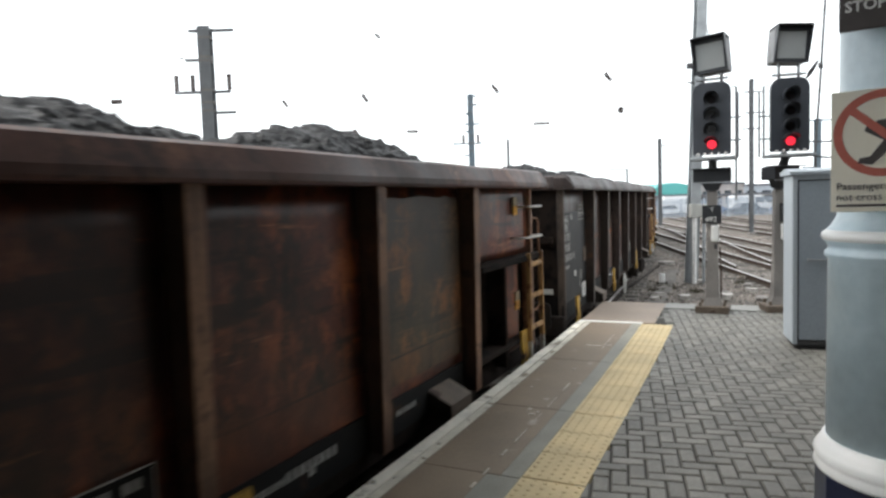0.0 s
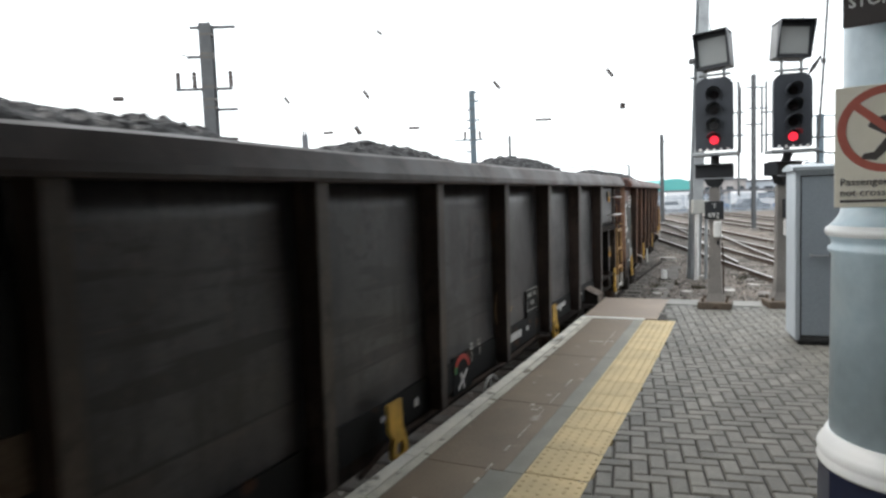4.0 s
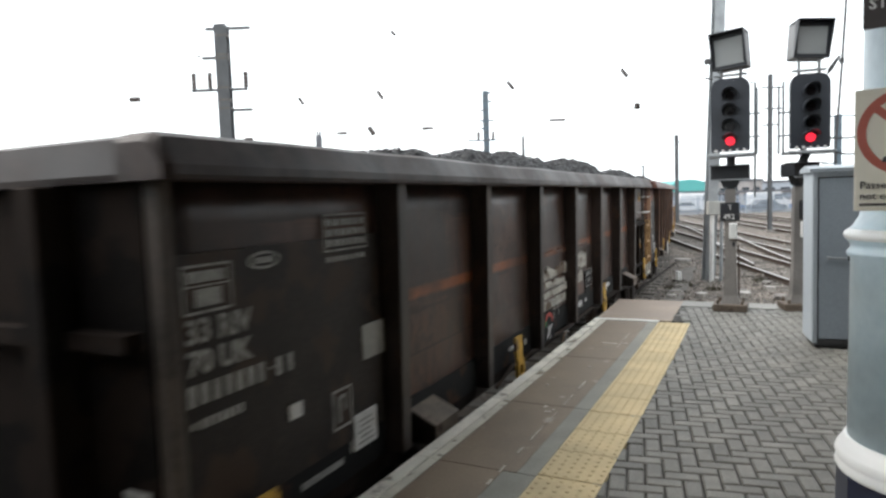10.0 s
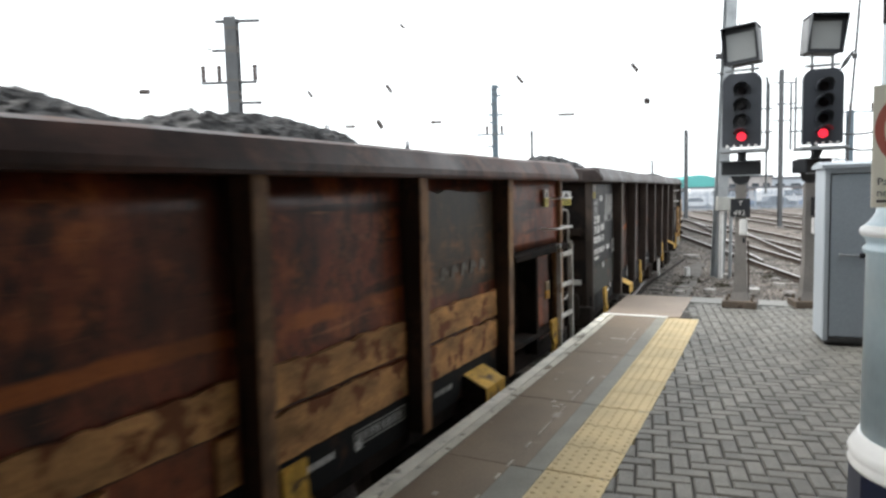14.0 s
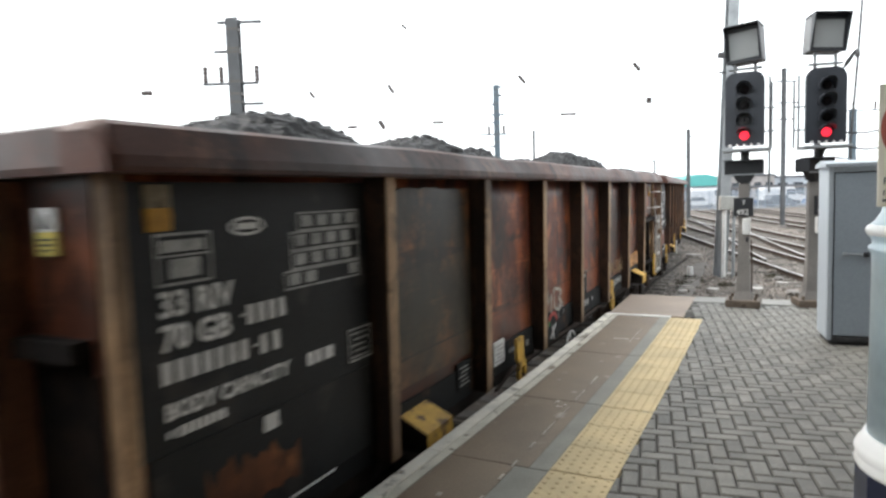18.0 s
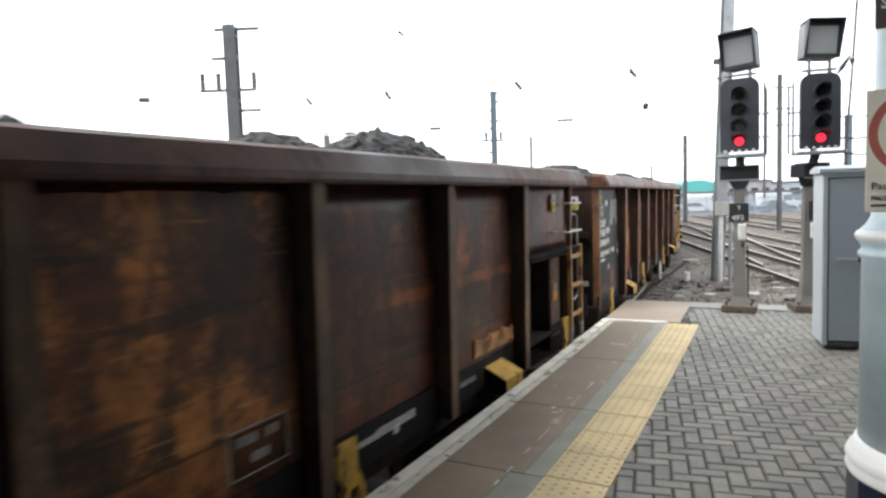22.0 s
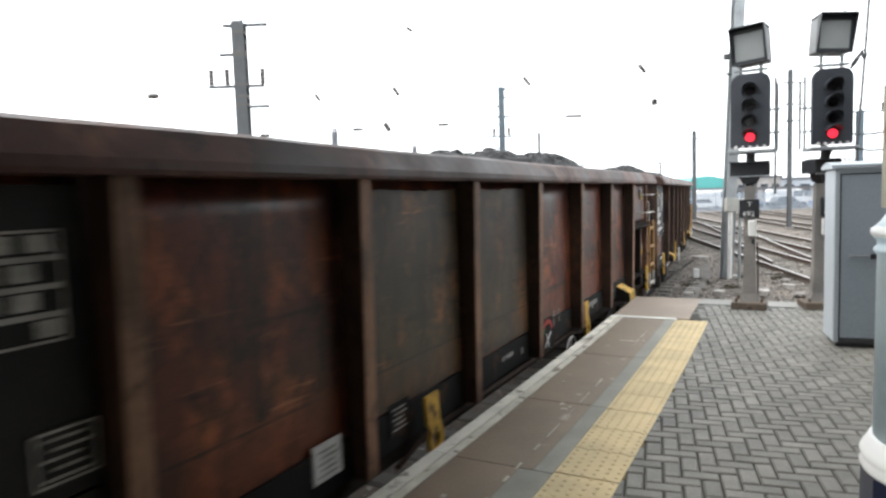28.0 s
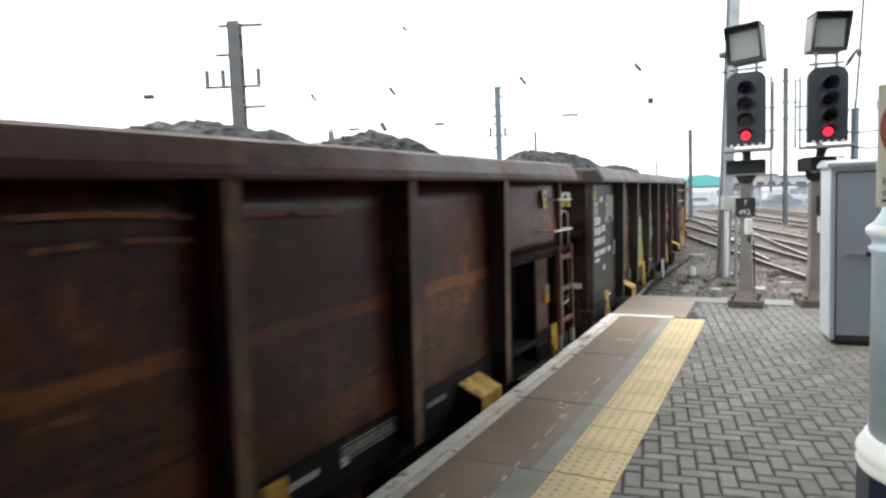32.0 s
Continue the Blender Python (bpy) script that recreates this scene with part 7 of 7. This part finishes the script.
def build_big_pole():
    m = empty("tall_pole", Matrix.Translation((8.0, 19.6, -1.2)) @ Matrix.Rotation(radians(2.4), 4, "Y"), "tall grey steel pole with a white box and conduits", "pole")
    bm = bmesh.new()
    h_section(bm, 0, 0, 0.0, 9.6, 0.29, 0.3, 0.03)
    part("upright", bm, M_STEEL, m)
    part("white_box", boxes(((-0.24, -0.4, 2.1), (0.32, -0.22, 2.5)), bevel=0.01), M_PALEBOX, m, "pale grey equipment box")
    for dx, r in ((-0.02, 0.07), (0.26, 0.05)):
        bm = bmesh.new()
        add_tube(bm, [(dx, -0.3, 0.0), (dx - 0.03, -0.3, 1.0), (dx - 0.06, -0.3, 2.1)], r, 8)
        part("conduit", bm, M_WHITE if dx < 0 else M_STEEL, m, "pale cable conduit")
    bm = bmesh.new()
    bmesh.ops.create_cone(bm, cap_ends=True, segments=12, radius1=0.1, radius2=0.1, depth=0.14, matrix=Matrix.Translation((-0.3, -0.1, 6.6)))
    add_tube(bm, [(0, 0, 6.6), (-0.3, -0.1, 6.6)], 0.03, 6)
    add_tube(bm, [(0, 0, 6.1), (-0.35, -0.1, 6.12)], 0.025, 6)
    part("fitting", bm, M_DARKSTEEL, m)


build_big_pole()


def overhead(name, y, span, insul):
    """A cross-span between masts with inclined hangers; each hanger carries an insulator."""
    o = empty(name, Matrix(), "thin overhead wires with dark insulators", "overhead line", "overhead line")
    (xa, za), (xb, zb) = span
    bm = bmesh.new()
    add_tube(bm, [(xa + (xb - xa) * i / 12, y, za + (zb - za) * i / 12 - 0.5 * math.sin(math.pi * i / 12)) for i in range(13)], 0.006, 5)
    part("span_wire", bm, M_CABLE, o)
    for x, z, lx, lz, r in insul:
        f = (x - xa) / (xb - xa)
        zs = za + (zb - za) * f - 0.5 * math.sin(math.pi * f)
        bm = bmesh.new()
        add_tube(bm, [(x - lx * (zs - z) / max(abs(lz), 0.25) * (1 if lz else 0), y, zs), (x, y, z)], 0.004, 5)
        add_tube(bm, [(x, y, z), (x + 0.1, y + 16, z - 0.6)], 0.004, 5)
        h = part("hanger_wire", bm, M_CABLE, o)
        bm = bmesh.new()
        insulator(bm, (x - lx, y, z + lz), (x + lx, y, z - lz), 1.35 * r, 5)
        part("insulator", bm, M_PORCELAIN, h)


overhead("cross_span", 20.5, ((-6.77, 7.3), (8.02, 8.3)), [
    (-4.26, 4.83, 0.07, 0.1, 0.04), (-1.80, 4.93, 0.08, 0.12, 0.045), (2.26, 5.09, 0.1, 0.12, 0.045), (5.80, 5.35, 0.1, 0.12, 0.05), (-1.32, 6.8, 0.08, 0.06, 0.035)])
overhead("cross_span", 36.0, ((2.5, 7.0), (19.9, 8.0)), [(10.86, 6.37, 0.0, 0.16, 0.13), (6.47, 5.78, 0.45, 0.0, 0.06)])
overhead("cross_span", 32.0, ((-27.0, 7.5), (2.5, 7.2)), [(-0.56, 5.13, 0.27, 0.0, 0.06), (-4.74, 5.04, 0.25, 0.0, 0.06), (-9.3, 4.92, 0.22, 0.0, 0.06), (-14.7, 7.0, 0.25, 0.0, 0.1), (-3.3, 5.1, 0.12, 0.2, 0.1)])
mast(-27.0, 32.0, 7.6, 0.34, "plain grey steel upright mast", [])


def build_cable():
    c = empty("hanging_cable", Matrix.Translation((12.2, 20.0, -1.2)), "slender dark cable mast beside the tracks", "mast")
    bm = bmesh.new()
    add_tube(bm, [(0.0, 0, 0.0), (-0.12, 0, 4.0), (0.05, 0, 6.6), (0.22, 0, 9.6)], 0.035, 8)
    part("pole", bm, M_DARKSTEEL, c)
    part("joint_box", boxes(((-0.03, -0.05, 6.52), (0.1, 0.05, 6.68)), bevel=0.02), M_DARKSTEEL, c)


build_cable()


def build_gantry():
    g = empty("signal_gantry", Matrix.Translation((0, 0, -1.2)), "thin grey gantry across the tracks", "gantry")
    for x, y in ((12.4, 70.0), (21.7, 70.0)):
        bm = bmesh.new()
        h_section(bm, x, y, 0, 5.75, 0.2, 0.2)
        part("leg", bm, M_STEEL, g)
    part("beam", boxes(((12.3, 69.92, 5.68), (21.8, 70.08, 5.8))), M_STEEL, g)


build_gantry()


# ---- beyond the tracks ----
def build_fence():
    f = empty("palisade_fence", Matrix.Translation((0, 76.0, -1.17)), "pale galvanised palisade fence", "fence")
    pale = mesh_of(boxes(((-0.04, -0.02, 0.0), (0.04, 0.02, 2.35)), bevel=0.0), "pale")
    for v in pale.vertices:
        if v.co.z > 2 and abs(v.co.x) > 0.03:
            v.co.z -= 0.08
    for i in range(205):
        part("pale", pale, M_FENCE, f, m=Matrix.Translation((21.5 + i * 0.19, 0.0, 0)))
    post_me = mesh_of(boxes(((-0.06, 0.02, 0), (0.06, 0.14, 2.3))), "fence_post")
    for i in range(15):
        part("fence_post", post_me, M_FENCE, f, m=Matrix.Translation((21.5 + i * 2.8, 0, 0)))
    part("fence_rail", boxes(((21.4, 0.02, 0.4), (60.7, 0.08, 0.47))), M_FENCE, f)
    part("fence_rail", boxes(((21.4, 0.02, 1.85), (60.7, 0.08, 1.92))), M_FENCE, f)


build_fence()


def shed(x0, x1, y0, y1, h, wall, roof, label, kind_roof="flat", windows=0):
    b = empty("building", Matrix.Translation((x0, y0, -1.2)), label, "building")
    w, d = x1 - x0, y1 - y0
    part("wall", boxes(((0, 0, 0), (w, d, h))), wall, b)
    bm = bmesh.new()
    if kind_roof == "arch":
        n = 14
        out = [(w * i / n, h + 0.05 + 1.7 * math.sin(math.pi * i / n)) for i in range(n + 1)] + [(w, h - 0.3), (0, h - 0.3)]
        add_prism(bm, out, -0.5, d, "y")
    elif kind_roof == "pitch":
        add_prism(bm, [(-0.3, h), (w / 2, h + w * 0.28), (w + 0.3, h)], -0.3, d + 0.3, "y")
    else:
        add_box(bm, (-0.2, -0.2, h), (w + 0.2, d + 0.2, h + 0.35))
    part("roof", bm, roof, b)
    if windows:
        me = mesh_of(boxes(((0, -0.06, 0), (w / windows * 0.62, 0.02, 1.1))), "window")
        for i in range(windows):
            part("window", me, M_GLASS, b, m=Matrix.Translation((w / windows * (i + 0.2), 0, h * 0.5)))
    return b


shed(37.6, 47.4, 112, 130, 3.2, M_CLADDING, M_TEAL, "low hall with an arched teal roof", "arch", 6)
shed(30.0, 62.0, 100, 108, 2.4, M_BRICK, M_SLATE, "long low grey building", "flat", 16)
shed(50.0, 58.0, 118, 128, 4.4, M_BRICK, M_SLATE, "brick building with flat roof", "flat", 4)
shed(59.0, 76.0, 120, 132, 4.0, M_CLADDING, M_SLATE, "pale flat roofed industrial building", "flat", 6)
shed(78.0, 100.0, 118, 132, 5.0, M_CLADDING, M_SLATE, "pale flat roofed industrial building", "flat", 6)


def chimney(x, y, top, w):
    b = empty("chimney_stack", Matrix.Translation((x, y, -1.2)), "dark brick chimney stack with pots", "chimney")
    part("stack", boxes(((-w / 2, -w / 2, 0), (w / 2, w / 2, top + 1.0)), bevel=0.02), M_SLATE, b)
    bm = bmesh.new()
    for dx in (-w / 4, w / 4):
        add_tube(bm, [(dx, 0, top + 1.0), (dx, 0, top + 1.25)], w * 0.18, 8)
    part("pot_pair", bm, M_SLATE, b)


chimney(-7.35, 40.0, 6.0, 0.32)
chimney(-2.5, 40.0, 4.9, 0.25)
shed(-13.0, -9.5, 52, 60, 5.6, M_CLADDING, M_CLADDING, "white flat roofed hut", "flat", 0)


def vehicle(x, y, paint, long, high, label):
    v = empty("parked_van" if high > 1.8 else "parked_car", Matrix.Translation((x, y, -1.17)), label, "van" if high > 1.8 else "car", "parked vehicles")
    bm = bmesh.new()
    if high > 1.8:
        out = [(0, 0.4), (0, high - 0.1), (0.15, high), (long * 0.72, high), (long * 0.84, high * 0.58), (long, high * 0.5), (long, 0.4)]
    else:
        out = [(0, 0.35), (0, 0.85), (long * 0.12, 0.92), (long * 0.24, high), (long * 0.6, high), (long * 0.76, 0.9), (long * 0.98, 0.78), (long, 0.35)]
    add_prism(bm, out, 0, 1.75, "y")
    body = part("body", bm, paint, v)
    bm = bmesh.new()
    if high > 1.8:
        add_box(bm, (long * 0.56, -0.02, high * 0.58), (long * 0.78, 0.0, high * 0.88))
    else:
        add_prism(bm, [(long * 0.2, 0.95), (long * 0.26, high - 0.08), (long * 0.58, high - 0.08), (long * 0.7, 0.95)], -0.02, 0.0, "y")
    part("side_window", bm, M_GLASS, body)
    bm = bmesh.new()
    bmesh.ops.create_cone(bm, cap_ends=True, segments=16, radius1=0.32, radius2=0.32, depth=0.2)
    me = mesh_of(bm, "wheel")
    me.transform(Matrix.Rotation(radians(90), 4, "X"))
    for fx in (0.2, 0.8):
        for yy in (0.1, 1.65):
            part("wheel", me, M_TYRE, v, m=Matrix.Translation((long * fx, yy, 0.32)))


M_CARRED = mat("red_car_paint", (0.5, 0.05, 0.03), 0.3, 0, 0.05, 1, 10, 0)
M_CARWHITE = mat("white_van_paint", (0.75, 0.76, 0.77), 0.3, 0, 0.05, 1, 10, 0)
M_CARBLUE = mat("blue_car_paint", (0.08, 0.16, 0.35), 0.3, 0, 0.05, 1, 10, 0)
M_CARDARK = mat("dark_car_paint", (0.03, 0.035, 0.045), 0.3, 0, 0.05, 1, 10, 0)
M_CARORANGE = mat("orange_van_paint", (0.75, 0.25, 0.06), 0.35, 0, 0.05, 1, 10, 0)
for x, y, p, ln, hi, lab in ((41.0, 86, M_CARWHITE, 5.2, 2.4, "white van parked behind the fence"), (47.5, 84, M_CARORANGE, 6.5, 2.9, "orange and white van parked behind the fence"), (55.0, 86, M_CARWHITE, 4.2, 1.45, "white car parked behind the fence"), (35.5, 84, M_CARBLUE, 4.2, 1.45, "blue car parked behind the fence"), (60.5, 85, M_CARRED, 4.2, 1.45, "red car parked behind the fence"), (30.0, 85, M_CARWHITE, 4.4, 1.5, "white car parked behind the fence"), (26.2, 82, M_CARDARK, 3.4, 1.5, "dark car parked behind the fence"), (38.2, 80, M_CARDARK, 4.3, 1.5, "dark car parked behind the fence"), (43.5, 80, M_CARBLUE, 4.2, 1.45, "blue car parked behind the fence"), (51.0, 81, M_CARDARK, 4.4, 1.9, "dark van parked behind the fence"), (33.0, 90, M_CARWHITE, 5.6, 2.6, "tall white van parked behind the fence"), (53.5, 91, M_CARWHITE, 6.0, 2.9, "tall white van parked behind the fence")):
    vehicle(x, y, p, ln, hi, lab)


# ---- bits on the ballast ----
def build_bits():
    p = empty("marker_post", Matrix.Translation((7.0, 19.3, -1.17)), "short white trackside marker post", "post")
    part("post", boxes(((-0.07, -0.06, 0), (0.07, 0.06, 0.42)), bevel=0.02), M_WHITE, p)
    part("foot", boxes(((-0.16, -0.12, 0), (0.16, 0.12, 0.16)), bevel=0.02), M_UNDER, p)
    t = empty("cable_trough", Matrix.Translation((5.2, 15.0, -1.15)) @ Matrix.Rotation(radians(-24), 4, "Z"), "concrete cable trough with loose lids", "cable trough")
    lid = mesh_of(boxes(((-0.2, 0, 0.06), (0.2, 0.94, 0.11)), bevel=0.01), "lid")
    for i in range(14):
        part("lid", lid, M_SLEEPER, t, m=Matrix.Translation((0.01 * (i % 3), -5 + i * 0.96, 0)) @ Matrix.Rotation(0.02 * ((i * 7) % 5 - 2), 4, "Z"))
    rng = random.Random(3)
    for i in range(16):
        x, y = 4.4 + rng.random() * 6, 12 + rng.random() * 8
        b = bmesh.new()
        bmesh.ops.create_icosphere(b, subdivisions=1, radius=rng.uniform(0.08, 0.2))
        for v in b.verts:
            v.co = Vector((v.co.x * 1.4, v.co.y, v.co.z * 0.6)) + 0.05 * Vector((rng.random(), rng.random(), rng.random()))
        tagged(part("lump_of_rubble", b, M_POST if i % 2 else M_BALLAST, m=Matrix.Translation((x, y, ground_height(x, y) + 0.05)) @ Matrix.Rotation(rng.random() * 6, 4, "Z")), "pale broken concrete rubble on the ballast", "rubble", "rubble on the ballast")


build_bits()


def build_litter():
    # tube added for the dark shadow line on the ballast beside the track
    c = empty("black_cable", Matrix(), "dark tube standing in for the shadowed edge beside the track", "cable")
    bm = bmesh.new()
    pts = [(4.2, 15.1), (4.75, 16.4), (5.4, 17.9), (5.9, 19.0), (6.6, 20.2), (7.7, 22.4), (8.7, 24.3)]
    add_tube(bm, [(x, y, ground_height(x, y) + 0.05) for x, y in pts], 0.035, 8)
    part("sheath", bm, M_UNDER, c)
    rng = random.Random(17)
    for x, y, w, d in ((6.1, 17.2, 0.5, 0.3), (6.6, 16.6, 0.35, 0.25), (8.2, 19.5, 0.55, 0.3), (7.6, 16.4, 0.6, 0.35), (8.7, 17.3, 0.4, 0.3), (5.7, 16.2, 0.3, 0.22), (9.2, 24.9, 0.7, 0.5), (7.0, 15.9, 0.25, 0.2)):
        bm = bmesh.new()
        add_prism(bm, [(w * 0.5 * math.cos(t) * rng.uniform(0.75, 1.1), d * 0.5 * math.sin(t) * rng.uniform(0.75, 1.1)) for t in (2 * math.pi * k / 7 for k in range(7))], -0.03, 0.09, "z")
        tagged(part("concrete_fragment", bm, M_RUBBLE, m=Matrix.Translation((x, y, ground_height(x, y) + 0.02)) @ Matrix.Rotation(rng.uniform(0, 3), 4, "Z") @ Matrix.Rotation(rng.uniform(-0.12, 0.12), 4, "X")), "flat pale piece of broken concrete on the ballast", "rubble", "rubble on the ballast")
    for x, y, r in ((6.9, 18.7, 0.3), (6.35, 18.0, 0.22), (7.3, 17.6, 0.2), (9.3, 19.0, 0.2)):
        bm = bmesh.new()
        for i in range(60):
            a, q = rng.uniform(0, 6.28), r * rng.random() ** 0.5
            bx, by = q * math.cos(a), q * math.sin(a)
            tip = (bx + rng.uniform(-0.1, 0.1), by + rng.uniform(-0.1, 0.1), rng.uniform(0.06, 0.2))
            v = [bm.verts.new(p) for p in ((bx - 0.012, by, 0), (bx + 0.012, by, 0), tip)]
            bm.faces.new(v)
        tagged(part("weed_tuft", bm, M_WEED, m=Matrix.Translation((x, y, ground_height(x, y)))), "low dark dry weeds between the stones", "weeds", kind="stuff")


M_RUBBLE = mat("broken_concrete", (0.4, 0.38, 0.35), 0.9, 0, 0.25, 6.0, 50, 0.3)
M_WEED = mat("dry_weeds", (0.05, 0.045, 0.025), 0.8, 0, 0.3, 9.0, 50, 0.1)
build_litter()
for x, y, h in ((4.62, 10.15, 0.75), (5.52, 10.2, 0.62), (5.75, 10.6, 1.5)):
    st = empty("thin_stake", Matrix.Translation((x, y, -1.15)), "thin rusty steel stake in the ballast", "stake", "stakes by the platform end")
    bm = bmesh.new()
    add_tube(bm, [(0, 0, 0), (0.01, 0, 1.15 + h * 0.5), (0.0, 0.01, 1.15 + h)], 0.011, 6)
    part("rod", bm, M_RAILRUST, st)


# ---- block paving, laid herringbone ----
def build_paving():
    head = radians(16.6)
    vx, vy = math.sin(head), math.cos(head)
    ux, uy = math.cos(head), -math.sin(head)
    ox, oy, g = 1.511, 4.611, 0.1005
    tilt = math.atan2(uy, ux)
    bm = bmesh.new()
    lx, ly = 2 * g - 0.012, g - 0.012
    lo = [bm.verts.new((sx * lx / 2, sy * ly / 2, -0.03)) for sx, sy in ((-1, -1), (1, -1), (1, 1), (-1, 1))]
    mi = [bm.verts.new((sx * lx / 2, sy * ly / 2, -0.008)) for sx, sy in ((-1, -1), (1, -1), (1, 1), (-1, 1))]
    hi = [bm.verts.new((sx * (lx / 2 - 0.007), sy * (ly / 2 - 0.007), 0.0)) for sx, sy in ((-1, -1), (1, -1), (1, 1), (-1, 1))]
    bm.faces.new(hi)
    for a, b in ((lo, mi), (mi, hi)):
        for k in range(4):
            bm.faces.new((a[k], a[(k + 1) % 4], b[(k + 1) % 4], b[k]))
    block = mesh_of(bm, "block")
    base = [v.co.copy() for v in block.vertices]
    polys = [tuple(p.vertices) for p in block.polygons]
    rng = random.Random(11)
    verts, faces, near = [], [], 0
    for i in range(-110, 110):
        for j in range(-150, 90):
            k = (i - j + 1) % 4
            if k == 0:
                cu, cv, rot = i + 1.0, j + 0.5, 0.0
            elif k == 3:
                cu, cv, rot = i + 0.5, j + 1.0, math.pi / 2
            else:
                continue
            x, y = ox + (ux * cu + vx * cv) * g, oy + (uy * cu + vy * cv) * g
            r = math.hypot(x - CX, y - CY) - RS
            s = RS * (math.atan2(y - CY, x - CX) - A0)
            if r < (STRIP_R - 0.08 if s < S_LINE + 0.2 else APRON_R + 0.06) or r > 7.7 or s > S_END - 0.5 or s < -9:
                continue
            m = Matrix.Translation((x, y, rng.uniform(-0.004, 0.0))) @ Matrix.Rotation(tilt + rot, 4, "Z") @ Matrix.Rotation(rng.uniform(-0.008, 0.008), 4, "X") @ Matrix.Rotation(rng.uniform(-0.008, 0.008), 4, "Y")
            if near < 300 and 2.9 < y < 5.3 and r < 3.2:
                part("block", block, M_BLOCK, PLATFORM, m=m)
                near += 1
            else:
                at = len(verts)
                verts += [tuple(m @ v) for v in base]
                faces += [tuple(at + q for q in p) for p in polys]
    me = bpy.data.meshes.new("block_paving")
    me.from_pydata(verts, [], faces)
    tagged(part("block_paving", me, M_BLOCKS, PLATFORM), kind="stuff")


M_BLOCKS = M_BLOCK.copy()
M_BLOCKS.name = "block_paving_field"
_g = M_BLOCKS.node_tree
_isl = _g.nodes.new("ShaderNodeNewGeometry")
for _n in [n for n in _g.nodes if n.type == "MAP_RANGE" and n.inputs[0].links and n.inputs[0].links[0].from_node.type == "OBJECT_INFO"]:
    _g.links.new(_isl.outputs["Random Per Island"], _n.inputs[0])
build_paving()


# ---- what moves ----
def motions():
    for wagon, load, k in MOVING:
        rows = [(t, wagon_pose(k, t)) for t in range(0, 33)]
        walk(wagon, rows)
        walk(load, rows)


motions()
